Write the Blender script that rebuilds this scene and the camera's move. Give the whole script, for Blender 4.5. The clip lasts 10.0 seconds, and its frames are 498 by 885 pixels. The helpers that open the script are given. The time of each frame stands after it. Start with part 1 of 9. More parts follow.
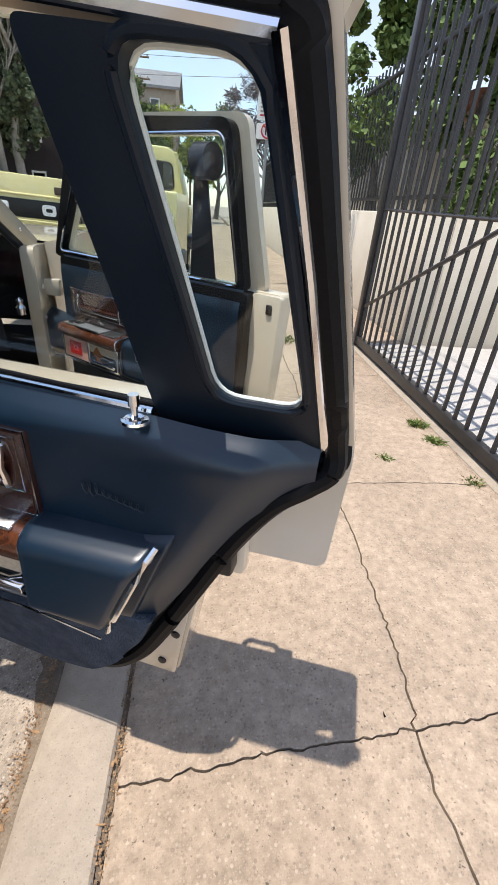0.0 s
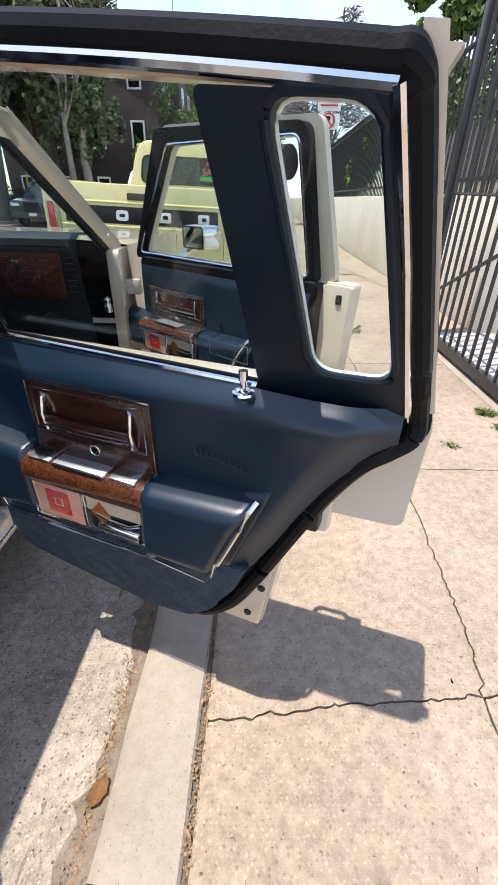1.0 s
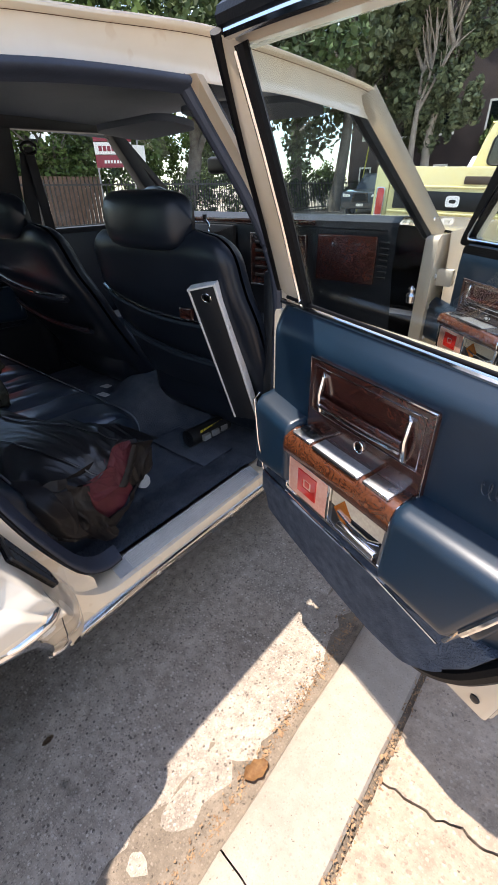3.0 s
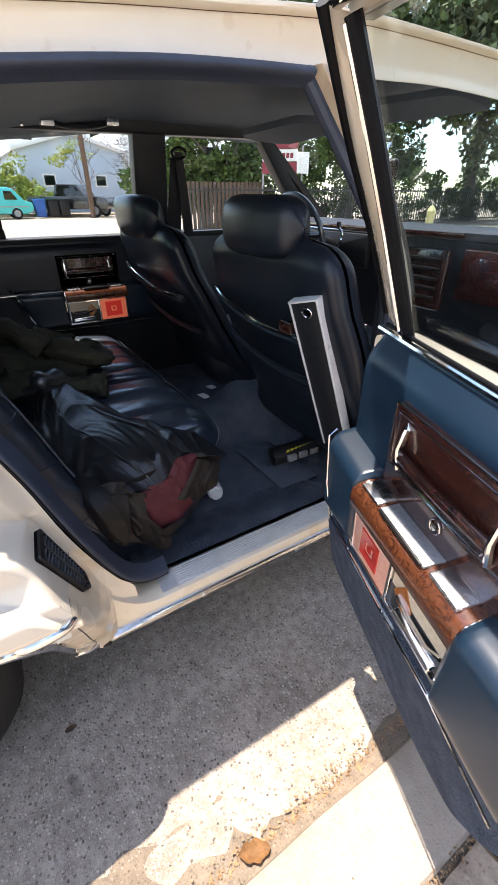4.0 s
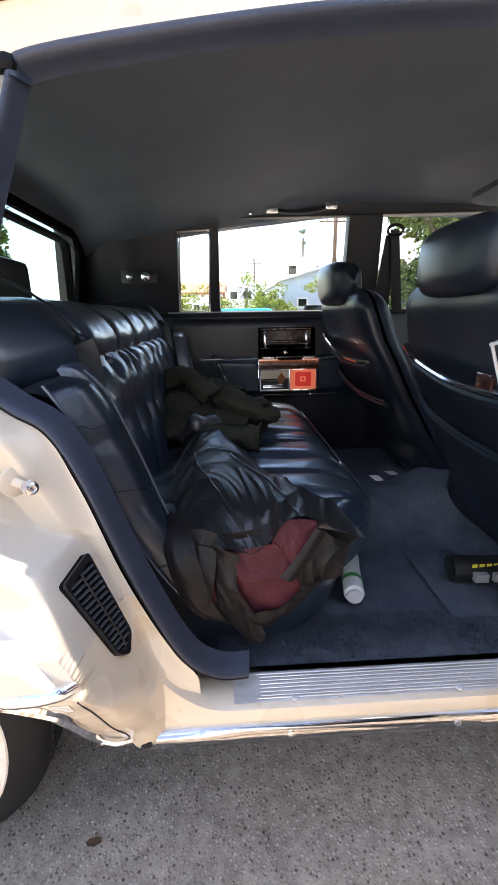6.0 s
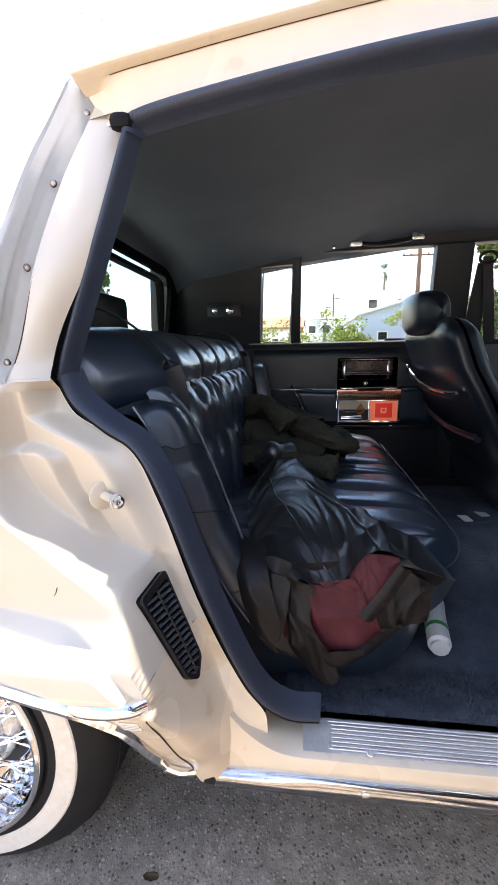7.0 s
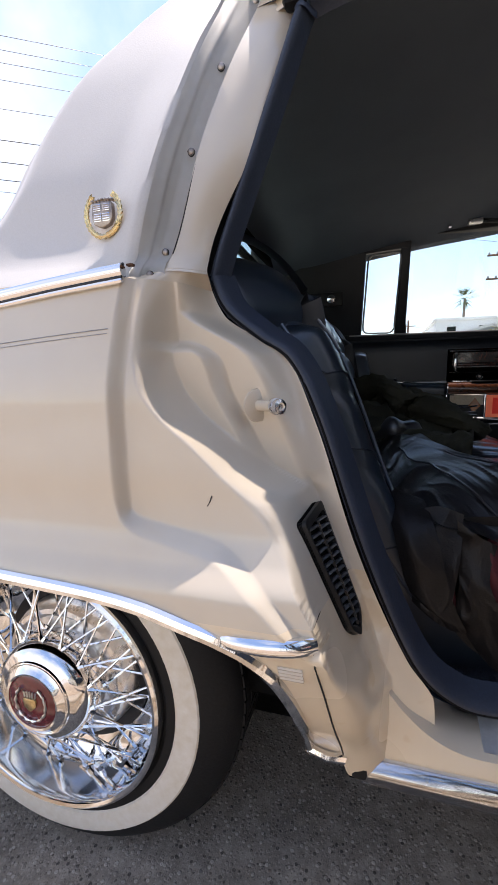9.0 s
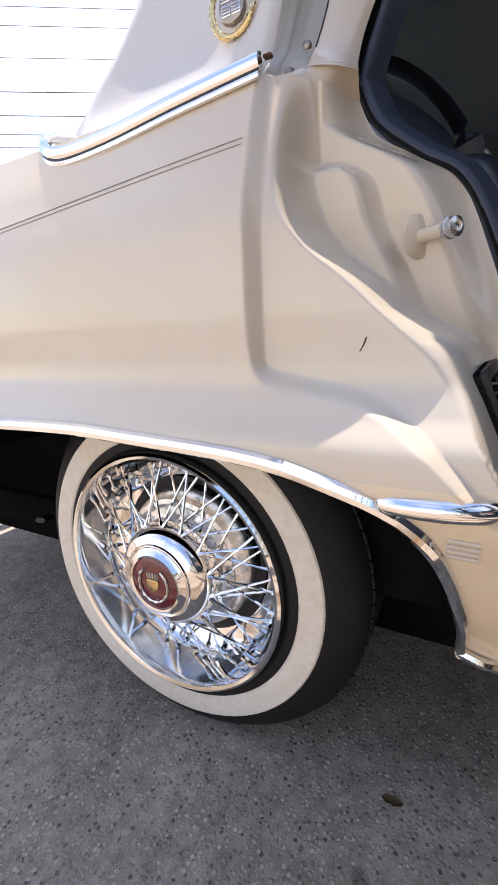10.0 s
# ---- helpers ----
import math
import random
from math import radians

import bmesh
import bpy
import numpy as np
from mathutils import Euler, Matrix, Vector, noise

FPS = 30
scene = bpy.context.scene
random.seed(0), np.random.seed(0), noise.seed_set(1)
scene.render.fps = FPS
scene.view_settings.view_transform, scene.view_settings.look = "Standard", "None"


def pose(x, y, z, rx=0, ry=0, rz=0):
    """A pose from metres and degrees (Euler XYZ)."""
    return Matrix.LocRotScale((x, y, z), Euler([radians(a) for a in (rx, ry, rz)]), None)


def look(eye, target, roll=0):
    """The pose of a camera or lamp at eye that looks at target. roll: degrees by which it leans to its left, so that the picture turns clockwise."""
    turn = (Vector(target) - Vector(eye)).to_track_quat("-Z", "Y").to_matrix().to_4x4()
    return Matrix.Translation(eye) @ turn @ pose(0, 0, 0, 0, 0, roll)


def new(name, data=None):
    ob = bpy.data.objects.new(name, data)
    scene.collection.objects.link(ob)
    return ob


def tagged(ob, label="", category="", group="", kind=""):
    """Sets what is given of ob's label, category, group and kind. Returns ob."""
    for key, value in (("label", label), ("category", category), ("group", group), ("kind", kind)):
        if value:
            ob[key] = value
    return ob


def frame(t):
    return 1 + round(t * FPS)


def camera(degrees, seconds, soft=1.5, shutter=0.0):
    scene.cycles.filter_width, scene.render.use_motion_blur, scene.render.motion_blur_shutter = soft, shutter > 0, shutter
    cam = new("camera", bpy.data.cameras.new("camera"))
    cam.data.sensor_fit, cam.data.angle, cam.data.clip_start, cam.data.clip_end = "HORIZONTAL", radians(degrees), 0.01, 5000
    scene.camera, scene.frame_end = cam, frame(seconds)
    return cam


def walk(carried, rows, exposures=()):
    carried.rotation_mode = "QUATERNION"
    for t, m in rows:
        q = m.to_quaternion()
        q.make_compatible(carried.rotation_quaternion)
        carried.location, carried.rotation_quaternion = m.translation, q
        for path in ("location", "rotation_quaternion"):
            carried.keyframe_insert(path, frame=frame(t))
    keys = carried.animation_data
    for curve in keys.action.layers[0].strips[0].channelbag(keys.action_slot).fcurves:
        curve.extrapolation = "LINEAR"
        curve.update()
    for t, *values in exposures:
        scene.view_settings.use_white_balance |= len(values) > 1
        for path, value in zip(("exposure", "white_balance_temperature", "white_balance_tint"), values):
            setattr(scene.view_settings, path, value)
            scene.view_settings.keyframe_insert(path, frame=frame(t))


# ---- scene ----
cam = camera(61.4, 10.0)
PATH = [
    (0, (1.692, 0.331, 1.255), (1.908, 2.065, 0.282), 4.9),
    (0.5, (1.643, 0.295, 1.245), (1.771, 2.003, 0.212), 2.0),
    (1, (1.623, 0.221, 1.267), (1.587, 1.948, 0.26), 1.2),
    (1.5, (1.602, 0.169, 1.274), (1.319, 1.888, 0.292), 1.3),
    (2, (1.573, 0.162, 1.263), (1.02, 1.81, 0.274), 0.9),
    (2.5, (1.557, 0.204, 1.247), (0.719, 1.71, 0.231), -0.3),
    (2.7, (1.557, 0.239, 1.231), (0.611, 1.673, 0.207), -0.8),
    (3.8, (1.552, 0.451, 1.238), (0.169, 1.452, 0.196), -0.1),
    (4, (1.54, 0.469, 1.229), (0.084, 1.389, 0.213), 0.0),
    (4.5, (1.522, 0.56, 1.194), (-0.096, 1.279, 0.264), 0.5),
    (5, (1.472, 0.619, 1.106), (-0.278, 1.155, 0.298), 0.6),
    (5.2, (1.444, 0.628, 1.057), (-0.354, 1.087, 0.31), 0.4),
    (6.3, (1.407, 0.684, 1.029), (-0.525, 0.667, 0.512), -1.0),
    (6.5, (1.407, 0.677, 1.024), (-0.533, 0.597, 0.544), -0.9),
    (7, (1.402, 0.666, 1.02), (-0.537, 0.417, 0.599), -1.1),
    (7.5, (1.39, 0.638, 1.013), (-0.543, 0.272, 0.651), -0.9),
    (8, (1.385, 0.582, 1.007), (-0.545, 0.155, 0.7), -0.7),
    (8.5, (1.389, 0.555, 0.984), (-0.542, 0.09, 0.745), -0.7),
    (9, (1.367, 0.516, 0.845), (-0.533, -0.042, 0.56), -0.7),
    (9.5, (1.356, 0.473, 0.726), (-0.472, -0.231, 0.325), -1.4),
    (10, (1.343, 0.433, 0.717), (-0.371, -0.482, 0.243), -2.1),
]
walk(cam, [(t, look(eye, target, roll)) for t, eye, target, roll in PATH],
     [(0, 0.92, 6680, 12), (1, 1.16, 6500, 12), (2.5, 1.5, 6650, 14), (4, 1.98, 6950, 15), (5, 2.25, 7050, 16), (6.5, 2.55, 7050, 17), (7.5, 2.0, 6850, 16), (8.5, 1.36, 6800, 17), (9, 1.25, 6900, 17), (10, 1.45, 6950, 17)])

# ---- light ----
SUN = Vector((-0.24, -0.095, 1.0)).normalized()
world = bpy.data.worlds.new("sky")
scene.world = world
world.use_nodes = True
wn = world.node_tree
sky = wn.nodes.new("ShaderNodeTexSky")
sky.sky_type = "NISHITA"
sky.sun_disc = False
sky.sun_elevation = math.asin(SUN.z)
sky.sun_rotation = math.atan2(SUN.x, SUN.y)
sky.air_density, sky.dust_density, sky.ozone_density = 1.0, 0.3, 1.5
wc, wnz, wr, wm = (wn.nodes.new(k) for k in ("ShaderNodeTexCoord", "ShaderNodeTexNoise", "ShaderNodeValToRGB", "ShaderNodeMix"))
wnz.inputs["Scale"].default_value, wnz.inputs["Detail"].default_value, wnz.inputs["Roughness"].default_value = 1.7, 8, 0.55
wr.color_ramp.elements[0].position, wr.color_ramp.elements[1].position = 0.42, 0.70
wr.color_ramp.elements[1].color = (0.75, 0.75, 0.75, 1)
wm.data_type = "RGBA"
wm.inputs["B"].default_value = (4.6, 4.6, 4.6, 1)
for a, b in ((wc.outputs["Generated"], wnz.inputs["Vector"]), (wnz.outputs["Fac"], wr.inputs["Fac"]), (wr.outputs["Color"], wm.inputs["Factor"]), (sky.outputs[0], wm.inputs["A"]), (wm.outputs["Result"], wn.nodes["Background"].inputs[0])):
    wn.links.new(a, b)
wn.nodes["Background"].inputs[1].default_value = 0.14
sun_data = bpy.data.lights.new("sun", "SUN")
sun_data.energy, sun_data.angle, sun_data.color = 2.9, radians(0.55), (1.0, 0.95, 0.88)
sun = new("sun", sun_data)
sun.matrix_world = look(SUN * 50, (0, 0, 0))


# ---- materials ----
def links(tree, *pairs):
    for a, b in pairs:
        tree.links.new(a, b)


def mat(name, c1, c2=None, rough=0.5, metal=0.0, big=3.0, fine=150.0, bump=0.15, coat=0.0, pits=0.0, pit_scale=90.0, c3=None, spec=0.5, rvar=0.08, depth=0.002, grain=0.35, soft=False, coat_rough=0.06):
    """A surface with stains at a large scale, grain at a fine one, and fine relief."""
    m = bpy.data.materials.new(name)
    m.use_nodes = True
    t = m.node_tree
    b = t.nodes["Principled BSDF"]
    N = t.nodes.new
    co = N("ShaderNodeTexCoord")
    c2 = c2 or tuple(v * 0.75 for v in c1)
    n1, n2 = N("ShaderNodeTexNoise"), N("ShaderNodeTexNoise")
    n1.inputs["Scale"].default_value, n1.inputs["Detail"].default_value, n1.inputs["Roughness"].default_value = big, 6, 0.6
    n2.inputs["Scale"].default_value, n2.inputs["Detail"].default_value = fine, 4
    r1 = N("ShaderNodeValToRGB")
    r1.color_ramp.elements[0].position, r1.color_ramp.elements[1].position = (0.25, 0.85) if soft else (0.35, 0.68)
    n1.inputs["Detail"].default_value = 1.5 if soft else 6
    r1.color_ramp.elements[0].color, r1.color_ramp.elements[1].color = (*c1, 1), (*c2, 1)
    mx = N("ShaderNodeMix")
    mx.data_type = "RGBA"
    mx.blend_type = "OVERLAY"
    mx.inputs["Factor"].default_value = grain
    links(t, (co.outputs["Object"], n1.inputs["Vector"]), (co.outputs["Object"], n2.inputs["Vector"]), (n1.outputs["Fac"], r1.inputs["Fac"]),
          (r1.outputs["Color"], mx.inputs["A"]), (n2.outputs["Fac"], mx.inputs["B"]))
    out = mx.outputs["Result"]
    height = n2.outputs["Fac"]
    if pits:
        v = N("ShaderNodeTexNoise")
        v.inputs["Scale"].default_value, v.inputs["Detail"].default_value = pit_scale, 2
        rp = N("ShaderNodeValToRGB")
        rp.color_ramp.elements[0].position, rp.color_ramp.elements[1].position = 0.63, 0.68
        m3 = N("ShaderNodeMix")
        m3.data_type = "RGBA"
        m3.inputs["B"].default_value = (*(c3 or tuple(q * 0.4 for q in c1)), 1)
        ml = N("ShaderNodeMath")
        ml.operation = "MULTIPLY"
        ml.inputs[1].default_value = pits
        links(t, (co.outputs["Object"], v.inputs["Vector"]), (v.outputs["Fac"], rp.inputs["Fac"]), (rp.outputs["Color"], ml.inputs[0]), (ml.outputs[0], m3.inputs["Factor"]), (out, m3.inputs["A"]))
        out = m3.outputs["Result"]
        sub = N("ShaderNodeMath")
        sub.operation = "SUBTRACT"
        links(t, (height, sub.inputs[0]), (ml.outputs[0], sub.inputs[1]))
        height = sub.outputs[0]
    if pits > 0.4:
        v2 = N("ShaderNodeTexVoronoi")
        v2.inputs["Scale"].default_value = pit_scale * 0.75
        r2 = N("ShaderNodeValToRGB")
        r2.color_ramp.elements[0].position, r2.color_ramp.elements[1].position = 0.16, 0.30
        r2.color_ramp.elements[0].color, r2.color_ramp.elements[1].color = (0.38, 0.38, 0.38, 1), (0, 0, 0, 1)
        m4 = N("ShaderNodeMix")
        m4.data_type = "RGBA"
        m4.inputs["B"].default_value = (*[min(0.8, q * 1.55) for q in c1], 1)
        links(t, (co.outputs["Object"], v2.inputs["Vector"]), (v2.outputs["Distance"], r2.inputs["Fac"]), (r2.outputs["Color"], m4.inputs["Factor"]), (out, m4.inputs["A"]))
        out = m4.outputs["Result"]
    bp = N("ShaderNodeBump")
    bp.inputs["Strength"].default_value, bp.inputs["Distance"].default_value = bump, depth
    rr = N("ShaderNodeMapRange")
    rr.inputs["To Min"].default_value, rr.inputs["To Max"].default_value = max(0.02, rough - rvar), min(1, rough + rvar)
    links(t, (out, b.inputs["Base Color"]), (height, bp.inputs["Height"]), (bp.outputs["Normal"], b.inputs["Normal"]), (n1.outputs["Fac"], rr.inputs["Value"]), (rr.outputs["Result"], b.inputs["Roughness"]))
    b.inputs["Metallic"].default_value = metal
    b.inputs["Coat Weight"].default_value, b.inputs["Coat Roughness"].default_value = coat, coat_rough
    b.inputs["Specular IOR Level"].default_value = spec
    return m


def aggregate(name, c1, c2, scale, big, light, dark, contrast=1.0, mottle=(0.72, 1.18)):
    """Worn concrete or asphalt: stains, mottling, stones of several tones and small pits."""
    m = bpy.data.materials.new(name)
    m.use_nodes = True
    t = m.node_tree
    b = t.nodes["Principled BSDF"]
    N = t.nodes.new
    co = N("ShaderNodeTexCoord")

    def noise_(sc, detail, lo, hi, a, z):
        q, r = N("ShaderNodeTexNoise"), N("ShaderNodeValToRGB")
        q.inputs["Scale"].default_value, q.inputs["Detail"].default_value, q.inputs["Roughness"].default_value = sc, detail, 0.62
        r.color_ramp.elements[0].position, r.color_ramp.elements[1].position = lo, hi
        r.color_ramp.elements[0].color, r.color_ramp.elements[1].color = (*a, 1), (*z, 1)
        links(t, (co.outputs["Object"], q.inputs["Vector"]), (q.outputs["Fac"], r.inputs["Fac"]))
        return r.outputs["Color"]

    def mix(kind, fac, a, z):
        x = N("ShaderNodeMix")
        x.data_type, x.blend_type = "RGBA", kind
        for v, name_ in ((fac, "Factor"), (a, "A"), (z, "B")):
            if isinstance(v, (int, float)):
                x.inputs[name_].default_value = v
            elif isinstance(v, tuple):
                x.inputs[name_].default_value = (*v, 1)
            else:
                t.links.new(v, x.inputs[name_])
        return x.outputs["Result"]

    col = noise_(big, 6, 0.34, 0.68, c1, c2)
    col = mix("MULTIPLY", 1.0, col, noise_(31, 5, 0.3, 0.7, (mottle[0],) * 3, (mottle[1],) * 3))
    heights = []
    for sc, limit, amount in ((scale, 0.42, 0.75), (scale * 2.4, 0.5, 0.42)):
        v, r, k = N("ShaderNodeTexVoronoi"), N("ShaderNodeValToRGB"), N("ShaderNodeValToRGB")
        v.inputs["Scale"].default_value, v.inputs["Randomness"].default_value = sc, 1.0
        r.color_ramp.elements[0].color, r.color_ramp.elements[1].color = (*dark, 1), (*light, 1)
        r.color_ramp.elements[0].position, r.color_ramp.elements[1].position = 0.18, 0.86
        e = r.color_ramp.elements.new(0.5)
        e.color = (*[(p + q) / 2 for p, q in zip(c1, c2)], 1)
        k.color_ramp.elements[0].position, k.color_ramp.elements[1].position = limit * 0.6, limit
        g = amount * contrast
        k.color_ramp.elements[0].color, k.color_ramp.elements[1].color = (g, g, g, 1), (0, 0, 0, 1)
        links(t, (co.outputs["Object"], v.inputs["Vector"]), (v.outputs["Color"], r.inputs["Fac"]), (v.outputs["Distance"], k.inputs["Fac"]))
        col = mix("MIX", k.outputs["Color"], col, r.outputs["Color"])
        heights.append(k.outputs["Color"])
    pits = noise_(scale * 0.8, 3, 0.66, 0.72, (0, 0, 0), (0.8, 0.8, 0.8))
    col = mix("MIX", pits, col, tuple(q * 0.55 for q in dark))
    blot = noise_(9, 2, 0.70, 0.76, (0, 0, 0), (0.55, 0.55, 0.55))
    col = mix("MIX", blot, col, tuple(q * 0.8 for q in dark))
    h = mix("SUBTRACT", 1.0, heights[0], pits)
    h = mix("ADD", 0.5, h, noise_(150, 4, 0.2, 0.8, (0, 0, 0), (1, 1, 1)))
    bp = N("ShaderNodeBump")
    bp.inputs["Strength"].default_value, bp.inputs["Distance"].default_value = 0.5, 0.003
    links(t, (col, b.inputs["Base Color"]), (h, bp.inputs["Height"]), (bp.outputs["Normal"], b.inputs["Normal"]))
    b.inputs["Roughness"].default_value, b.inputs["Specular IOR Level"].default_value = 0.9, 0.3
    return m


def glass(name, tint=(0.93, 0.97, 0.96), gloss=1.0):
    m = bpy.data.materials.new(name)
    m.use_nodes = True
    t = m.node_tree
    t.nodes.remove(t.nodes["Principled BSDF"])
    N = t.nodes.new
    tr, gl, mx, fr, pw, ml = N("ShaderNodeBsdfTransparent"), N("ShaderNodeBsdfGlossy"), N("ShaderNodeMixShader"), N("ShaderNodeLayerWeight"), N("ShaderNodeMath"), N("ShaderNodeMath")
    tr.inputs[0].default_value = (*tint, 1)
    gl.inputs["Roughness"].default_value = 0.01
    fr.inputs["Blend"].default_value = 0.5
    pw.operation, pw.inputs[1].default_value = "POWER", 4.0
    ml.operation, ml.inputs[1].default_value, ml.inputs[2].default_value = "MULTIPLY_ADD", 0.85 * gloss, 0.04 * gloss
    ml.use_clamp = True
    links(t, (fr.outputs["Facing"], pw.inputs[0]), (pw.outputs[0], ml.inputs[0]), (ml.outputs[0], mx.inputs[0]), (tr.outputs[0], mx.inputs[1]), (gl.outputs[0], mx.inputs[2]), (mx.outputs[0], t.nodes["Material Output"].inputs[0]))
    return m


def glow(name, colour, strength):
    m = bpy.data.materials.new(name)
    m.use_nodes = True
    b = m.node_tree.nodes["Principled BSDF"]
    b.inputs["Base Color"].default_value = (*colour, 1)
    b.inputs["Roughness"].default_value = 0.25
    b.inputs["Emission Color"].default_value = (*colour, 1)
    b.inputs["Emission Strength"].default_value = strength
    return m


def burl(name, c1, c2, c3):
    m = mat(name, c1, c2, rough=0.22, big=14, fine=260, bump=0.02, coat=0.8)
    t = m.node_tree
    b = t.nodes["Principled BSDF"]
    N = t.nodes.new
    co, n, w, r = N("ShaderNodeTexCoord"), N("ShaderNodeTexNoise"), N("ShaderNodeTexNoise"), N("ShaderNodeValToRGB")
    n.inputs["Scale"].default_value, n.inputs["Detail"].default_value, n.inputs["Distortion"].default_value = 38, 8, 1.2
    w.inputs["Scale"].default_value, w.inputs["Detail"].default_value = 5, 3
    r.color_ramp.elements[0].position, r.color_ramp.elements[1].position = 0.36, 0.64
    r.color_ramp.elements[0].color, r.color_ramp.elements[1].color = (*c3, 1), (*c1, 1)
    e = r.color_ramp.elements.new(0.5)
    e.color = (*c2, 1)
    ad = N("ShaderNodeVectorMath")
    ad.operation = "ADD"
    links(t, (co.outputs["Object"], w.inputs["Vector"]), (co.outputs["Object"], ad.inputs[0]), (w.outputs["Color"], ad.inputs[1]), (ad.outputs[0], n.inputs["Vector"]), (n.outputs["Fac"], r.inputs["Fac"]), (r.outputs["Color"], b.inputs["Base Color"]))
    return m


# The yellower second tone also carries warm bounced light in its colour.
PAINT = mat("cream_paint", (0.61, 0.552, 0.463), (0.60, 0.475, 0.325), soft=True, rough=0.26, big=2.4, fine=18, bump=0.008, coat=0.8, rvar=0.04, grain=0.05)
OLDPAINT = mat("yellowed_cream_paint", (0.69, 0.555, 0.385), (0.70, 0.625, 0.51), pits=0.22, pit_scale=22, c3=(0.50, 0.31, 0.14), soft=True, rough=0.28, big=3.2, fine=18, bump=0.010, coat=0.7, rvar=0.05, grain=0.08)
VINYL = mat("white_vinyl", (0.60, 0.578, 0.555), (0.55, 0.528, 0.505), soft=True, rough=0.5, big=3, fine=420, bump=0.2, depth=0.0008, grain=0.10)
STRIP = mat("brushed_strip", (0.66, 0.64, 0.60), (0.60, 0.58, 0.54), soft=True, grain=0.1, rough=0.35, big=6, fine=60, bump=0.05)
CHROME = mat("chrome", (0.86, 0.86, 0.86), (0.78, 0.78, 0.79), rough=0.07, metal=1, big=8, fine=60, bump=0.004, rvar=0.04, grain=0.1)
CARPETD = mat("dark_navy_carpet", (0.085, 0.105, 0.140), (0.048, 0.060, 0.084), rough=1.0, big=30, fine=240, bump=1.0, depth=0.008, spec=0.1)
RIMCHROME = mat("polished_chrome", (0.84, 0.84, 0.84), (0.76, 0.76, 0.77), rough=0.075, metal=1, big=8, fine=60, bump=0.004, rvar=0.03, grain=0.1)
# Near black without gloss: deep shade put into the colour of recesses and underside.
MATT = mat("matt_shade_black", (0.005, 0.005, 0.005), (0.008, 0.008, 0.008), rough=1.0, spec=0.02, big=10, fine=200, bump=0.3)
# Bright metal whose sheen is put into a pale, hardly metallic base colour.
SCUFF = mat("pale_sheen_metal", (0.80, 0.80, 0.80), (0.68, 0.68, 0.68), rough=0.3, metal=0.2, big=14, fine=160, bump=0.06)
SATIN = mat("grey_satin_metal", (0.42, 0.43, 0.45), (0.34, 0.35, 0.37), rough=0.42, metal=0.7, big=14, fine=160, bump=0.06)
ALU = mat("scuffed_aluminium", (0.78, 0.78, 0.78), (0.62, 0.62, 0.63), rough=0.28, metal=1, big=14, fine=160, bump=0.08)
BLUE = mat("blue_vinyl", (0.0068, 0.0200, 0.0375), (0.0050, 0.0150, 0.0285), spec=0.55, rough=0.31, big=6, fine=650, bump=0.16, depth=0.0006)
NAVY = mat("navy_plastic", (0.006, 0.0115, 0.020), (0.0045, 0.009, 0.016), spec=0.25, rough=0.32, big=6, fine=500, bump=0.12, depth=0.0006)
BLUETRIM = mat("blue_grey_trim", (0.026, 0.034, 0.054), (0.020, 0.026, 0.042), rough=0.5, big=9, fine=300, bump=0.15)
# Base raised and bluer, so the colour holds reflected sky.
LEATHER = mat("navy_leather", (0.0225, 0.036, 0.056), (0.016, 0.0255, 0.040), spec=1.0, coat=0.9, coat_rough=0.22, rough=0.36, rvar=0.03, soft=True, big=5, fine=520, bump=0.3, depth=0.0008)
# Same leather with less sky in its base: front seats, far doors.
SEATDULL = mat("dark_navy_leather", (0.0105, 0.0148, 0.0235), (0.0075, 0.0107, 0.017), spec=0.36, rough=0.34, rvar=0.04, soft=True, big=5, fine=520, bump=0.3, depth=0.0008)
DARKTRIM = mat("dark_trim", (0.012, 0.014, 0.018), (0.009, 0.0105, 0.0135), rough=0.45, big=9, fine=300, bump=0.15)
HEAD = mat("headliner", (0.108, 0.128, 0.160), (0.092, 0.110, 0.140), rough=0.8, big=3, fine=700, bump=0.2)
CARPET = mat("navy_carpet", (0.118, 0.134, 0.162), (0.074, 0.086, 0.107), rough=1.0, big=12, fine=240, bump=1.0, depth=0.006, spec=0.1)
RUBBER = mat("black_rubber", (0.010, 0.010, 0.011), (0.014, 0.014, 0.014), spec=0.25, rough=0.62, big=10, fine=200, bump=0.2)
SEAL = mat("black_seal", (0.005, 0.005, 0.006), (0.007, 0.007, 0.008), spec=0.10, rough=0.42, big=10, fine=200, bump=0.15)
WHITEWALL = mat("whitewall", (0.74, 0.69, 0.61), (0.68, 0.61, 0.5), rough=0.55, big=5, fine=80, bump=0.04)
BURL = burl("burl_wood", (0.115, 0.036, 0.014), (0.085, 0.026, 0.010), (0.045, 0.013, 0.006))
BURLDARK = burl("dark_burl_wood", (0.07, 0.02, 0.012), (0.035, 0.011, 0.008), (0.012, 0.004, 0.003))
GLASS = glass("clear_glass")
TINT = glass("tinted_glass", (0.80, 0.90, 0.88))
CARGLASS = glass("dark_car_glass", (0.10, 0.13, 0.13), 1.6)
TARNISH = mat("tarnished_silver", (0.42, 0.36, 0.31), (0.22, 0.18, 0.16), rough=0.3, metal=1, big=60, fine=300, bump=0.1)
GOLD = mat("gilt_metal", (0.75, 0.58, 0.28), (0.6, 0.5, 0.32), rough=0.25, metal=1, big=40, fine=300, bump=0.1)
MAROON = mat("maroon_enamel", (0.13, 0.012, 0.018), (0.10, 0.01, 0.014), rough=0.2, coat=0.6, bump=0.02)
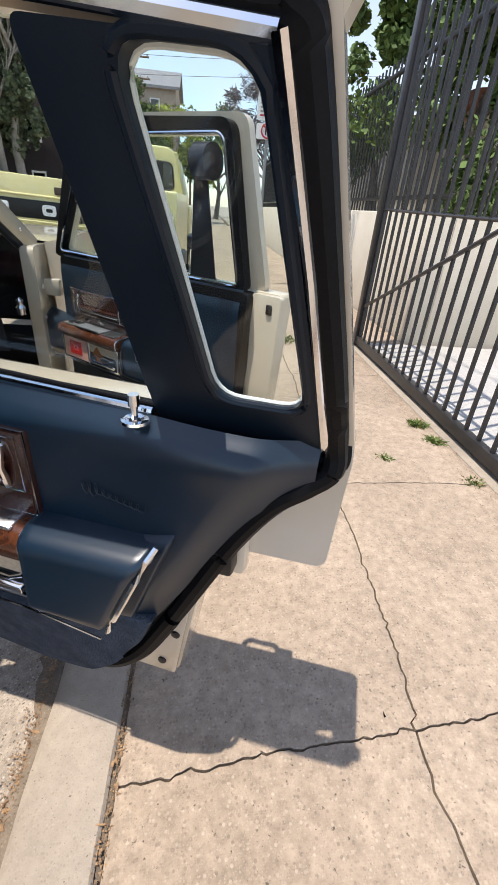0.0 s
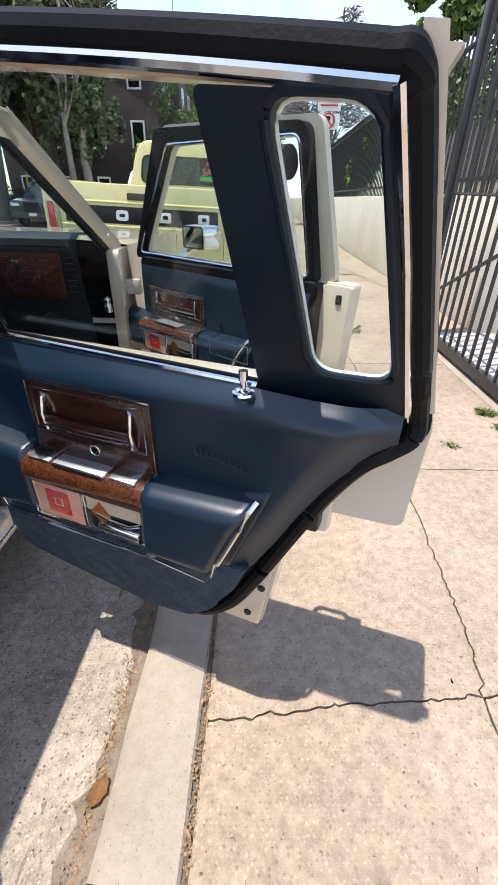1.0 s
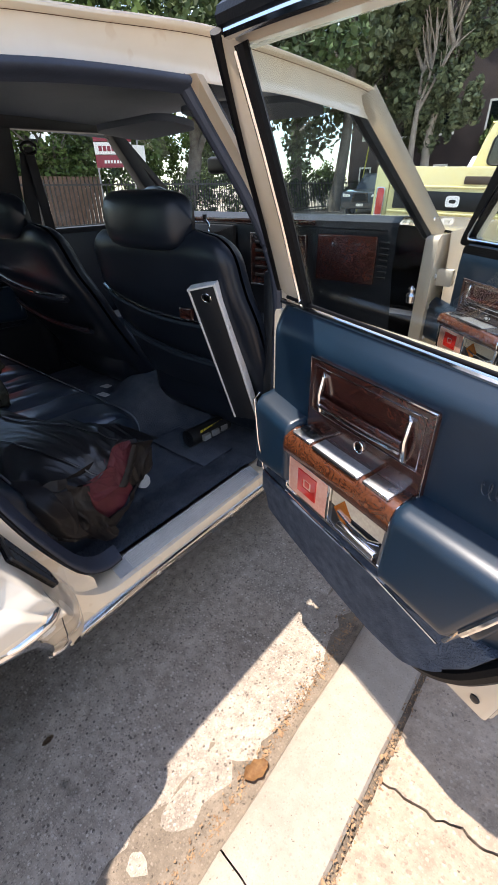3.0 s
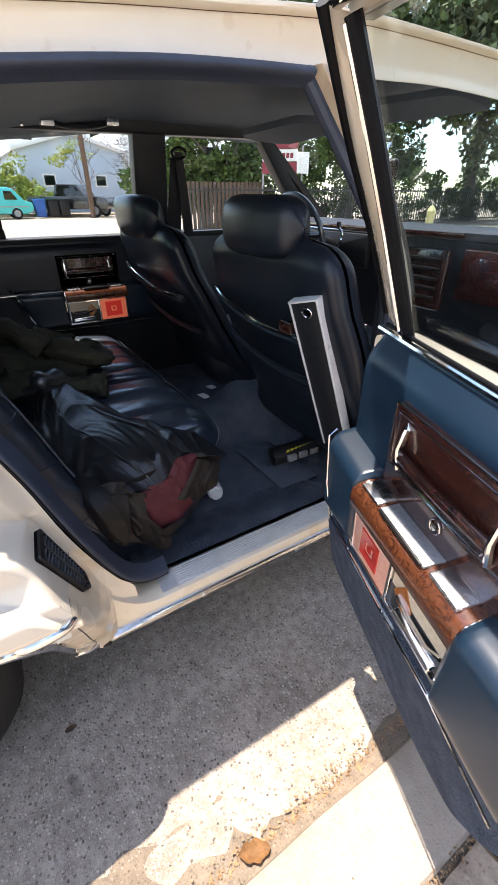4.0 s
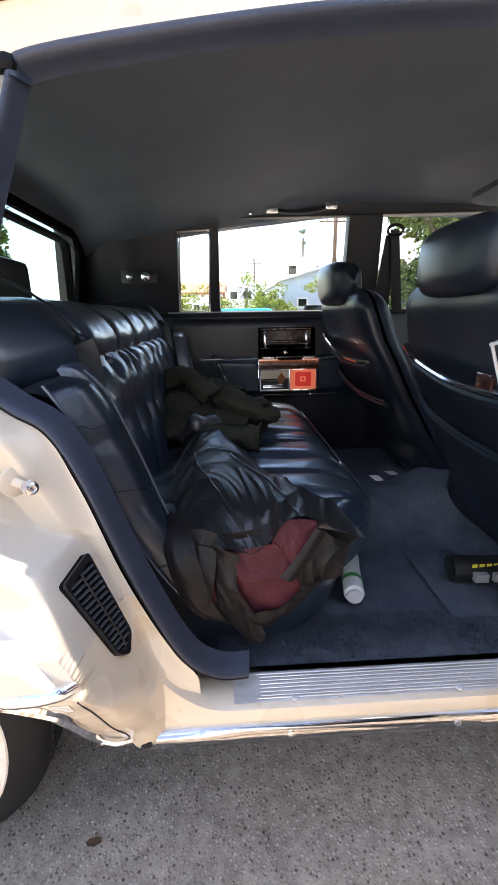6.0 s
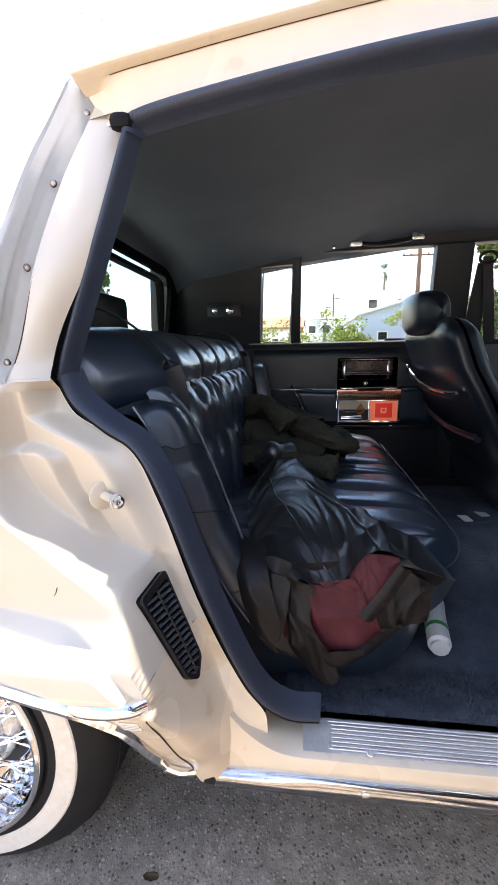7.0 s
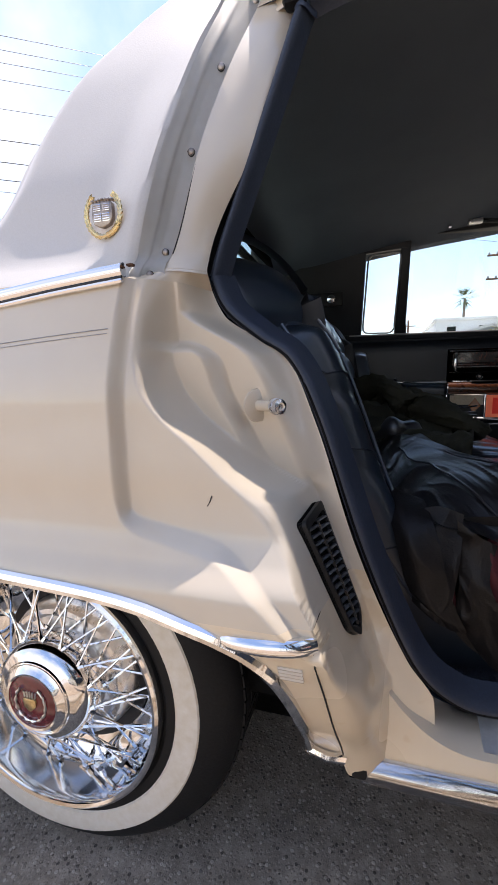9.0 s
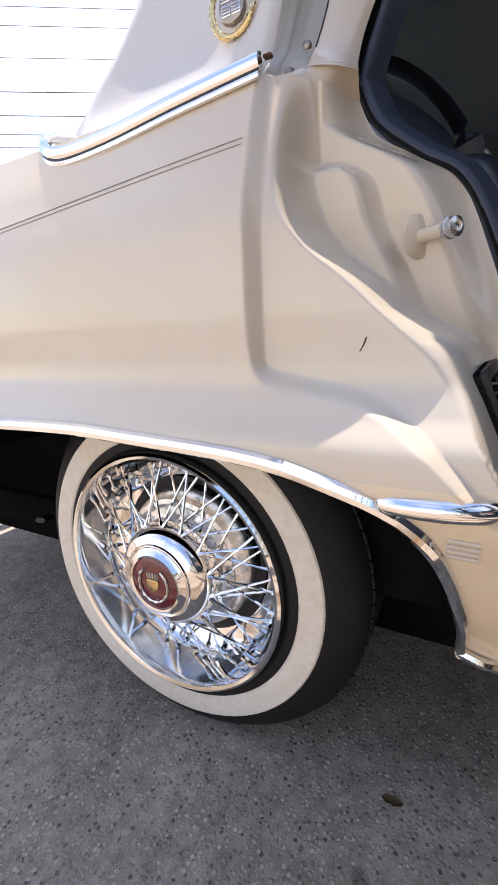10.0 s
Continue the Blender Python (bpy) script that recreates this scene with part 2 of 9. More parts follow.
ROAD = aggregate("worn_asphalt", (0.46, 0.385, 0.308), (0.275, 0.228, 0.180), 105, 3.5, (0.60, 0.52, 0.43), (0.070, 0.058, 0.049), 1.1, (0.62, 1.22))
SLAB = aggregate("aged_concrete", (0.42, 0.328, 0.242), (0.305, 0.236, 0.172), 95, 1.8, (0.58, 0.48, 0.375), (0.13, 0.10, 0.08), 0.58)
KERB = aggregate("kerb_concrete", (0.41, 0.345, 0.275), (0.31, 0.26, 0.205), 150, 3.0, (0.50, 0.43, 0.35), (0.20, 0.165, 0.13), 0.40, (0.90, 1.06))
GUTTER = aggregate("dusty_gutter", (0.27, 0.215, 0.16), (0.16, 0.125, 0.092), 130, 6.0, (0.38, 0.31, 0.24), (0.075, 0.06, 0.046), 0.7)
SOIL = mat("dry_soil", (0.20, 0.15, 0.105), (0.11, 0.085, 0.06), rough=1, big=20, fine=200, bump=0.9, depth=0.006)
STEEL = mat("black_painted_steel", (0.02, 0.02, 0.022), (0.03, 0.028, 0.027), rough=0.38, big=9, fine=120, bump=0.1)
STUCCO = mat("cream_stucco", (0.72, 0.66, 0.54), (0.64, 0.57, 0.45), rough=0.95, big=1.5, fine=160, bump=0.5)
YELLOW = mat("yellow_paint", (0.72, 0.62, 0.27), (0.66, 0.58, 0.30), rough=0.35, big=3, fine=40, bump=0.02, coat=0.4)
# Black slats lifted to dark grey; the base colour stands for their reflections.
SLAT = mat("grey_sheen_slats", (0.060, 0.061, 0.064), (0.045, 0.046, 0.048), spec=0.6, rough=0.38, bump=0.05)
BLACK = mat("black_plastic", (0.009, 0.009, 0.010), (0.013, 0.013, 0.013), spec=0.35, rough=0.4, bump=0.05)
GREY = mat("grey_plastic", (0.30, 0.30, 0.30), (0.26, 0.26, 0.26), rough=0.45, bump=0.05)
WHITE = mat("white_paint", (0.80, 0.79, 0.77), (0.74, 0.73, 0.70), rough=0.5, bump=0.05)
RED = mat("red_paint", (0.50, 0.03, 0.04), (0.42, 0.03, 0.04), rough=0.45, bump=0.05)
GREEN = mat("green_paint", (0.05, 0.36, 0.09), (0.05, 0.3, 0.08), rough=0.5, bump=0.05)
REDLENS = mat("red_lens", (0.62, 0.03, 0.02), (0.5, 0.02, 0.015), rough=0.15, coat=0.8, bump=0.02)
PINKLENS = mat("pale_pink_lens", (0.80, 0.42, 0.30), (0.72, 0.36, 0.26), rough=0.2, coat=0.8, bump=0.02)
SAND = mat("pale_liner", (0.62, 0.52, 0.38), (0.55, 0.46, 0.33), rough=0.5, bump=0.05)
AMBER = mat("amber_plastic", (0.45, 0.14, 0.02), (0.3, 0.09, 0.015), rough=0.2, coat=0.5, bump=0.02)


# ---- builders ----
def part(name, bm, material, parent=None, label="", smooth=35, kind="", thick=0.0):
    """Links a bmesh, in world coordinates, as one mesh object under parent."""
    if thick:
        bmesh.ops.solidify(bm, geom=bm.faces[:], thickness=thick)
    me = bpy.data.meshes.new(name)
    bmesh.ops.recalc_face_normals(bm, faces=bm.faces[:])
    bm.to_mesh(me)
    bm.free()
    me.materials.append(material)
    ob = new(name, me)
    if smooth:
        me.shade_smooth()
        me.set_sharp_from_angle(angle=radians(smooth))
    if parent:
        ob.parent = parent
        ob.matrix_parent_inverse = origin(parent).inverted()
    return tagged(ob, label, kind=kind)


def origin(ob):
    return Matrix.Translation(ob["base"]) if "base" in ob.keys() else Matrix.Identity(4)


def thing(name, base, label, category, group=""):
    ob = new(name)
    ob.empty_display_size = 0.1
    ob.location = base
    ob["base"] = tuple(base)
    return tagged(ob, label, category, group)


def structure(name, bm, material, label="", smooth=35):
    return part(name, bm, material, None, label, smooth, "structure")


def sheet(fn, nu, nv):
    bm = bmesh.new()
    vs = [[bm.verts.new(fn(i / nu, j / nv)) for j in range(nv + 1)] for i in range(nu + 1)]
    for i in range(nu):
        for j in range(nv):
            bm.faces.new((vs[i][j], vs[i + 1][j], vs[i + 1][j + 1], vs[i][j + 1]))
    return bm


def box(x0, x1, y0, y1, z0, z1, bevel=0.0, seg=2, fn=None, bm=None):
    """A box with rounded edges; fn maps its points into the world."""
    b = bmesh.new()
    bmesh.ops.create_cube(b, size=1, matrix=Matrix.Translation(((x0 + x1) / 2, (y0 + y1) / 2, (z0 + z1) / 2)) @ Matrix.Diagonal((x1 - x0, y1 - y0, z1 - z0, 1)))
    if bevel:
        bmesh.ops.bevel(b, geom=b.edges[:] + b.verts[:], offset=bevel, segments=seg, profile=0.5, affect="EDGES")
    if fn:
        for v in b.verts:
            v.co = fn(*v.co)
    return join(bm, b)


def join(bm, b):
    if bm is None:
        return b
    tmp = bpy.data.meshes.new("tmp")
    b.to_mesh(tmp)
    bm.from_mesh(tmp)
    bpy.data.meshes.remove(tmp)
    b.free()
    return bm


def spline(pts, n=8, closed=False):
    """A smooth line through points (Catmull-Rom)."""
    p = [Vector(q) for q in pts]
    k = len(p)
    out = []
    for i in range(k if closed else k - 1):
        if closed:
            a, b, c, d = p[(i - 1) % k], p[i], p[(i + 1) % k], p[(i + 2) % k]
        else:
            a, b, c, d = p[max(i - 1, 0)], p[i], p[i + 1], p[min(i + 2, k - 1)]
        for s in range(n):
            t = s / n
            out.append(0.5 * ((2 * b) + (c - a) * t + (2 * a - 5 * b + 4 * c - d) * t * t + (3 * b - a - 3 * c + d) * t ** 3))
    if not closed:
        out.append(p[-1])
    return out


def tube(pts, r, n=8, closed=False, bm=None, flat=1.0, up=None, cap=True):
    """A round or flattened rod along points; r a number or a function of 0..1."""
    b = bmesh.new()
    p = [Vector(q) for q in pts]
    k = len(p)
    rings = []
    for i, c in enumerate(p):
        a, d = (p[(i - 1) % k], p[(i + 1) % k]) if closed else (p[max(i - 1, 0)], p[min(i + 1, k - 1)])
        w = (d - a).normalized()
        u = Vector(up) if up else (Vector((0, 0, 1)) if abs(w.z) < 0.9 else Vector((1, 0, 0)))
        s = w.cross(u).normalized()
        q = s.cross(w).normalized()
        rad = r(i / max(1, k - 1)) if callable(r) else r
        rings.append([b.verts.new(c + s * math.cos(2 * math.pi * j / n) * rad + q * math.sin(2 * math.pi * j / n) * rad * flat) for j in range(n)])
    for i in range(k if closed else k - 1):
        A, B = rings[i], rings[(i + 1) % k]
        for j in range(n):
            b.faces.new((A[j], A[(j + 1) % n], B[(j + 1) % n], B[j]))
    if not closed and cap:
        b.faces.new(rings[0])
        b.faces.new(rings[-1][::-1])
    return join(bm, b)


def plate(poly, fn, v0, v1, bevel=0.0, seg=2, bm=None, cuts=()):
    """A flat piece with the outline poly (u, z), from v0 to v1, with rounded edges; fn maps (u, v, z) into the world."""
    b = bmesh.new()
    f0 = b.faces.new([b.verts.new((u, v0, z)) for u, z in poly])
    r = bmesh.ops.extrude_face_region(b, geom=[f0])
    for e in r["geom"]:
        if isinstance(e, bmesh.types.BMVert):
            e.co.y = v1
    bmesh.ops.recalc_face_normals(b, faces=b.faces[:])
    if bevel:
        es = [e for e in b.edges if abs(e.verts[0].co.y - e.verts[1].co.y) < 1e-6 and abs(e.verts[0].co.y - v1) < 1e-6]
        bmesh.ops.bevel(b, geom=es, offset=bevel, segments=seg, profile=0.5, affect="EDGES")
    for v in b.verts:
        v.co = fn(*v.co)
    return join(bm, b)


def ring(outer, inner, fn, v0, v1, bm=None):
    """A flat frame between two closed outlines (u, z) of as many points, from v0 to v1."""
    b = bmesh.new()
    k = len(outer)
    L = [[b.verts.new(fn(u, v, z)) for u, z in line] for v in (v0, v1) for line in (outer, inner)]
    for i in range(k):
        j = (i + 1) % k
        for a, c in ((0, 1), (1, 3), (3, 2), (2, 0)):
            b.faces.new((L[a][i], L[a][j], L[c][j], L[c][i]))
    return join(bm, b)


def rounded(poly, r=0.03, n=4):
    """The outline poly (2D) with rounded corners."""
    out = []
    k = len(poly)
    for i in range(k):
        p, a, b = Vector(poly[i]), Vector(poly[i - 1]), Vector(poly[(i + 1) % k])
        rr = min(r, (a - p).length * 0.45, (b - p).length * 0.45)
        s, e = p + (a - p).normalized() * rr, p + (b - p).normalized() * rr
        for t in range(n + 1):
            q = t / n
            out.append(tuple(s.lerp(p, q).lerp(p.lerp(e, q), q)))
    return out


def lathe(profile, centre, axis="x", n=48, bm=None):
    """A turned body: profile of (along axis, radius)."""
    b = bmesh.new()
    c = Vector(centre)
    rows = []
    for a, r in profile:
        row = []
        for j in range(n):
            t = 2 * math.pi * j / n
            p = (a, r * math.cos(t), r * math.sin(t)) if axis == "x" else ((r * math.cos(t), r * math.sin(t), a) if axis == "z" else (r * math.cos(t), a, r * math.sin(t)))
            row.append(b.verts.new(c + Vector(p)))
        rows.append(row)
    for A, B in zip(rows, rows[1:]):
        for j in range(n):
            b.faces.new((A[j], A[(j + 1) % n], B[(j + 1) % n], B[j]))
    return join(bm, b)


def words(name, body, size, m, material, parent=None, label="", depth=0.002):
    """Raised lettering as a mesh, at the pose m."""
    cu = bpy.data.curves.new(name, "FONT")
    cu.body, cu.size, cu.extrude, cu.align_x, cu.align_y = body, size, depth, "CENTER", "CENTER"
    tmp = new(name + "_tmp", cu)
    me = bpy.data.meshes.new_from_object(tmp.evaluated_get(bpy.context.evaluated_depsgraph_get()))
    bpy.data.objects.remove(tmp)
    me.transform(m)
    me.materials.clear()
    me.materials.append(material)
    ob = new(name, me)
    if parent:
        ob.parent = parent
        ob.matrix_parent_inverse = origin(parent).inverted()
    return tagged(ob, label)


def lerp(a, b, t):
    return a + (b - a) * t


def step(a, b, x):
    t = min(1, max(0, (x - a) / (b - a)))
    return t * t * (3 - 2 * t)


def curve(xs, ys):
    """A smooth line through values that never overshoots them."""
    k = len(xs)
    h = [xs[i + 1] - xs[i] for i in range(k - 1)]
    d = [(ys[i + 1] - ys[i]) / h[i] for i in range(k - 1)]
    m = [0.0] * k
    for i in range(1, k - 1):
        if d[i - 1] * d[i] > 0:
            a, b = 2 * h[i] + h[i - 1], h[i] + 2 * h[i - 1]
            m[i] = (a + b) / (a / d[i - 1] + b / d[i])
    m[0], m[-1] = d[0], d[-1]

    def f(x):
        if x <= xs[0]:
            return ys[0]
        if x >= xs[-1]:
            return ys[-1]
        i = 0
        while x > xs[i + 1]:
            i += 1
        t = (x - xs[i]) / h[i]
        return ys[i] * (1 + 2 * t) * (1 - t) ** 2 + m[i] * h[i] * t * (1 - t) ** 2 + ys[i + 1] * t * t * (3 - 2 * t) + m[i + 1] * h[i] * t * t * (t - 1)
    return f


# ---- ground ----
ground_line = curve([-500, 1.13, 1.30, 1.312, 3.06, 3.075, 500], [0, 0, 0.04, -0.06, -0.06, 0.145, 0.145])


GX = [-500, -60, -20, -8, -3, -1, 0, 0.6, 1.13, 1.22, 1.30, 1.312, 3.06, 3.075, 3.5, 6, 20, 60, 500]
GY = [-500, -60, -15, -5, -2, 0, 2, 5, 15, 60, 500]
structure("ground", sheet(lambda i, j: Vector((GX[round(i * 18)], GY[round(j * 10)], ground_line(GX[round(i * 18)]))), 18, 10), ROAD, "grey worn asphalt street and verge", smooth=0)


walk_height = curve([1.5, 2.25, 3.1, 4], [0.098, 0.165, 0.178, 0.18])


def wobble(t, seed, amp):
    return amp * (noise.noise(Vector((t * 1.7, seed, 0))) + 0.6 * noise.noise(Vector((t * 6.1, seed + 9, 0))) + 0.45 * noise.noise(Vector((t * 23.0, seed + 20, 0))) + 0.3 * noise.noise(Vector((t * 61.0, seed + 30, 0))))


def slab(xa, xb, ya, yb, n=64):
    """One pavement slab between four uneven edges; xa and xb take y, ya and yb take x."""
    def f(i, j):
        y0 = lerp(ya(1.5), yb(1.5), j)
        x = lerp(xa(y0), xb(y0), i)
        y = lerp(ya(x), yb(x), j)
        x = lerp(xa(y), xb(y), i)
        e = min(i, 1 - i, j, 1 - j)
        return Vector((x, y, walk_height(x) - 0.006 * (1 - step(0, 0.03, e)) + 0.003 * noise.noise(Vector((x * 2, y * 2, 3)))))
    bm = sheet(f, n, n)
    edge = [e for e in bm.edges if e.is_boundary]
    r = bmesh.ops.extrude_edge_only(bm, edges=edge)
    for v in r["geom"]:
        if isinstance(v, bmesh.types.BMVert):
            v.co.z -= 0.08
    return bm


pave = tagged(new("pavement"), "sunlit aged concrete pavement with cracked slabs", "pavement", kind="structure")
GAP = 0.0030
crack = lambda y: 2.262 + 0.035 * (y - 0.9) + wobble(y, 4, 0.022) - (0.02 if y < 0.88 else 0)
kedge = lambda y: 1.512 + wobble(y, 7, 0.006)
fence_edge = lambda y: 3.07 if y < 4.4 else 3.69
JOINTS = [lambda x: -3.0, lambda x: -1.1 + wobble(x, 1, 0.01), lambda x: 0.80 + 0.075 * (x - 1.53) + wobble(x, 2, 0.022), lambda x: 1.93 - 0.02 * (x - 1.5) + wobble(x, 3, 0.015),
          lambda x: 3.4 + wobble(x, 5, 0.01), lambda x: 4.85 + wobble(x, 6, 0.012), lambda x: 7.3, lambda x: 10, lambda x: 14, lambda x: 20, lambda x: 30]
for a, b in zip(JOINTS, JOINTS[1:]):
    for left, right in ((kedge, crack), (crack, fence_edge)):
        part("slab", slab(lambda y: left(y) + GAP, lambda y: right(y) - GAP, lambda x: a(x) + GAP, lambda x: b(x) - GAP), SLAB, pave)
structure("pavement_bed", box(1.5, 3.7, -3, 30, 0.0, 0.084), SOIL, "dark soil in the pavement joints", 0)

structure("gutter", sheet(lambda i, j: Vector((lerp(1.15 + wobble(lerp(-3, 12, j), 31, 0.075), 1.308, i), lerp(-3, 12, j), ground_line(lerp(1.13, 1.299, i)) + 0.0035)), 10, 400), GUTTER, "dusty concrete gutter along the kerb")
kerb = tagged(new("kerb"), "pale concrete kerb with dirty edges", "kerb", kind="structure")
ky = [-6, -2.6, 0.475, 3.5, 6.5, 9.5, 12.5, 16, 20, 30]
for a, b in zip(ky, ky[1:]):
    def kerb_point(i, j, a=a, b=b):
        y = lerp(a + 0.0018, b - 0.0018, j)
        prof = [(1.302, -0.05), (1.305, 0.05), (1.314, 0.083), (1.333, 0.097), (1.37, 0.1), (1.42, 0.1), (1.47, 0.1), (1.493, 0.097), (1.5, 0.088), (1.502, 0.0)]
        x, z = prof[round(i * 9)]
        if a == 0.475:
            y += 0.05 * (x - 1.4) * (1 - j) * -4
        if b == 0.475:
            y += 0.05 * (x - 1.4) * j * -4
        return Vector((x + wobble(y * 2, 3, 0.005), y + wobble(x * 6, 2, 0.012), z + 0.003 * noise.noise(Vector((x * 9, y * 5, 1)))))
    part("kerb_stone", sheet(kerb_point, 9, 40), KERB, kerb)

# ---- the parked saloon ----
car = thing("saloon_car", (0, 1.5, 0), "cream four-door saloon with padded white vinyl roof and open doors", "car")

side_x = curve([0.30, 0.35, 0.42, 0.50, 0.545, 0.585, 0.61, 0.645, 0.675, 0.70, 0.74, 0.82, 0.905, 0.972], [0.835, 0.853, 0.895, 0.935, 0.960, 0.976, 0.975, 0.957, 0.946, 0.945, 0.948, 0.949, 0.929, 0.905])
arch_z = curve([-0.62, -0.56, -0.50, -0.43, -0.30, -0.032, 0.09, 0.205, 0.271, 0.300, 0.330, 0.360, 0.382, 0.411, 0.425, 0.436, 0.445, 0.447, 0.45], [0.34, 0.45, 0.53, 0.575, 0.604, 0.612, 0.607, 0.601, 0.593, 0.586, 0.577, 0.566, 0.554, 0.521, 0.490, 0.453, 0.408, 0.36, 0.30])
arch_y = curve([0.28, 0.36, 0.408, 0.453, 0.490, 0.521, 0.554, 0.566, 0.577, 0.586], [0.449, 0.447, 0.445, 0.436, 0.425, 0.411, 0.382, 0.360, 0.330, 0.300])
edge_y = curve([0.30, 0.36, 0.404, 0.459, 0.614, 0.799, 0.878, 0.938, 1.007], [0.605, 0.612, 0.610, 0.574, 0.502, 0.44, 0.403, 0.315, 0.285])
ridge_y = curve([0.30, 0.345, 0.40, 0.46, 0.53, 0.57, 0.608, 0.66, 0.702, 0.744, 0.776, 0.806, 0.841, 0.884, 0.93, 0.98], [0.50, 0.498, 0.494, 0.489, 0.482, 0.472, 0.452, 0.418, 0.386, 0.346, 0.312, 0.276, 0.251, 0.240, 0.240, 0.243])
pad_y = curve([0.66, 0.688, 0.711, 0.720, 0.742, 0.783, 0.831, 0.877, 0.888, 0.90], [0.46, 0.436, 0.412, 0.392, 0.368, 0.347, 0.322, 0.306, 0.292, 0.27])
inner_x = curve([0.30, 0.345, 0.40, 0.53, 0.68, 0.74, 0.82, 0.93, 0.98], [0.805, 0.806, 0.807, 0.807, 0.809, 0.824, 0.836, 0.85, 0.86])
band_z = curve([0.218, 0.230, 0.250, 0.284, 0.349, 0.397, 0.428, 0.46], [0.73, 0.69, 0.676, 0.669, 0.655, 0.624, 0.594, 0.560])


def body_x(y, z):
    """How far out the side of the car lies, rear quarter and door jamb."""
    x = side_x(z)
    shut = step(0.221, 0.237, y) * step(band_z(y) - 0.009, band_z(y) + 0.009, z)
    x -= 0.017 * shut
    r, e = ridge_y(z), edge_y(z)
    if y > r:
        flat = step(0.69, 0.75, z)
        w = min(lerp(0.060, 0.030, flat), 0.62 * (e - r))
        t = min(1, (y - r) / w)
        pad = 0.024 * step(0.685, 0.735, z) * step(0.900, 0.884, z)
        x = lerp(x, inner_x(z) + pad, lerp(t ** 2.6, t * t * (3 - 2 * t), flat))
        p = pad_y(z)
        x -= pad * step(p - 0.003, p + 0.020, y)
        if z < 0.73:
            q = 0.8203 - ((y - 0.4455) * 0.912 + (z - 0.6866) * 0.368) / 0.181
            h = max(0.0, 0.030 - abs(x - max(q, 0.80))) / 0.030
            x = lerp(x, min(x, max(q, 0.80)) - h * h * 0.0075, step(0.47, 0.52, z) * step(0.73, 0.69, z))
        x = lerp(x, 0.798, step(max(r + w, e - 0.045), e, y))
    return x


def quarter_upper(i, j):
    top = 0.972
    y = lerp(-1.25, 0.215, i / 0.4) if i < 0.4 else lerp(0.215, 0.44, (i - 0.4) / 0.6)
    zl = max(arch_z(y), 0.586)
    z = lerp(zl, top, j)
    if i >= 0.4:
        y = lerp(0.215, edge_y(z), (i - 0.4) / 0.6)
        zl = max(arch_z(y), 0.586)
        z = lerp(zl, top, j)
        y = lerp(0.215, edge_y(z), (i - 0.4) / 0.6)
    return Vector((body_x(y, z), y, z))


def quarter_lower(i, j):
    z0 = lerp(0.30, 0.586, j)
    y = lerp(arch_y(z0), edge_y(z0), i)
    z = lerp(0.341 - 0.043 * step(0.485, 0.50, y), 0.586, j)
    y = lerp(arch_y(z), edge_y(z), i)
    return Vector((body_x(y, z), y, z))


part("quarter_panel", sheet(quarter_upper, 260, 170), PAINT, car, "cream painted rear quarter panel with patches of yellowing and warm bounce", 170)
part("jamb_panel", sheet(quarter_lower, 60, 50), OLDPAINT, car, "cream painted lower door jamb", 170)
part("quarter_panel", sheet(lambda i, j: Vector((side_x(lerp(0.3, 0.45, j)) - 0.02 * (1 - i), lerp(-1.25, -0.56 - 0.05 * (1 - j), i), lerp(0.32, 0.46, j))), 12, 6), PAINT, car)
part("quarter_panel", sheet(lambda i, j: Vector((-side_x(lerp(0.34, 0.97, j)), lerp(-1.25, 2.5, i), lerp(0.34, 0.97, j))), 12, 10), PAINT, car, "cream painted far flank")
# arch lip, inner return and liner
lip = [(body_x(y, arch_z(y)) + 0.002, y, arch_z(y)) for y in np.linspace(-0.55, 0.355, 60)] + [(body_x(arch_y(z), z) + 0.003, arch_y(z), z) for z in np.linspace(0.562, 0.345, 22)]
part("arch_molding", tube(lip, 0.0066, 8, flat=1.3), CHROME, car, "bright chrome wheel-arch molding")


def arch_return(i, j):
    p = Vector(lip[round(i * (len(lip) - 1))])
    return p + Vector((-0.34 * j - 0.004, 0, 0.03 * step(0, 0.2, j)))


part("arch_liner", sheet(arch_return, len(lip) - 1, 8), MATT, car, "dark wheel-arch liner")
# Flat black sheet added behind the wheel, standing for the shade in there.
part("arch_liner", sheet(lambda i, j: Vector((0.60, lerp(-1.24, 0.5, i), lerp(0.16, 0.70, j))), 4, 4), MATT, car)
# crease, belt molding, fender molding
part("pinstripe", tube([(side_x(0.892 + 0.085 * y - 0.1 * max(0, y - 0.1) ** 2) + 0.0005, y, 0.892 + 0.085 * y - 0.1 * max(0, y - 0.1) ** 2) for y in np.linspace(-1.2, 0.216, 30)], 0.0006, 6), GREY, car, "thin dark crease line")
part("pinstripe", tube([(side_x(0.8865 + 0.085 * y - 0.1 * max(0, y - 0.1) ** 2) + 0.0005, y, 0.8865 + 0.085 * y - 0.1 * max(0, y - 0.1) ** 2) for y in np.linspace(-1.2, 0.216, 30)], 0.0004, 6), GREY, car)
belt = spline([(0.60, -0.15, 1.05), (0.76, -0.145, 1.035), (0.86, -0.122, 1.008), (0.898, -0.100, 0.978), (0.912, -0.055, 0.956), (0.914, 0.023, 0.956), (0.911, 0.127, 0.968), (0.908, 0.228, 0.978)], 8)
part("belt_molding", tube(belt, 0.0072, 10, flat=1.2), CHROME, car, "chrome molding below the vinyl roof")
part("belt_molding", tube([p + Vector((0.003, 0, -0.0122)) for p in belt], 0.0034, 8), CHROME, car)
part("molding_groove", tube([p + Vector((0.0045, 0, -0.0085)) for p in belt], 0.0013, 6), DARKTRIM, car)
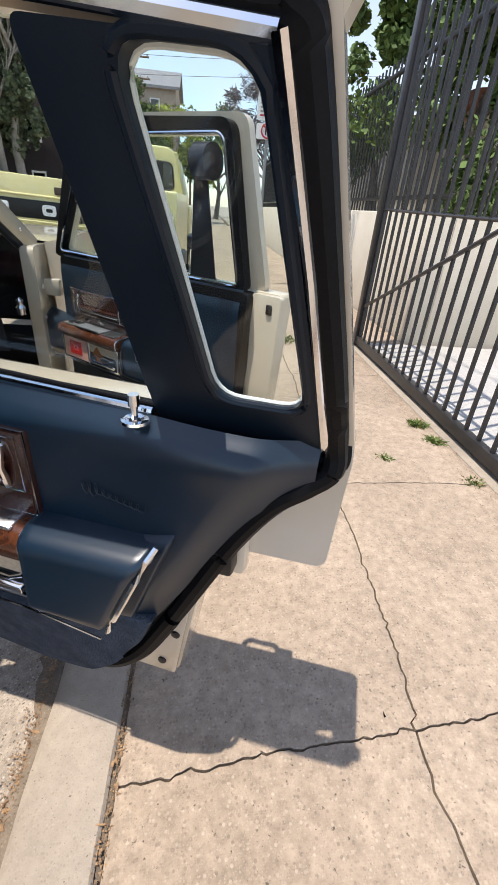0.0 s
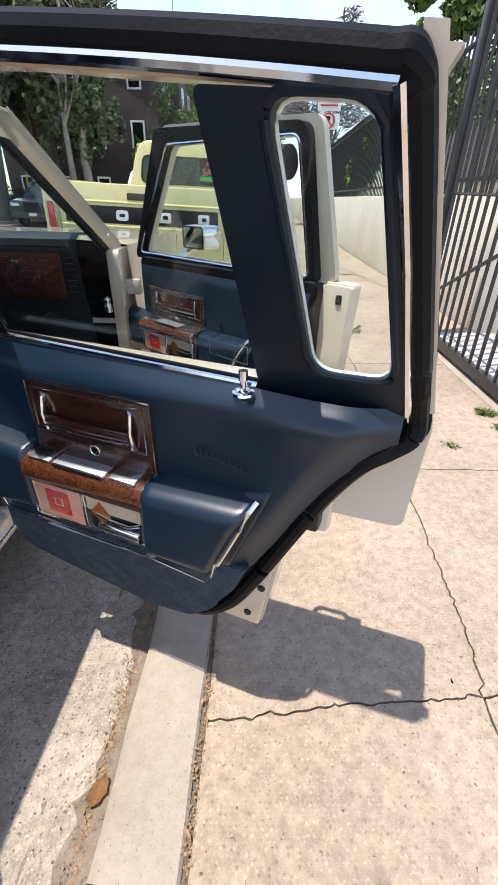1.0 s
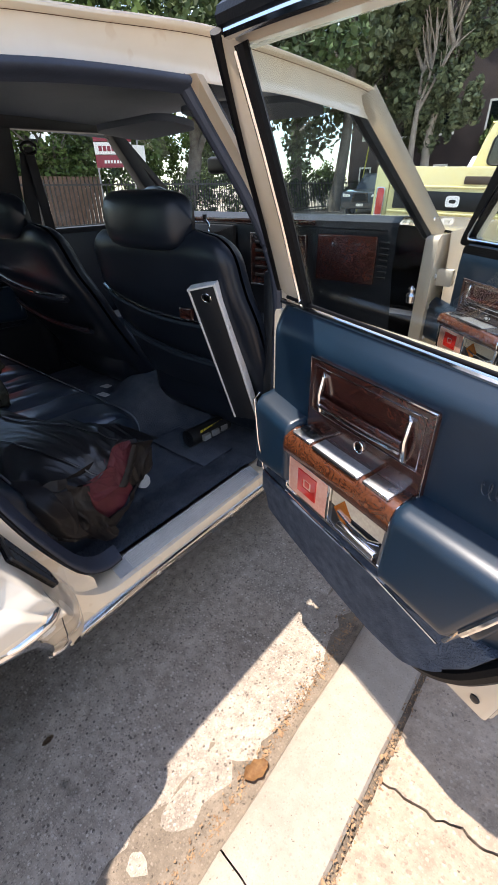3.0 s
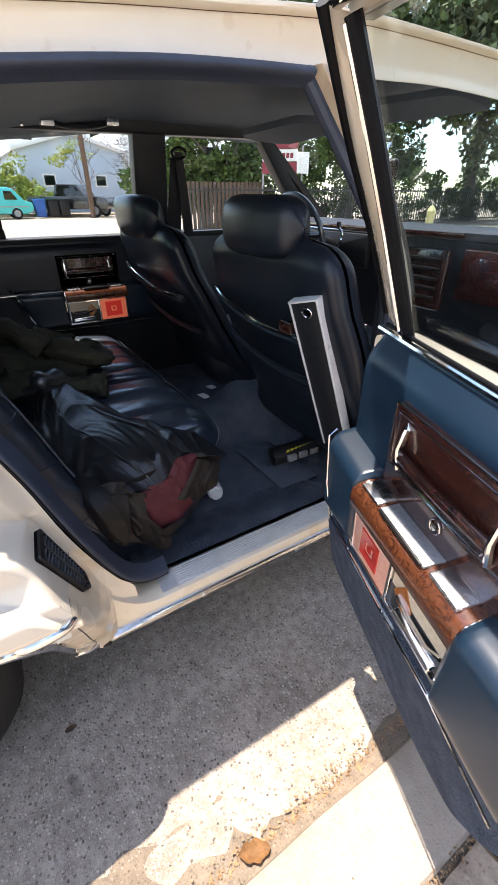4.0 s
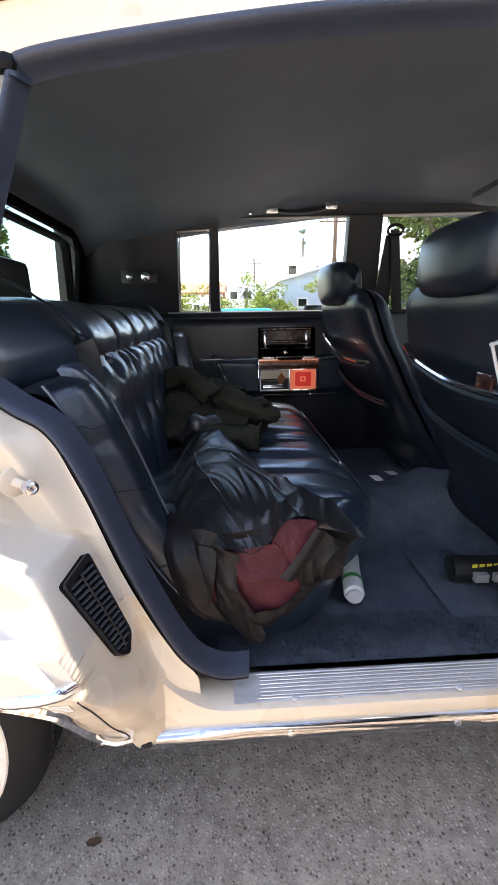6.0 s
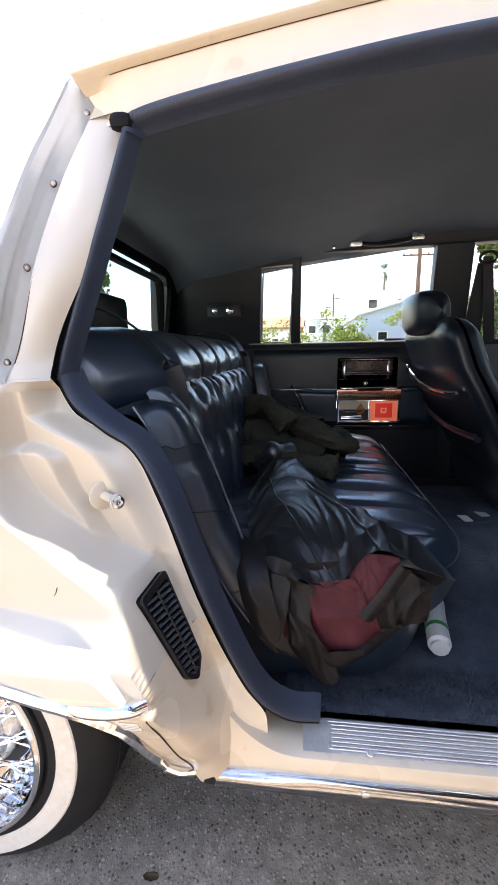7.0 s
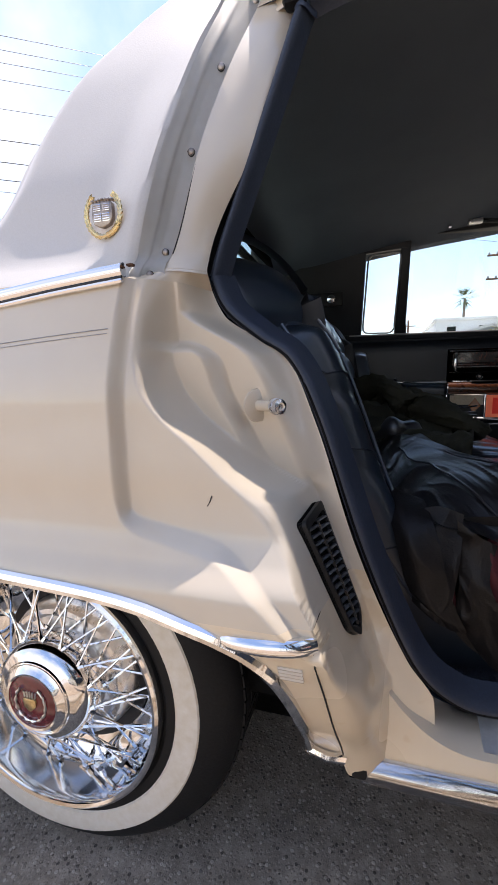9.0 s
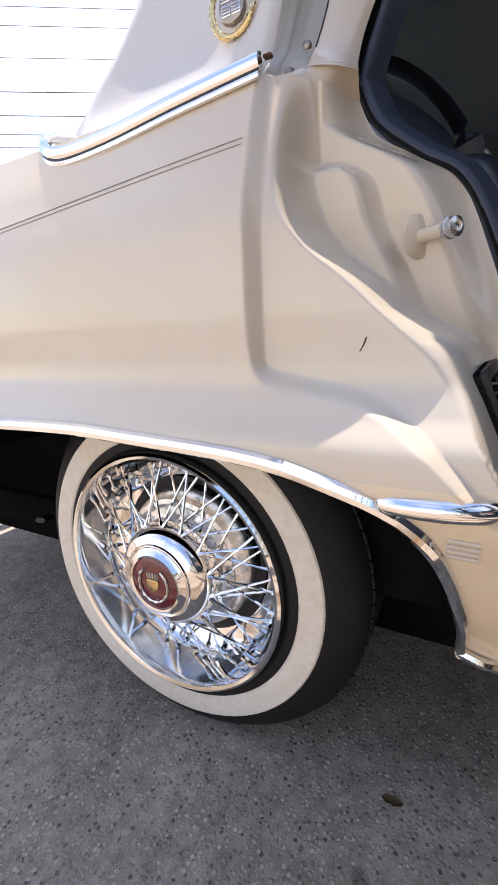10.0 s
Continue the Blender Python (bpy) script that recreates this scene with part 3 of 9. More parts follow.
part("molding_groove", tube([p + Vector((-0.002, 0, 0.0078)) for p in belt], 0.0018, 6), DARKTRIM, car)
fm = spline([(0.966, 0.358, 0.566), (0.974, 0.382, 0.568), (0.973, 0.42, 0.569), (0.966, 0.448, 0.569), (0.954, 0.463, 0.568)], 6)
part("fender_molding", tube(fm, lambda t: 0.004 + 0.0055 * math.sin(math.pi * min(1, t * 1.6 + 0.1) / 2), 10, flat=1.1), CHROME, car, "short chrome fender molding")
part("fender_molding", tube([(0.856, 0.446, 0.349), (0.857, 0.470, 0.342), (0.848, 0.494, 0.336)], 0.007, 8), CHROME, car)
part("seam", tube([(body_x(0.464 + 0.028 * t, 0.562 - 0.217 * t) + 0.001, 0.464 + 0.028 * t, 0.562 - 0.217 * t) for t in np.linspace(0, 1, 14)], 0.0011, 6), DARKTRIM, car)
part("scratch", tube([(body_x(0.338, 0.70) + 0.0003, 0.336, 0.703), (body_x(0.341, 0.710) + 0.0003, 0.3395, 0.709), (body_x(0.343, 0.716) + 0.0003, 0.342, 0.716)], 0.0007, 5), DARKTRIM, car)
for k in range(4):
    z = 0.535 - 0.007 * k
    part("louvre", tube([(side_x(z) + 0.001, 0.425, z), (side_x(z) + 0.001, 0.452, z)], 0.0022, 6), PAINT, car)

# C-pillar: vinyl, rivet strip, painted pillar
pill_x = curve([0.96, 0.985, 1.01, 1.14, 1.26, 1.375, 1.43], [0.885, 0.868, 0.848, 0.815, 0.772, 0.717, 0.69])
vin_y = curve([0.974, 1.427], [0.221, 0.314])
rim_x = curve([0.955, 1.0, 1.05, 1.10, 1.15, 1.20, 1.25, 1.30, 1.35, 1.40, 1.44], [0.878, 0.874, 0.870, 0.860, 0.845, 0.826, 0.804, 0.779, 0.750, 0.723, 0.702])
rivet_y = curve([0.96, 1.012, 1.142, 1.262, 1.375, 1.43], [0.240, 0.251, 0.277, 0.307, 0.339, 0.353])
pe_y = curve([0.96, 1.007, 1.178, 1.30, 1.40], [0.30, 0.288, 0.352, 0.388, 0.415])
rear_y = curve([0.955, 0.985, 1.03, 1.082, 1.13, 1.20, 1.262, 1.305, 1.345, 1.387, 1.415, 1.44], [-0.09, -0.13, -0.135, -0.085, -0.045, -0.02, 0.014, 0.045, 0.09, 0.14, 0.19, 0.23])


def vinyl_side(i, j):
    z = lerp(0.972, 1.42, j / 0.85) if j < 0.85 else lerp(1.42, 1.452, math.sin((j - 0.85) / 0.15 * math.pi / 2))
    y = lerp(rear_y(z), vin_y(z), i)
    x = lerp(pill_x(z) + 0.018, rim_x(z), step(0.72, 1.0, i)) - 0.05 * (1 - step(0, 0.28, i)) - 0.010 * (1 - step(1.0, 0.975, i))
    x += 0.0022 * noise.noise(Vector((y * 9, z * 9, 0)))
    return Vector((x - 0.055 * (1 - math.cos(max(0, (j - 0.85) / 0.15) * math.pi / 2)), y, z))


lip_z = curve([0.2, 0.33, 0.40, 0.48, 0.555, 0.73, 0.87, 1.3, 1.92, 2.1], [1.400, 1.418, 1.430, 1.441, 1.452, 1.474, 1.489, 1.526, 1.518, 1.50])
vinyl = part("vinyl_roof", sheet(vinyl_side, 40, 40), VINYL, car, "padded white vinyl on the rear roof pillar", 60)


def roof_z(y, s):
    base = min(lip_z(y), curve([0.03, 0.09, 0.19, 0.32, 0.5], [1.325, 1.365, 1.41, 1.438, 1.6])(y))
    return base + (0.045 + 0.03 * (1 - step(0.05, 0.25, y))) * (1 - abs(s) ** 3) + 0.006


def roof_point(i, j):
    y = lerp(0.03, 2.02, i)
    s = lerp(-1, 1, j)
    return Vector((s * (0.725 - 0.085 * (1 - step(0.27, 0.40, y))), y, roof_z(y, s)))


part("roof", sheet(roof_point, 50, 40), VINYL, car, "padded white vinyl roof", 60, thick=0.02)
# rear slope of the roof round the back window
part("rear_roof_frame", ring(rounded([(-0.80, 0.95), (0.80, 0.95), (0.60, 1.36), (-0.60, 1.36)], 0.05), rounded([(-0.745, 1.03), (0.745, 1.03), (0.58, 1.345), (-0.58, 1.345)], 0.04), lambda u, v, z: Vector((u, -0.035 + (z - 1.0) * 0.19 + v, z)), -0.04, -0.01), MATT, car, "dark frame round the rear window", 40)


def strip(i, j):
    z = lerp(0.964, 1.428, j)
    foot = step(1.004, 0.976, z)
    a = Vector((rim_x(z) - 0.004 + 0.022 * foot, vin_y(z) - 0.001 + 0.006 * foot, z))
    b = Vector((lerp(pill_x(z) + 0.004, 0.872, foot), rivet_y(z) - 0.003, z))
    c = Vector((lerp(pill_x(z) - 0.003, 0.866, foot), rivet_y(z) + 0.011 + 0.006 * foot, z))
    p = a.lerp(b, i / 0.7) if i < 0.7 else b.lerp(c, (i - 0.7) / 0.3)
    return p + Vector((0.0, 0.002, 0)) * math.exp(-((i - 0.32) / 0.09) ** 2)


part("pillar_strip", sheet(strip, 20, 60), STRIP, car, "riveted metal strip beside the vinyl", 60, thick=-0.002)
part("strip_edge", tube([strip(1, j) + Vector((-0.0006, 0.0010, 0)) for j in np.linspace(0.10, 0.42, 16)], 0.0007, 5), DARKTRIM, car)


def pillar(i, j):
    z = lerp(0.985, 1.42, j)
    y = lerp(rivet_y(z) - 0.012, pe_y(z) + 0.012, i)
    return Vector((pill_x(z) - 0.002 - 0.035 * i ** 3 - (0.02 * (1 - step(0.955, 0.99, z))) * i, y, z))


part("rear_pillar", sheet(pillar, 14, 40), PAINT, car, "cream painted rear door pillar", 60)
for c in ((0.873, 0.243, 0.979), (0.847, 0.252, 1.012), (0.816, 0.279, 1.142), (0.774, 0.308, 1.262), (0.716, 0.340, 1.375)):
    part("washer", lathe([(0.0, 0.0056), (0.0012, 0.0052), (0.0014, 0.0001)], Vector(c) + Vector((0.0002, 0.0016, 0)), "x", 14), DARKTRIM, car)
    part("rivet", lathe([(0.0, 0.0044), (0.0022, 0.0041), (0.0032, 0.0024), (0.0034, 0.0001)], Vector(c) + Vector((0.0014, 0.0022, 0)), "x", 12), TARNISH, car)
RUST = mat("rusty_metal", (0.16, 0.075, 0.04), (0.07, 0.035, 0.025), rough=0.8, metal=0.3, big=60, fine=400, bump=0.5)
part("corner_clip", box(0.893, 0.900, 0.227, 0.236, 0.985, 0.988, 0.001), RUST, car, "small rusty end clip")

# wreath badge on the pillar
bc = Vector((0.8675, 0.178, 1.060))
badge = part("wreath_badge", lathe([(-0.004, 0.003), (0.002, 0.0028), (0.003, 0.0001)], bc + Vector((0, 0, -0.0265)), "x", 10), GOLD, car, "gilt laurel wreath badge with a silver shield")
for sg in (-1, 1):
    def stem(t, sg=sg):
        a = lerp(math.pi + 0.28, 0.62, t)
        return bc + Vector((0.001 * sg, sg * 0.0255 * math.sin(a), 0.0275 * math.cos(a) + 0.001))
    part("branch", tube([stem(t) for t in np.linspace(0, 1, 26)], lambda t: 0.0024 - 0.0012 * t, 7), GOLD, badge)
    for k in range(11):
        t = 0.16 + 0.078 * k
        p, d = stem(t), (stem(t + 0.03) - stem(t)).normalized()
        n = Vector((0, d.z, -d.y))
        for w in (-1, 1):
            q = p + n * w * 0.0014
            part("leaf", tube([q - d * 0.002, q + d * 0.0025 + n * w * 0.0009, q + d * 0.0062 + n * w * 0.0013], lambda t: 0.0004 + 0.0019 * math.sin(math.pi * min(1, t + 0.12)), 6, flat=0.8), GOLD, badge)
shield_line = rounded([(-0.0135, 0.014), (0.0145, 0.014), (0.0155, -0.004), (0.011, -0.0125), (-0.001, -0.0165), (-0.0125, -0.0125), (-0.0155, -0.004)], 0.003)
part("shield", plate(shield_line, lambda u, v, z: bc + Vector((v, u, z)), -0.004, 0.0028, 0.001), TARNISH, badge, "tarnished silver shield")
for uu, zz, w, h in ((-0.0065, 0.0075, 0.0105, 0.0085), (0.0065, 0.0075, 0.0105, 0.0085), (-0.006, -0.0045, 0.0105, 0.0100), (0.006, -0.0045, 0.0105, 0.0100)):
    fld = part("field", box(-w / 2, w / 2, 0.0026, 0.0036, -h / 2, h / 2, 0.0005, fn=lambda a, b, c, uu=uu, zz=zz: bc + Vector((b, uu + a, zz + c))), CHROME, badge)
    for q in (-0.3, 0.0, 0.3):
        part("bar", box(-w * 0.45, w * 0.45, 0.0036, 0.0042, q * h - 0.0007, q * h + 0.0007, 0, fn=lambda a, b, c, uu=uu, zz=zz: bc + Vector((b, uu + a, zz + c))), TARNISH, badge)
for k in range(7):
    part("crown_point", lathe([(-0.003, 0.0018), (0.002, 0.0022), (0.0035, 0.0004)], bc + Vector((0, -0.0145 + 0.0049 * k, 0.0175 - 0.0012 * abs(k - 3) * 0.4)), "x", 8), TARNISH, badge)

# roof rail above the doors, with drip lip
def rail(i, j):
    prof = [(0.005, 0.0), (0.005, 0.06), (0.001, 0.14), (0.0, 0.40), (0.001, 0.72), (0.003, 0.85), (0.015, 0.89), (0.0185, 0.94), (0.0185, 0.99), (0.0, 1.02)]
    dx, f = prof[round(j * 9)]
    y = lerp(0.331 + 0.030 * (1 - min(1, f)), 2.0, i)
    lo = curve([0.3, 0.36, 0.42, 0.468, 0.626, 0.777, 0.984, 1.3, 1.5, 2.0], [1.345, 1.352, 1.362, 1.371, 1.391, 1.409, 1.423, 1.435, 1.442, 1.43])(y)
    return Vector((0.722 + dx - 0.016 * (1 - step(0.33, 0.42, y)) * step(0.9, 0.75, f), y, lerp(lo, lip_z(y), f)))


part("roof_rail", sheet(rail, 90, 9), OLDPAINT, car, "cream painted roof rail with drip lip", 40)
part("roof_rail", sheet(lambda i, j: rail(0.0, round(j * 7) / 9).lerp(Vector((0.672, 0.326, rail(0.0, round(j * 7) / 9).z)), i), 3, 7), OLDPAINT, car)
part("drip_groove", tube([rail(i, 5 / 9) + Vector((0.001, 0, 0)) for i in np.linspace(0.03, 1, 60)], 0.0007, 5), RUST, car)

# rubber and trim round the rear door opening
op = [(0.748, 1.112, 1.429), (0.745, 0.95, 1.422), (0.742, 0.78, 1.410), (0.738, 0.56, 1.384), (0.732, 0.42, 1.362)]
op2 = [(0.738, 0.405, 1.335), (0.755, 0.38, 1.25), (0.775, 0.345, 1.14), (0.79, 0.308, 1.03), (0.795, 0.296, 0.985)]
op3 = [(0.795, 0.296, 0.99), (0.797, 0.318, 0.945), (0.797, 0.365, 0.905), (0.797, 0.41, 0.872), (0.797, 0.45, 0.79), (0.797, 0.512, 0.61), (0.797, 0.58, 0.46), (0.792, 0.64, 0.405), (0.78, 0.70, 0.39)]


def ribbon(pts, w, n, drop, lift=0.010):
    """A padded band along points of the door opening; it reaches w into the opening."""
    line = spline(pts, n)
    m = len(line) - 1

    def f(i, j):
        k = round(i * m)
        t = line[min(m, k + 1)] - line[max(0, k - 1)]
        q = Vector((0, -t.z, t.y)).normalized()
        return line[k] + q * (w * (j - 0.15)) + Vector((lift * math.sin(math.pi * min(1, j * 1.25)) - drop * j * j, 0, 0))
    return sheet(f, m, 8)


part("opening_trim", ribbon(op + op2[:1], 0.029, 6, 0.02), BLUETRIM, car, "blue-grey trim along the roof rail", 60)
part("opening_trim", ribbon([op[-1]] + op2, 0.021, 8, 0.025), BLUETRIM, car, "blue-grey trim down the pillar", 60)
part("opening_trim", ribbon(op3, 0.029, 8, 0.035), BLUETRIM, car, "blue-grey trim round the jamb", 60)
part("opening_seal", tube(spline([Vector(p) + Vector((0.004, 0, 0)) for p in op3], 8), 0.0022, 8), SEAL, car, "dark rubber door seal")
part("seal_corner", box(0.724, 0.748, 0.385, 0.420, 1.338, 1.362, 0.011), SEAL, car, "black rubber corner piece")

# B-pillar
bp_y = curve([0.36, 0.44, 0.715, 0.955, 1.097, 1.218, 1.317, 1.419, 1.47], [1.285, 1.315, 1.365, 1.36, 1.315, 1.248, 1.180, 1.106, 1.07])
bp_x = curve([0.36, 0.95, 1.1, 1.42, 1.5], [0.80, 0.81, 0.80, 0.735, 0.72])
part("centre_pillar", sheet(lambda i, j: Vector((bp_x(lerp(0.36, 1.435, j)) + 0.03 * step(0, 0.3, i), bp_y(lerp(0.36, 1.435, j)) + 0.014 + 0.030 * i, lerp(0.36, 1.435, j))), 10, 40), PAINT, car, "cream painted centre door pillar", 50, thick=0.01)
part("centre_pillar_trim", tube(spline([(bp_x(z) - 0.01, bp_y(z) + 0.008, z) for z in np.linspace(0.37, 1.43, 14)], 4), 0.015, 10), BLUETRIM, car, "blue-grey trim on the centre pillar")
part("centre_pillar_trim", box(0.74, 0.785, 1.37, 1.47, 0.36, 1.02, 0.015), DARKTRIM, car)
part("centre_pillar_trim", sheet(lambda i, j: Vector((bp_x(lerp(1.0, 1.45, j)) - 0.03, bp_y(lerp(1.0, 1.45, j)) + 0.01 + 0.12 * i, lerp(1.0, 1.45, j))), 4, 12), DARKTRIM, car)

# sill, scuff plate, rocker
def sill(i, j):
    prof = [(0.60, 0.29), (0.70, 0.30), (0.738, 0.358), (0.765, 0.362), (0.80, 0.357), (0.818, 0.350), (0.823, 0.335), (0.822, 0.325), (0.826, 0.322)]
    x, z = prof[round(i * 8)]
    y = lerp(0.52, 2.5, j ** 2)
    if 2 <= round(i * 8) <= 5:
        z += 0.085 * max(0, 1 - (y - 0.54) / 0.13) ** 2.2 if y > 0.54 else 0.085
    return Vector((x, y, z))


part("sill", sheet(sill, 8, 80), OLDPAINT, car, "cream painted door sill", 50)
scuff = part("scuff_plate", sheet(lambda i, j: Vector((lerp(0.742, 0.812, i), lerp(0.672, 1.27, j), 0.372 - 0.017 * step(0.25, 1, i) - 0.004 * step(0.96, 1, i))), 10, 6), SCUFF, car, "ribbed aluminium scuff plate", 50, thick=0.003)
for k in range(6):
    x = 0.770 + 0.0058 * k
    z = 0.3752 - 0.017 * step(0.25, 1, (x - 0.742) / 0.07)
    part("rib", tube([(x, 0.722, z), (x, 1.24, z)], 0.0012, 6), SCUFF, scuff)
part("rib_frame", tube([(x, y, 0.3756 - 0.017 * step(0.25, 1, (x - 0.742) / 0.07)) for x, y in ((0.765, 0.716), (0.804, 0.716), (0.804, 1.246), (0.765, 1.246))], 0.0013, 6, closed=True), SCUFF, scuff)
for y in (0.785, 1.097):
    part("screw", lathe([(0.0, 0.0065), (0.0025, 0.006), (0.0035, 0.002), (0.003, 0.0001)], (0.806, y, 0.3585), "z", 12), SCUFF, scuff)
rock = part("rocker_molding", sheet(lambda i, j: Vector(((0.826, 0.832, 0.833, 0.83, 0.82)[round(i * 4)], lerp(0.518, 2.6, j), (0.324, 0.318, 0.30, 0.286, 0.280)[round(i * 4)])), 4, 12), CHROME, car, "chrome rocker molding", 60, thick=0.003)
for y in (0.774, 1.086):
    part("screw", lathe([(0.0, 0.007), (0.003, 0.0065), (0.004, 0.002), (0.0035, 0.0001)], (0.832, y, 0.306), "x", 12), ALU, rock)
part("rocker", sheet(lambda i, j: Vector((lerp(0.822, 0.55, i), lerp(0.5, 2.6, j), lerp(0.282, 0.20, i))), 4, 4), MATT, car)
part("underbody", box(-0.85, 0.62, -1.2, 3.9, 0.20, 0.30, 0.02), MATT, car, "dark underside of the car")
part("jamb_foot", box(0.80, 0.838, 0.502, 0.525, 0.295, 0.325, 0.006), RUBBER, car, "worn black drain plug")

part("jamb_ledge", sheet(lambda i, j: Vector((body_x(lerp(0.226, edge_y(0.972), i), 0.972) - 0.001, lerp(0.226, edge_y(0.972), i), 0.971)).lerp(pillar(i, 0.01), j), 16, 6), PAINT, car, "", 60)

# pressure vent in the jamb
VENT = [Vector(p) for p in ((0.8203, 0.4455, 0.6866), (0.8938, 0.4345, 0.6778), (0.8785, 0.4927, 0.5410), (0.8586, 0.5033, 0.5244), (0.8298, 0.5006, 0.5452))]
VN = Vector((0.181, 0.912, 0.368)).normalized()
VA = (VENT[3] - (VENT[0] + VENT[1]) / 2)
VA = (VA - VN * VA.dot(VN)).normalized()
VB = VN.cross(VA)


def on_vent(a, v, b):
    """a along the vent from its top, b across it, v out of its plane."""
    return VENT[0] + VA * a + VB * b + VN * (v + 0.004)


vent_line = rounded([((p - VENT[0]).dot(VA), (p - VENT[0]).dot(VB)) for p in VENT], 0.008, 4)
vc = Vector((sum(p[0] for p in vent_line), sum(p[1] for p in vent_line))) / len(vent_line)
vent_in = [tuple(vc + (Vector(p) - vc) * 0.88) for p in vent_line]
vent = part("pressure_vent", plate(vent_line, on_vent, -0.03, 0.0012), MATT, car, "black slatted pressure vent", 0)
part("vent_frame", ring(vent_line, vent_in, on_vent, -0.012, 0.0065), BLACK, vent)


def across(a):
    """The two edges of the vent's inner outline at a."""
    out = []
    for p, q in zip(vent_in, vent_in[1:] + vent_in[:1]):
        if (p[0] - a) * (q[0] - a) <= 0 and abs(p[0] - q[0]) > 1e-6:
            out.append(lerp(p[1], q[1], (a - p[0]) / (q[0] - p[0])))
    return (min(out), max(out)) if len(out) > 1 else None


v0, v1 = min(p[0] for p in vent_in), max(p[0] for p in vent_in)
spine = [(a, (across(a)[0] + across(a)[1]) / 2) for a in np.linspace(v0 + 0.004, v1 - 0.004, 12)]
part("slat", tube([on_vent(a, 0.0055, b) for a, b in spine], 0.0020, 5), BLACK, vent)
for k in range(16):
    a = v0 + 0.006 + k * 0.0098
    if across(a) and across(min(a + 0.006, v1 - 0.001)):
        (b0, b1), (c0, c1) = across(a), across(min(a + 0.006, v1 - 0.001))
        mid = (b0 + b1) / 2
        for p, q in (((a, b0), (a + 0.004, mid - 0.002)), ((a, mid + 0.002), (a + 0.004, b1))):
            part("slat", tube([on_vent(p[0], 0.003, p[1]), on_vent(q[0], 0.0042, q[1])], 0.0034, 5, flat=0.45), SLAT, vent)
# door striker
sc = Vector((inner_x(0.815) + 0.002, 0.372, 0.815))
striker = part("striker", lathe([(0.0, 0.022), (0.0025, 0.0215), (0.004, 0.018), (0.005, 0.0075), (0.034, 0.0065), (0.036, 0.0095), (0.047, 0.009), (0.049, 0.005), (0.046, 0.0001)], (0, 0, 0), "x", 20), PAINT, car, "cream door striker bolt")
tip = part("striker_tip", lathe([(0.0355, 0.0066), (0.0362, 0.0102), (0.0400, 0.0104), (0.0404, 0.0094), (0.0440, 0.0096), (0.0476, 0.0094), (0.0494, 0.0052), (0.0482, 0.0044), (0.0470, 0.0001)], (0, 0, 0), "x", 20), ALU, striker, "worn bare metal tip")
for ob in (striker, tip):
    ob.data.transform(Matrix.Translation(sc) @ Matrix.Rotation(radians(52), 4, "Z"))

# rear wheel
HUB = Vector((0.80, 0.0, 0.335))
wheel = part("wheel", lathe([(-0.15, 0.20), (-0.145, 0.27), (-0.12, 0.318), (-0.08, 0.333), (-0.025, 0.335), (0.0, 0.327), (0.016, 0.312), (0.029, 0.294), (0.036, 0.281), (0.0385, 0.2745)], HUB, "x", 72), RUBBER, car, "black tyre with worn tread")
part("whitewall", lathe([(0.0380, 0.2765), (0.0405, 0.274), (0.042, 0.262), (0.0425, 0.246), (0.0415, 0.2385), (0.039, 0.236)], HUB, "x", 72), WHITEWALL, wheel, "broad cream whitewall")
part("tyre_inner_wall", lathe([(0.039, 0.2365), (0.040, 0.230), (0.040, 0.222), (0.034, 0.214), (0.02, 0.208)], HUB, "x", 72), RUBBER, wheel)
part("rim", lathe([(0.034, 0.2155), (0.048, 0.2165), (0.0555, 0.2150), (0.0585, 0.2105), (0.0565, 0.2055), (0.050, 0.2035), (0.040, 0.2025), (0.020, 0.198), (0.000, 0.1925), (-0.012, 0.188), (-0.020, 0.180), (-0.026, 0.166), (-0.034, 0.148)], HUB, "x", 80), RIMCHROME, wheel, "polished chrome rim")
part("brake_drum", lathe([(-0.035, 0.132), (-0.018, 0.130), (-0.005, 0.126), (0.004, 0.120), (0.006, 0.112), (0.0, 0.105), (0.004, 0.09)], HUB, "x", 48), ALU, wheel, "bright pressed wheel centre")
part("wheel_back", lathe([(-0.03, 0.152), (-0.035, 0.14), (-0.05, 0.0001)], HUB, "x", 40), DARKTRIM, wheel)
part("hub", lathe([(-0.01, 0.093), (0.025, 0.092), (0.044, 0.090), (0.057, 0.085), (0.067, 0.074), (0.071, 0.060), (0.077, 0.0535), (0.080, 0.050), (0.079, 0.0465), (0.076, 0.046)], HUB, "x", 56), RIMCHROME, wheel, "chrome hub cap")
for r_ in (0.0645, 0.0605):
    part("hub_groove", lathe([(0.0700, r_ + 0.0012), (0.0725, r_), (0.0700, r_ - 0.0012)], HUB, "x", 48), CHROME, wheel)
part("hub_badge", lathe([(0.076, 0.0465), (0.0785, 0.043), (0.0805, 0.02), (0.081, 0.0001)], HUB, "x", 40), MAROON, wheel, "maroon enamel hub badge")
hb = HUB + Vector((0.0815, 0, 0))
part("hub_wreath", tube([hb + Vector((0, 0.029 * math.sin(a), 0.031 * math.cos(a))) for a in np.linspace(0.6, 2 * math.pi - 0.6, 24)], lambda t: 0.0022 + 0.0012 * math.sin(t * 70), 6), ALU, wheel)
part("hub_shield", plate(rounded([(-0.012, 0.010), (0.012, 0.010), (0.012, -0.004), (0, -0.014), (-0.012, -0.004)], 0.004), lambda u, v, z: hb + Vector((v, u, z)), -0.002, 0.0025, 0.001), GOLD, wheel)
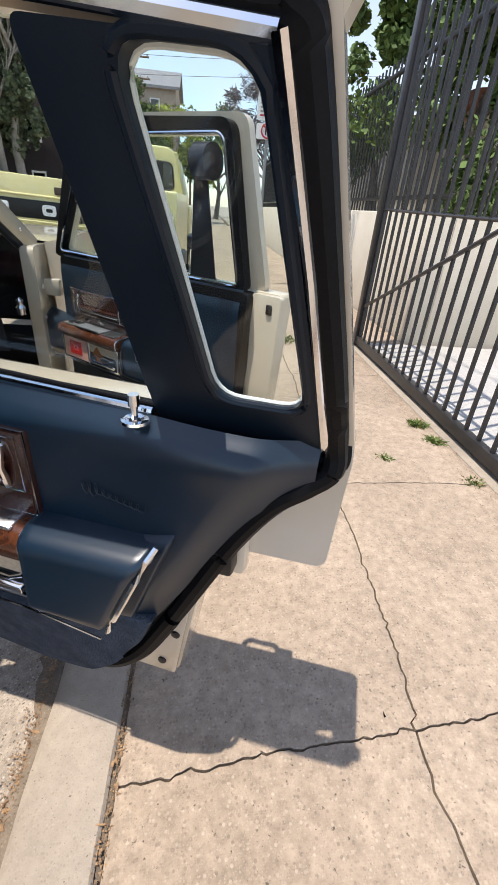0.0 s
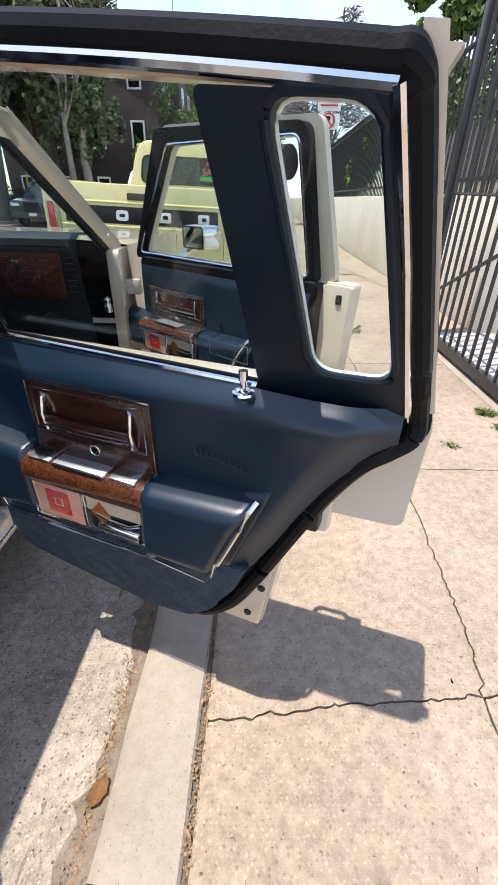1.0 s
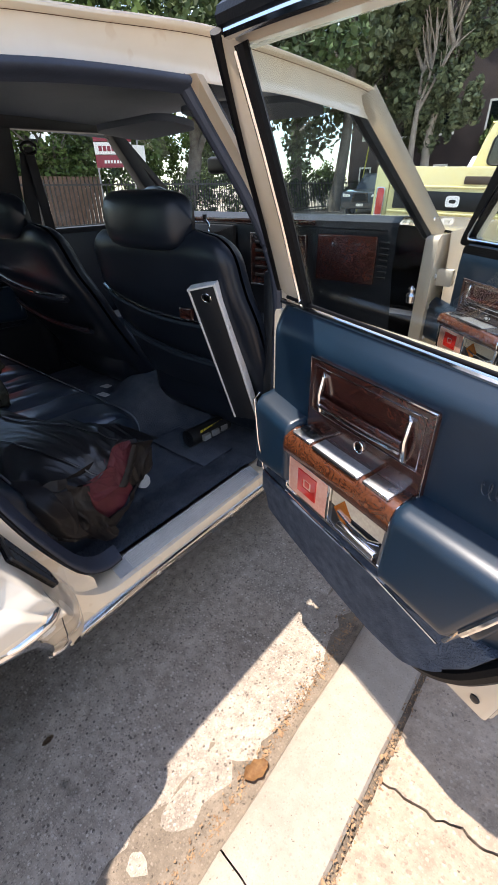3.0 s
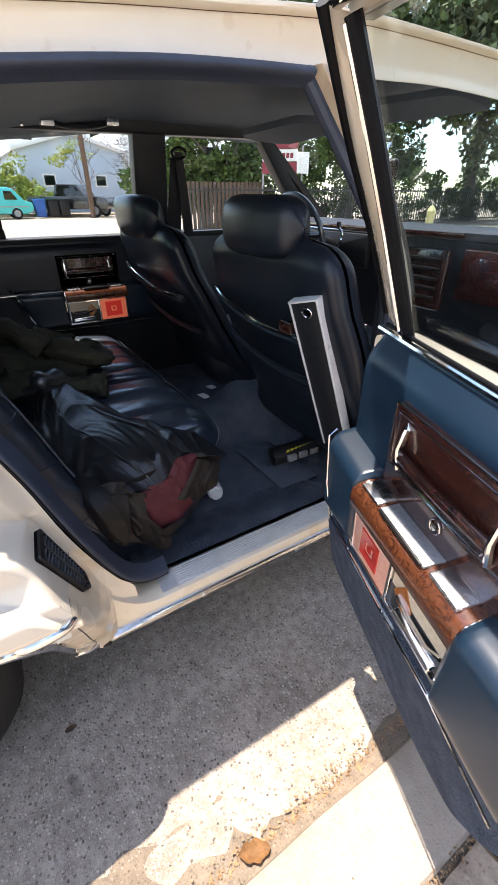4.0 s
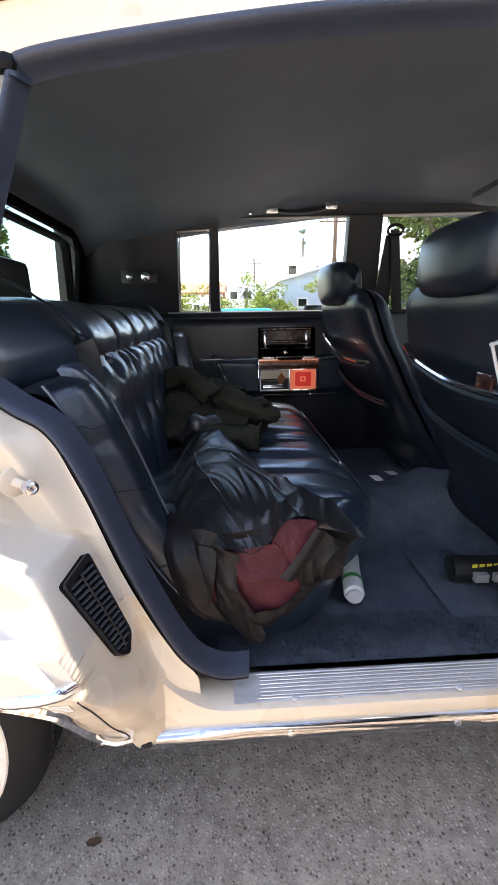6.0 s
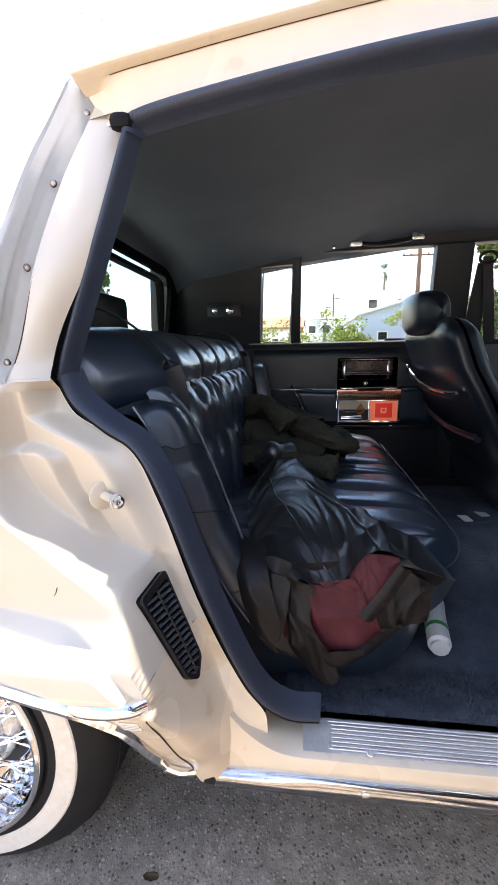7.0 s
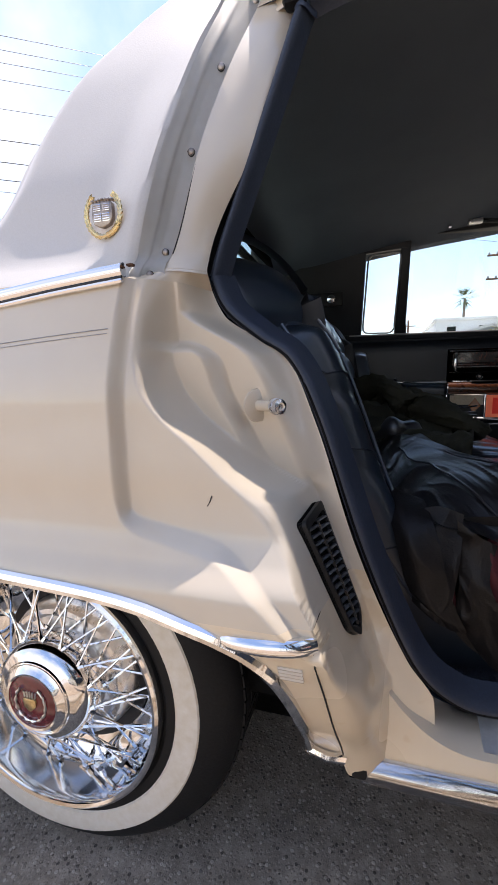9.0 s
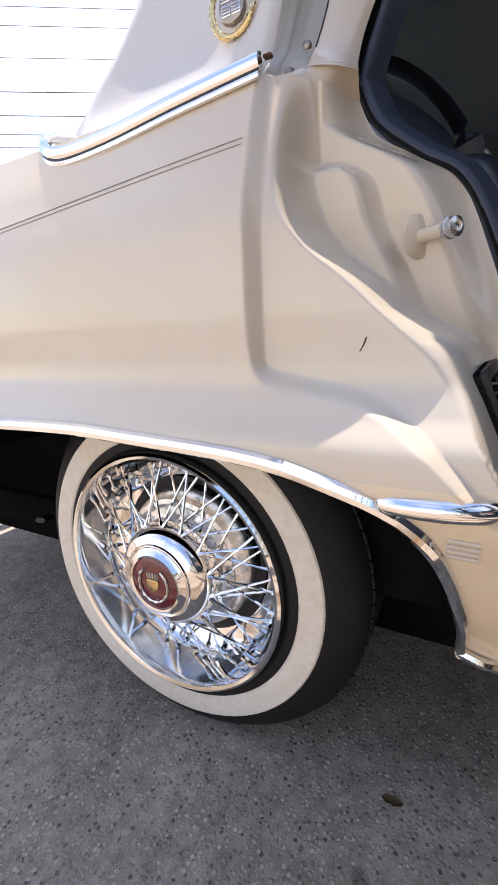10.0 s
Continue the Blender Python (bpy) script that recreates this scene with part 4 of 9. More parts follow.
for k in range(5):
    part("hub_crown", tube([hb + Vector((0, -0.01 + 0.005 * k, 0.011)), hb + Vector((0, -0.012 + 0.006 * k, 0.021))], 0.0016, 5), ALU, wheel)


def spoke(a0, a1, x0, r0, x1, r1):
    p = HUB + Vector((x0, r0 * math.sin(a0), r0 * math.cos(a0)))
    q = HUB + Vector((x1, r1 * math.sin(a1), r1 * math.cos(a1)))
    m = p.lerp(q, 0.90)
    bm = tube([p, m], 0.0022, 6)
    bm = tube([p.lerp(q, -0.02), p.lerp(q, 0.05)], 0.0042, 6, bm=bm)
    return tube([m, q], 0.0044, 6, bm=bm)


for k in range(14):
    a = 2 * math.pi * k / 14
    for s in (-1, 1):
        part("spoke", spoke(a + 0.03 * s, a + 0.30 * s, 0.046, 0.090, 0.000, 0.187), CHROME, wheel)
        part("spoke", spoke(a + 0.224 + 0.03 * s, a + 0.224 + 0.36 * s, 0.016, 0.092, -0.012, 0.183), CHROME, wheel)
# tread blocks
for k in range(90):
    a = 2 * math.pi * k / 90
    for x, w in ((-0.105, 0.02), (-0.065, 0.016), (-0.028, 0.014)):
        t = a + (0.02 if x in (-0.065, 0.008) else 0)
        if -0.3 < t < 3.7:
            c = HUB + Vector((x, 0.330 * math.sin(t), 0.330 * math.cos(t)))
            b = box(-w, w, -0.0098, 0.0098, -0.006, 0.0045, 0)
            for v in b.verts:
                v.co = c + Matrix.Rotation(-t, 3, "X") @ v.co
            part("tread_block", b, RUBBER, wheel, smooth=0)

# hanging bracket behind the wheel and rear deck
part("exhaust_hanger", tube([(0.50, -0.72, 0.42), (0.56, -0.66, 0.30), (0.60, -0.62, 0.24), (0.66, -0.60, 0.25)], 0.016, 8, flat=0.5), DARKTRIM, car, "dark metal hanger under the tail")
part("deck", sheet(lambda i, j: Vector((lerp(-0.90, 0.90, i), lerp(-1.25, -0.10, j), 0.955 + 0.03 * (1 - (2 * i - 1) ** 4))), 20, 8), PAINT, car, "cream boot lid", 60)

part("tail_panel", sheet(lambda i, j: Vector((lerp(-side_x(lerp(0.32, 0.97, j)), side_x(lerp(0.32, 0.97, j)), i), -1.25 - 0.05 * (1 - (2 * i - 1) ** 4), lerp(0.32, 0.97, j))), 20, 10), PAINT, car, "cream painted tail panel", 60)


# ---- doors ----
DD, DN = Vector((0.9367, -0.3502, 0)), Vector((-0.3502, -0.9367, 0))


def near_door(u, v, z):
    """The open rear door: u along it from the hinge, v towards the cabin."""
    p = DD * u + DN * (v - 1.348)
    return Vector((p.x, p.y, z))


def far_door(u, v, z):
    return Vector((-(0.776 - v), 1.862 - u, z + 0.04))


FD, FN = Vector((0.762, -0.647, 0)), Vector((-0.647, -0.762, 0))


def front_door(u, v, z):
    p = Vector((0.965, 2.57, 0)) + FD * u + FN * v
    return Vector((p.x, p.y, z))


def front_trim(u, v, z):
    return front_door(0.112 + (u - 0.728) * 1.38, v, z - 0.080)


def circle(u, z, r, n=20):
    return [(u + r * math.sin(2 * math.pi * k / n), z + r * math.cos(2 * math.pi * k / n)) for k in range(n)]


def rect(u0, u1, z0, z1, r=0.0):
    p = [(u0, z0), (u1, z0), (u1, z1), (u0, z1)]
    return rounded(p, r, 3) if r else p


def edging(poly, M, v, r, mat_, parent, name="trim_line", closed=True):
    return part(name, tube([M(u, v, z) for u, z in poly], r, 6, closed=closed), mat_, parent)


def cushion(M, a, b, c, d, height, w=0.2):
    """A padded block over the quad a b c d (u, z), rounded at its edges."""
    def f(i, j):
        u = lerp(lerp(a[0], b[0], i), lerp(d[0], c[0], i), j)
        z = lerp(lerp(a[1], b[1], i), lerp(d[1], c[1], i), j)
        q = min(1, min(i, 1 - i) / 0.12)
        r = min(1, min(j, 1 - j) / w)
        return M(u, -0.012 + height * math.sqrt(max(0, 1 - (1 - q) ** 4)) * math.sqrt(max(0, 1 - (1 - r) ** 2.6)), z)
    return sheet(f, 24, 24)


def door_trim(M, door, lamp_u=(0.742, 0.862), wide=1.0):
    """Handle panel, armrest, wood block with lamp and ash tray, on a door's inner face."""
    hp = part("handle_panel", plate(rect(0.728, 1.024, 0.780, 0.945, 0.006), M, -0.004, 0.012, 0.003), BURLDARK, door, "dark burl wood pull panel")
    edging(rect(0.728, 1.024, 0.793, 0.945), M, 0.010, 0.0022, CHROME, door)
    edging(rect(0.742, 1.010, 0.838, 0.934), M, 0.013, 0.0014, CHROME, door)
    part("pull_recess", plate(rect(0.755, 0.998, 0.858, 0.925, 0.01), M, 0.0, 0.0125, 0.0), BURLDARK, door)
    part("pull_strap", tube([M(u, 0.019 + 0.005 * math.sin((u - 0.76) / 0.235 * math.pi), 0.872) for u in np.linspace(0.772, 0.982, 12)], 0.0078, 10, flat=1.3), BURLDARK, door, "dark pull handle")
    part("pull_strap", tube([M(u, 0.026 + 0.005 * math.sin((u - 0.76) / 0.235 * math.pi), 0.862) for u in np.linspace(0.772, 0.982, 12)], 0.0028, 6), CHROME, door)
    for u in (0.772, 0.982):
        part("pull_bracket", tube([M(u, 0.008, 0.925), M(u + 0.003, 0.016, 0.918), M(u + 0.005, 0.025, 0.885), M(u + 0.004, 0.018, 0.850), M(u, 0.010, 0.842)], 0.0075, 8, flat=0.6), CHROME, door, "chrome pull bracket")
    edging([(u, z) for u, z in circle(0.884, 0.818, 0.0115, 18)], M, 0.0140, 0.0016, CHROME, door, "wreath")
    part("shield", plate([(0.879, 0.823), (0.889, 0.823), (0.889, 0.815), (0.884, 0.810), (0.879, 0.815)], M, 0.012, 0.016), CHROME, door)
    # armrest, in two cushions with the wood block between
    part("armrest", cushion(M, (0.572, 0.612), (0.712 if M is near_door else 0.742, 0.625), (0.716 if M is near_door else 0.742, 0.800), (0.568, 0.818), 0.066 if M is near_door else 0.078), BLUE, door, "blue vinyl armrest", 60)
    part("armrest", cushion(M, (1.004 if M is near_door else 1.010, 0.608), (1.152, 0.602), (1.247, 0.806), (1.008 if M is near_door else 1.010, 0.795), 0.078), BLUE, door, "", 60)
    part("armrest_end", cushion(M, (1.125, 0.596), (1.180, 0.600), (1.266, 0.822), (1.205, 0.806), 0.034), BLUE, door, "", 60)
    part("armrest_chrome", tube([M(1.244, 0.030, 0.811), M(1.236, 0.045, 0.795), M(1.220, 0.055, 0.757), M(1.201, 0.058, 0.713), M(1.176, 0.056, 0.657), M(1.150, 0.042, 0.599)], 0.0058, 8), CHROME, door, "chrome armrest edging")
    f = 0.82 if M is near_door else 1.0
    part("piping", tube([M(0.575, 0.045 * f, 0.815), M(0.578, 0.066 * f, 0.805), M(0.600, 0.070 * f, 0.70), M(0.607, 0.055 * f, 0.615), M(0.80, 0.057 * f, 0.606), M(1.0, 0.058 * f, 0.602), M(1.148, 0.058, 0.598)], 0.0022, 6), CHROME, door, "thin bright piping")
    near = M is near_door

    def K(u, v, z):
        """The wood block lies flatter on the rear door and leans in towards its foot."""
        q = max(0, min(1, (0.742 - z) / 0.11))
        return M(u - 0.022 + 0.04 * (u - 0.727) - 0.012 * q, v * 0.56 - 0.010 * q, z - 0.012 - 0.16 * max(0, v - 0.05) - 0.004 * q) if near else M(u, v, z)

    blk = part("armrest_block", plate(rect(0.728, 1.022, 0.628, 0.79, 0.004), K, -0.01, 0.072, 0.004), DARKTRIM, door)
    cap = [(0.0, 0.795), (0.05, 0.795), (0.082, 0.792), (0.095, 0.782), (0.100, 0.766), (0.098, 0.748), (0.090, 0.742), (0.070, 0.742)]
    part("wood_cap", sheet(lambda i, j: K(lerp(0.727, 1.023, i), *cap[round(j * 7)]), 12, 7), BURL, door, "polished burl wood cap", 60)
    for u in (0.727, 1.023):
        part("wood_cap_end", plate([(v, z) for v, z in cap], lambda a, b, c, u=u: K(u + b, a, c), -0.001, 0.001), BURL, door)
    edging([(0.727, 0.795), (0.727, 0.795)], lambda u, v, z: K(u, v, z), 0.0, 0.001, CHROME, door, closed=False)
    part("trim_line", tube([K(1.026, v, z + 0.001) for v, z in cap] + [K(1.026, 0.078, 0.70), K(1.024, 0.076, 0.632), K(0.88, 0.076, 0.630), K(0.726, 0.076, 0.632), K(0.724, 0.078, 0.735)], 0.0032, 6), CHROME, door, "chrome edge")
    lp = part("courtesy_lamp", plate(rect(0.736, 0.868, 0.640, 0.738, 0.004), K, 0.07, 0.082, 0.003), PINKLENS, door, "pink and red courtesy lamp lens")
    part("red_reflector", ring(rect(0.772, 0.832, 0.660, 0.722), rect(0.788, 0.816, 0.678, 0.704), K, 0.081, 0.086), REDLENS, lp)
    part("red_reflector", plate(rect(0.795, 0.808, 0.685, 0.698), K, 0.081, 0.085), REDLENS, lp)
    ring_ = ring(rect(0.732, 1.020, 0.634, 0.741), rect(0.739, 1.013, 0.641, 0.736), K, 0.07, 0.084)
    part("bezel", ring_, CHROME, door, "chrome bezel")
    part("bezel", plate(rect(0.866, 0.874, 0.636, 0.740), K, 0.07, 0.085, 0.002), CHROME, door)
    part("tray_liner", plate(rect(0.876, 1.012, 0.694, 0.735), K, 0.068, 0.075), SAND, door, "pale ash-tray liner")
    part("tray_card", plate([(0.885, 0.69), (0.915, 0.66), (0.935, 0.69), (0.91, 0.725)], K, 0.075, 0.078), AMBER, door)
    part("tray", plate(rounded([(0.905, 0.668), (1.005, 0.664), (1.005, 0.648), (0.90, 0.650)], 0.004), K, 0.07, 0.094, 0.003), CHROME, door, "chrome ash-tray lid")
    part("tray", tube([K(0.90, 0.076, 0.690), K(0.94, 0.082, 0.684), K(0.985, 0.081, 0.683), K(1.008, 0.075, 0.692)], 0.0065, 8, flat=0.6), CHROME, door)
    part("tray_box", plate(rect(0.880, 1.010, 0.645, 0.694), K, 0.066, 0.073), BLACK, door)
    # switches on top
    part("switch_plate", plate(rect(0.742, 0.800, 0.006, 0.080, 0.004), lambda u, v, z: K(u, z, 0.795 + v), 0.0, 0.004, 0.001), ALU, door, "metal window switch plate")
    for du in (0.0, 0.022):
        part("switch", box(0.752 + du, 0.768 + du, 0.03, 0.056, 0.799, 0.806, 0.002, fn=lambda a, b, c: K(a, b, c)), BLACK, door)
    part("armrest_lid", plate(rect(0.808, 0.935, 0.004, 0.082, 0.004), lambda u, v, z: K(u, z, 0.795 + v), 0.0, 0.004, 0.001), SATIN, door, "grey satin armrest lid")
    part("lid_edge", box(0.81, 0.93, 0.080, 0.088, 0.795, 0.801, 0.002, fn=lambda a, b, c: K(a, b, c)), BLACK, door)
    part("end_plate", plate(rect(0.945, 1.005, 0.006, 0.080, 0.004), lambda u, v, z: K(u, z, 0.795 + v), 0.0, 0.005, 0.002), ALU, door)
    return hp


rear_door = part("rear_door", plate(rounded([(0.45, 0.335), (1.225, 0.335), (1.262, 0.56), (1.290, 0.69), (1.34, 0.738), (1.488, 0.745), (1.496, 0.972), (0.45, 0.972)], 0.02), near_door, -0.085, -0.19, 0.02, 3), PAINT, car, "wide-open rear door, cream outside and blue vinyl inside")
D = rear_door
OUT = [(0.545, 0.985), (0.535, 0.80), (0.525, 0.62), (0.53, 0.49), (0.62, 0.445), (0.80, 0.405), (0.98, 0.378), (1.06, 0.385), (1.13, 0.43), (1.19, 0.525), (1.255, 0.65), (1.31, 0.765), (1.37, 0.862), (1.42, 0.92), (1.452, 0.955), (1.455, 0.985), (1.25, 0.985)]
part("door_core", plate([(u - 0.02 * (u > 0.7), z + 0.012 * (z < 0.6)) for u, z in OUT], near_door, -0.10, -0.078), SEAL, D)



def panel_point(i, j):
    """The blue vinyl panel: i along the door, j upwards, rounded over at the belt."""
    u = lerp(0.545, 1.450, i)
    zb = curve([0.5, 1.20, 1.25, 1.31, 1.37, 1.40, 1.45], [0.585, 0.585, 0.650, 0.765, 0.862, 0.893, 0.932])(u)
    top = lerp(1.012, 0.992, i)
    z = lerp(zb, top, j)
    v = -0.034 * step(0.94, top + 0.012, z) ** 1.6 - 0.03 * step(0.04, 0.0, u - 0.545) - 0.022 * (1 - step(0.0, 0.10, (z - zb))) * step(1.15, 1.25, u) - 0.018 * step(1.36, 1.44, u)
    v += 0.003 * noise.noise(Vector((u * 5, z * 7, 2)))
    v += 0.010 * math.exp(-((u - 1.30) / 0.10) ** 2 - ((z - 0.965) / 0.05) ** 2)
    return near_door(u, v, z)


part("trim_panel", sheet(panel_point, 70, 40), BLUE, D, "dark blue vinyl door panel", 60)
part("carpet_skirt", plate([(0.53, 0.60), (0.53, 0.49), (0.62, 0.448), (0.80, 0.408), (0.98, 0.382), (1.055, 0.39), (1.12, 0.43), (1.185, 0.525), (1.215, 0.60)], near_door, -0.03, 0.006, 0.012, 3), CARPETD, D, "navy carpet along the door foot")
skirt_foot = curve([0.53, 0.62, 0.80, 0.98, 1.055, 1.12, 1.185], [0.495, 0.453, 0.413, 0.388, 0.396, 0.436, 0.53])


def skirt_face(i, j):
    u = lerp(0.562, 1.150, i)
    z = lerp(0.588, skirt_foot(u), (j - 0.1) / 0.9) if j > 0.1 else lerp(0.612, 0.588, j / 0.1)
    v = (0.040 - 0.17 * max(0, 0.588 - z)) * min(1, j / 0.1) * min(1, i / 0.04) * step(1.0, 0.86, i)
    return near_door(u, max(v, 0.0065 * step(0, 0.03, i)), z)


part("carpet_skirt", sheet(skirt_face, 40, 30), CARPETD, D, "navy carpet sloping in below the armrest", 60)
door_trim(near_door, D)
lean = lambda z: -0.06 + 0.43 * (z - 0.966)
fr = lambda u, v, z: near_door(u, lean(z) + v, z)
# window frame
part("belt_strip", tube([near_door(u, -0.032, lerp(1.016, 1.000, (u - 0.56) / 0.65)) for u in np.linspace(0.56, 1.215, 14)], 0.006, 8), CHROME, D, "chrome strip below the door glass")
part("belt_rubber", tube([near_door(u, -0.045, lerp(1.022, 1.004, (u - 0.56) / 0.65)) for u in np.linspace(0.56, 1.215, 14)], 0.004, 8), SEAL, D)
top_in = lambda u: 1.411 - 0.0678 * (u - 0.63) - 0.0535 * (u - 0.63) * (u - 0.969)
part("top_chrome", tube([fr(u, 0.0, top_in(u) + 0.008) for u in np.linspace(0.645, 1.385, 20)], 0.0085, 8, flat=0.9), CHROME, D, "chrome strip along the window top")
part("frame_top", plate([(0.63, 1.41), (0.97, 1.39), (1.41, 1.345), (1.43, 1.377), (0.98, 1.424), (0.625, 1.447)], fr, -0.05, -0.022), PAINT, D)
FL = spline([near_door(u, v, z) for u, v, z in ((0.640, 0.150, 1.42), (0.568, 0.069, 1.30), (0.505, -0.005, 1.20), (0.455, -0.07, 1.10), (0.42, -0.12, 1.01))], 6)
FRT = spline([fr(0.656, -0.012, 1.408), fr(0.652, -0.012, 1.29), fr(0.645, -0.012, 1.19), fr(0.636, -0.012, 1.10), fr(0.625, -0.012, 1.01)], 6)
part("frame_front", sheet(lambda i, j: FL[round(i * 24)].lerp(FRT[round(i * 24)], j) + DN * 0.006 * math.sin(math.pi * j), 24, 6), PAINT, D, "cream front window frame", 50, thick=-0.02)
part("frame_front_rubber", tube(FRT, 0.011, 8), SEAL, D)
part("frame_front_rubber", tube(FL, 0.009, 8), SEAL, D)
part("frame_front_chrome", tube([fr(0.650, -0.002, 1.40), fr(0.646, -0.002, 1.28), fr(0.638, -0.002, 1.18), fr(0.616, -0.002, 1.01)], 0.004, 6), CHROME, D)
part("rear_chrome", tube([fr(1.384, 0.002, 1.352), fr(1.419, 0.0, 1.20), fr(1.455, 0.0, 0.975)], 0.0085, 8, flat=0.8), CHROME, D, "chrome strip down the rear window edge")
seal_line = spline([fr(u, -0.014, top_in(u) + 0.027) for u in (0.632, 0.80, 0.97, 1.15, 1.28, 1.37)] + [fr(1.391, -0.014, 1.368), fr(1.402, -0.014, 1.335), fr(1.425, -0.012, 1.22), fr(1.452, -0.012, 1.08), fr(1.466, -0.012, 0.99)] + [near_door(u, v, z) for u, v, z in [(1.468, -0.058, 0.948), (1.440, -0.05, 0.920), (1.395, -0.042, 0.882), (1.345, -0.038, 0.805), (1.287, -0.036, 0.685), (1.225, -0.035, 0.555), (1.165, -0.035, 0.448), (1.10, -0.035, 0.388)  , (1.03, -0.04, 0.366)]], 10)
part("weather_seal", tube(seal_line, 0.0175, 10), SEAL, D, "thick black rubber door seal")
part("weather_seal", tube([p + DN * -0.022 + DD * 0.012 for p in seal_line], 0.011, 8), SEAL, D)
part("rear_edge", plate([(1.396, 1.392), (1.416, 1.390), (1.492, 0.985), (1.470, 0.985)], fr, -0.05, -0.02), PAINT, D, "cream rear edge of the window frame")
div = [(1.192, 1.361), (1.384, 1.345), (1.458, 0.945), (1.215, 0.985)]
qw = rounded([(1.265, 1.352), (1.373, 1.344), (1.424, 1.042), (1.306, 1.040)], 0.034, 5)
dv = rounded(div, 0.012, 5)
part("window_divider", ring(dv, qw, fr, -0.014, 0.004), NAVY, D, "dark navy plastic window divider", 30)
part("window_divider", tube([fr(1.345 + (u - 1.345) * 1.08, 0.001, 1.196 + (z - 1.196) * 1.025) for u, z in qw], 0.006, 8, closed=True), NAVY, D)
part("quarter_rim", tube([fr(u, -0.014, z) for u, z in qw], 0.0032, 8, closed=True), WHITE, D, "white quarter-window rim")
g = part("door_glass", plate([(0.652, 1.408), (1.20, 1.365), (1.228, 0.99), (0.62, 0.99)], fr, -0.03, -0.026), GLASS, D, "clear rear door glass", 0)
g.visible_shadow = False
g = part("quarter_glass", plate([(1.263, 1.354), (1.375, 1.346), (1.428, 1.040), (1.302, 1.038)], fr, -0.012, -0.009), GLASS, D, "clear quarter glass", 0)
g.visible_shadow = False
lk = part("lock_knob", tube([near_door(1.198, -0.012, 0.992), near_door(1.198, -0.012, 1.022)], 0.005, 10), CHROME, D, "chrome lock knob")
part("lock_knob_head", tube([near_door(1.198, -0.012, 1.014), near_door(1.198, -0.012, 1.030)], 0.008, 10), CHROME, lk)
part("lock_grommet", lathe([(0.0, 0.02), (0.004, 0.019), (0.006, 0.014), (0.003, 0.008)], near_door(1.198, -0.012, 0.990), "z", 18), CHROME, lk)
# embossed script, as one flowing line
scr = [near_door(1.108 + 0.105 * t + 0.0045 * math.cos(58 * t), 0.003, 0.872 - 0.02 * t + 0.0075 * math.sin(58 * t) * (1.7 if 0.05 < t < 0.28 else 0.8)) for t in np.linspace(0, 1, 60)]
part("embossed_script", tube(spline(scr, 3), 0.0009, 5), BLUE, D, "embossed blue script line")
# lower rear flange, latch
part("door_flange", plate(rounded([(1.06, 0.34), (1.222, 0.34), (1.255, 0.57), (1.23, 0.57), (1.15, 0.44)], 0.01), near_door, -0.082, -0.072, 0.002), PAINT, D, "cream door flange")
for u, z in ((1.192, 0.375), (1.225, 0.475)):
    part("flange_plug", lathe([(0, 0.010), (0.003, 0.009), (0.004, 0.0001)], (0, 0, 0), "z", 14), BLACK, D).data.transform(Matrix.Translation(near_door(u, -0.072, z)) @ DN.to_track_quat("Z", "Y").to_matrix().to_4x4())
part("latch", box(1.29, 1.345, -0.085, -0.03, 0.722, 0.775, 0.008, fn=near_door), BLACK, D, "black door latch")
part("latch_cover", box(1.262, 1.36, -0.10, -0.06, 0.70, 0.80, 0.012, fn=near_door), PAINT, D)

part("door_handle", tube(spline([near_door(1.165, -0.175, 0.90), near_door(1.182, -0.216, 0.902), near_door(1.225, -0.219, 0.902), near_door(1.268, -0.217, 0.902), near_door(1.283, -0.175, 0.90)], 6), 0.008, 8), CHROME, D, "chrome outside door handle")
part("handle_block", box(1.272, 1.318, -0.217, -0.165, 0.888, 0.914, 0.005, fn=near_door), CHROME, D)

# front door, open
fdoor = part("front_door", plate(rounded([(-0.03, 0.34), (1.12, 0.34), (1.20, 0.50), (1.235, 1.0), (-0.03, 1.01)], 0.02), front_door, -0.14, -0.07, 0.004), PAINT, car, "open front door, cream outside and blue vinyl inside")
part("door_core", plate(rounded([(0.03, 0.38), (1.03, 0.38), (1.09, 0.5), (1.13, 0.995), (0.03, 0.995)], 0.03), front_door, -0.07, -0.01), SEAL, fdoor)


def front_panel(i, j):
    u, z = lerp(0.04, 1.10, i), lerp(0.42, 1.0, j)
    return front_door(u, -0.03 * step(0.93, 1.01, z), z)


part("trim_panel", sheet(front_panel, 20, 24), BLUE, fdoor, "dark blue vinyl door panel", 60)
door_trim(front_trim, fdoor)
part("instruction_plate", ring(rect(0.62, 0.86, 0.64, 0.72), rect(0.624, 0.856, 0.644, 0.716), front_door, 0.07, 0.073), ALU, fdoor)
ffr = lambda u, v, z: front_door(u, -0.05 + 0.2 * (z - 1.0) + v, z)
wo = rounded([(-0.06, 0.985), (0.315, 1.512), (1.095, 1.492), (1.15, 0.985)], 0.04, 5)
wi = rounded([(0.002, 1.015), (0.368, 1.448), (1.042, 1.445), (1.062, 1.005)], 0.03, 5)
ws = rounded([(-0.06, 0.985), (0.315, 1.505), (1.072, 1.480), (1.095, 0.985)], 0.04, 5)
part("window_frame", ring(ws, wi, ffr, -0.03, 0.01), SEAL, fdoor, "black window frame", 30)
part("window_frame", ring([(u * 1.012 - 0.004, z + 0.006) for u, z in wo], wi, ffr, -0.06, -0.031), PAINT, fdoor, "cream window frame", 30)
part("window_chrome", tube([ffr(u, 0.012, z) for u, z in wi], 0.005, 6, closed=True), CHROME, fdoor)
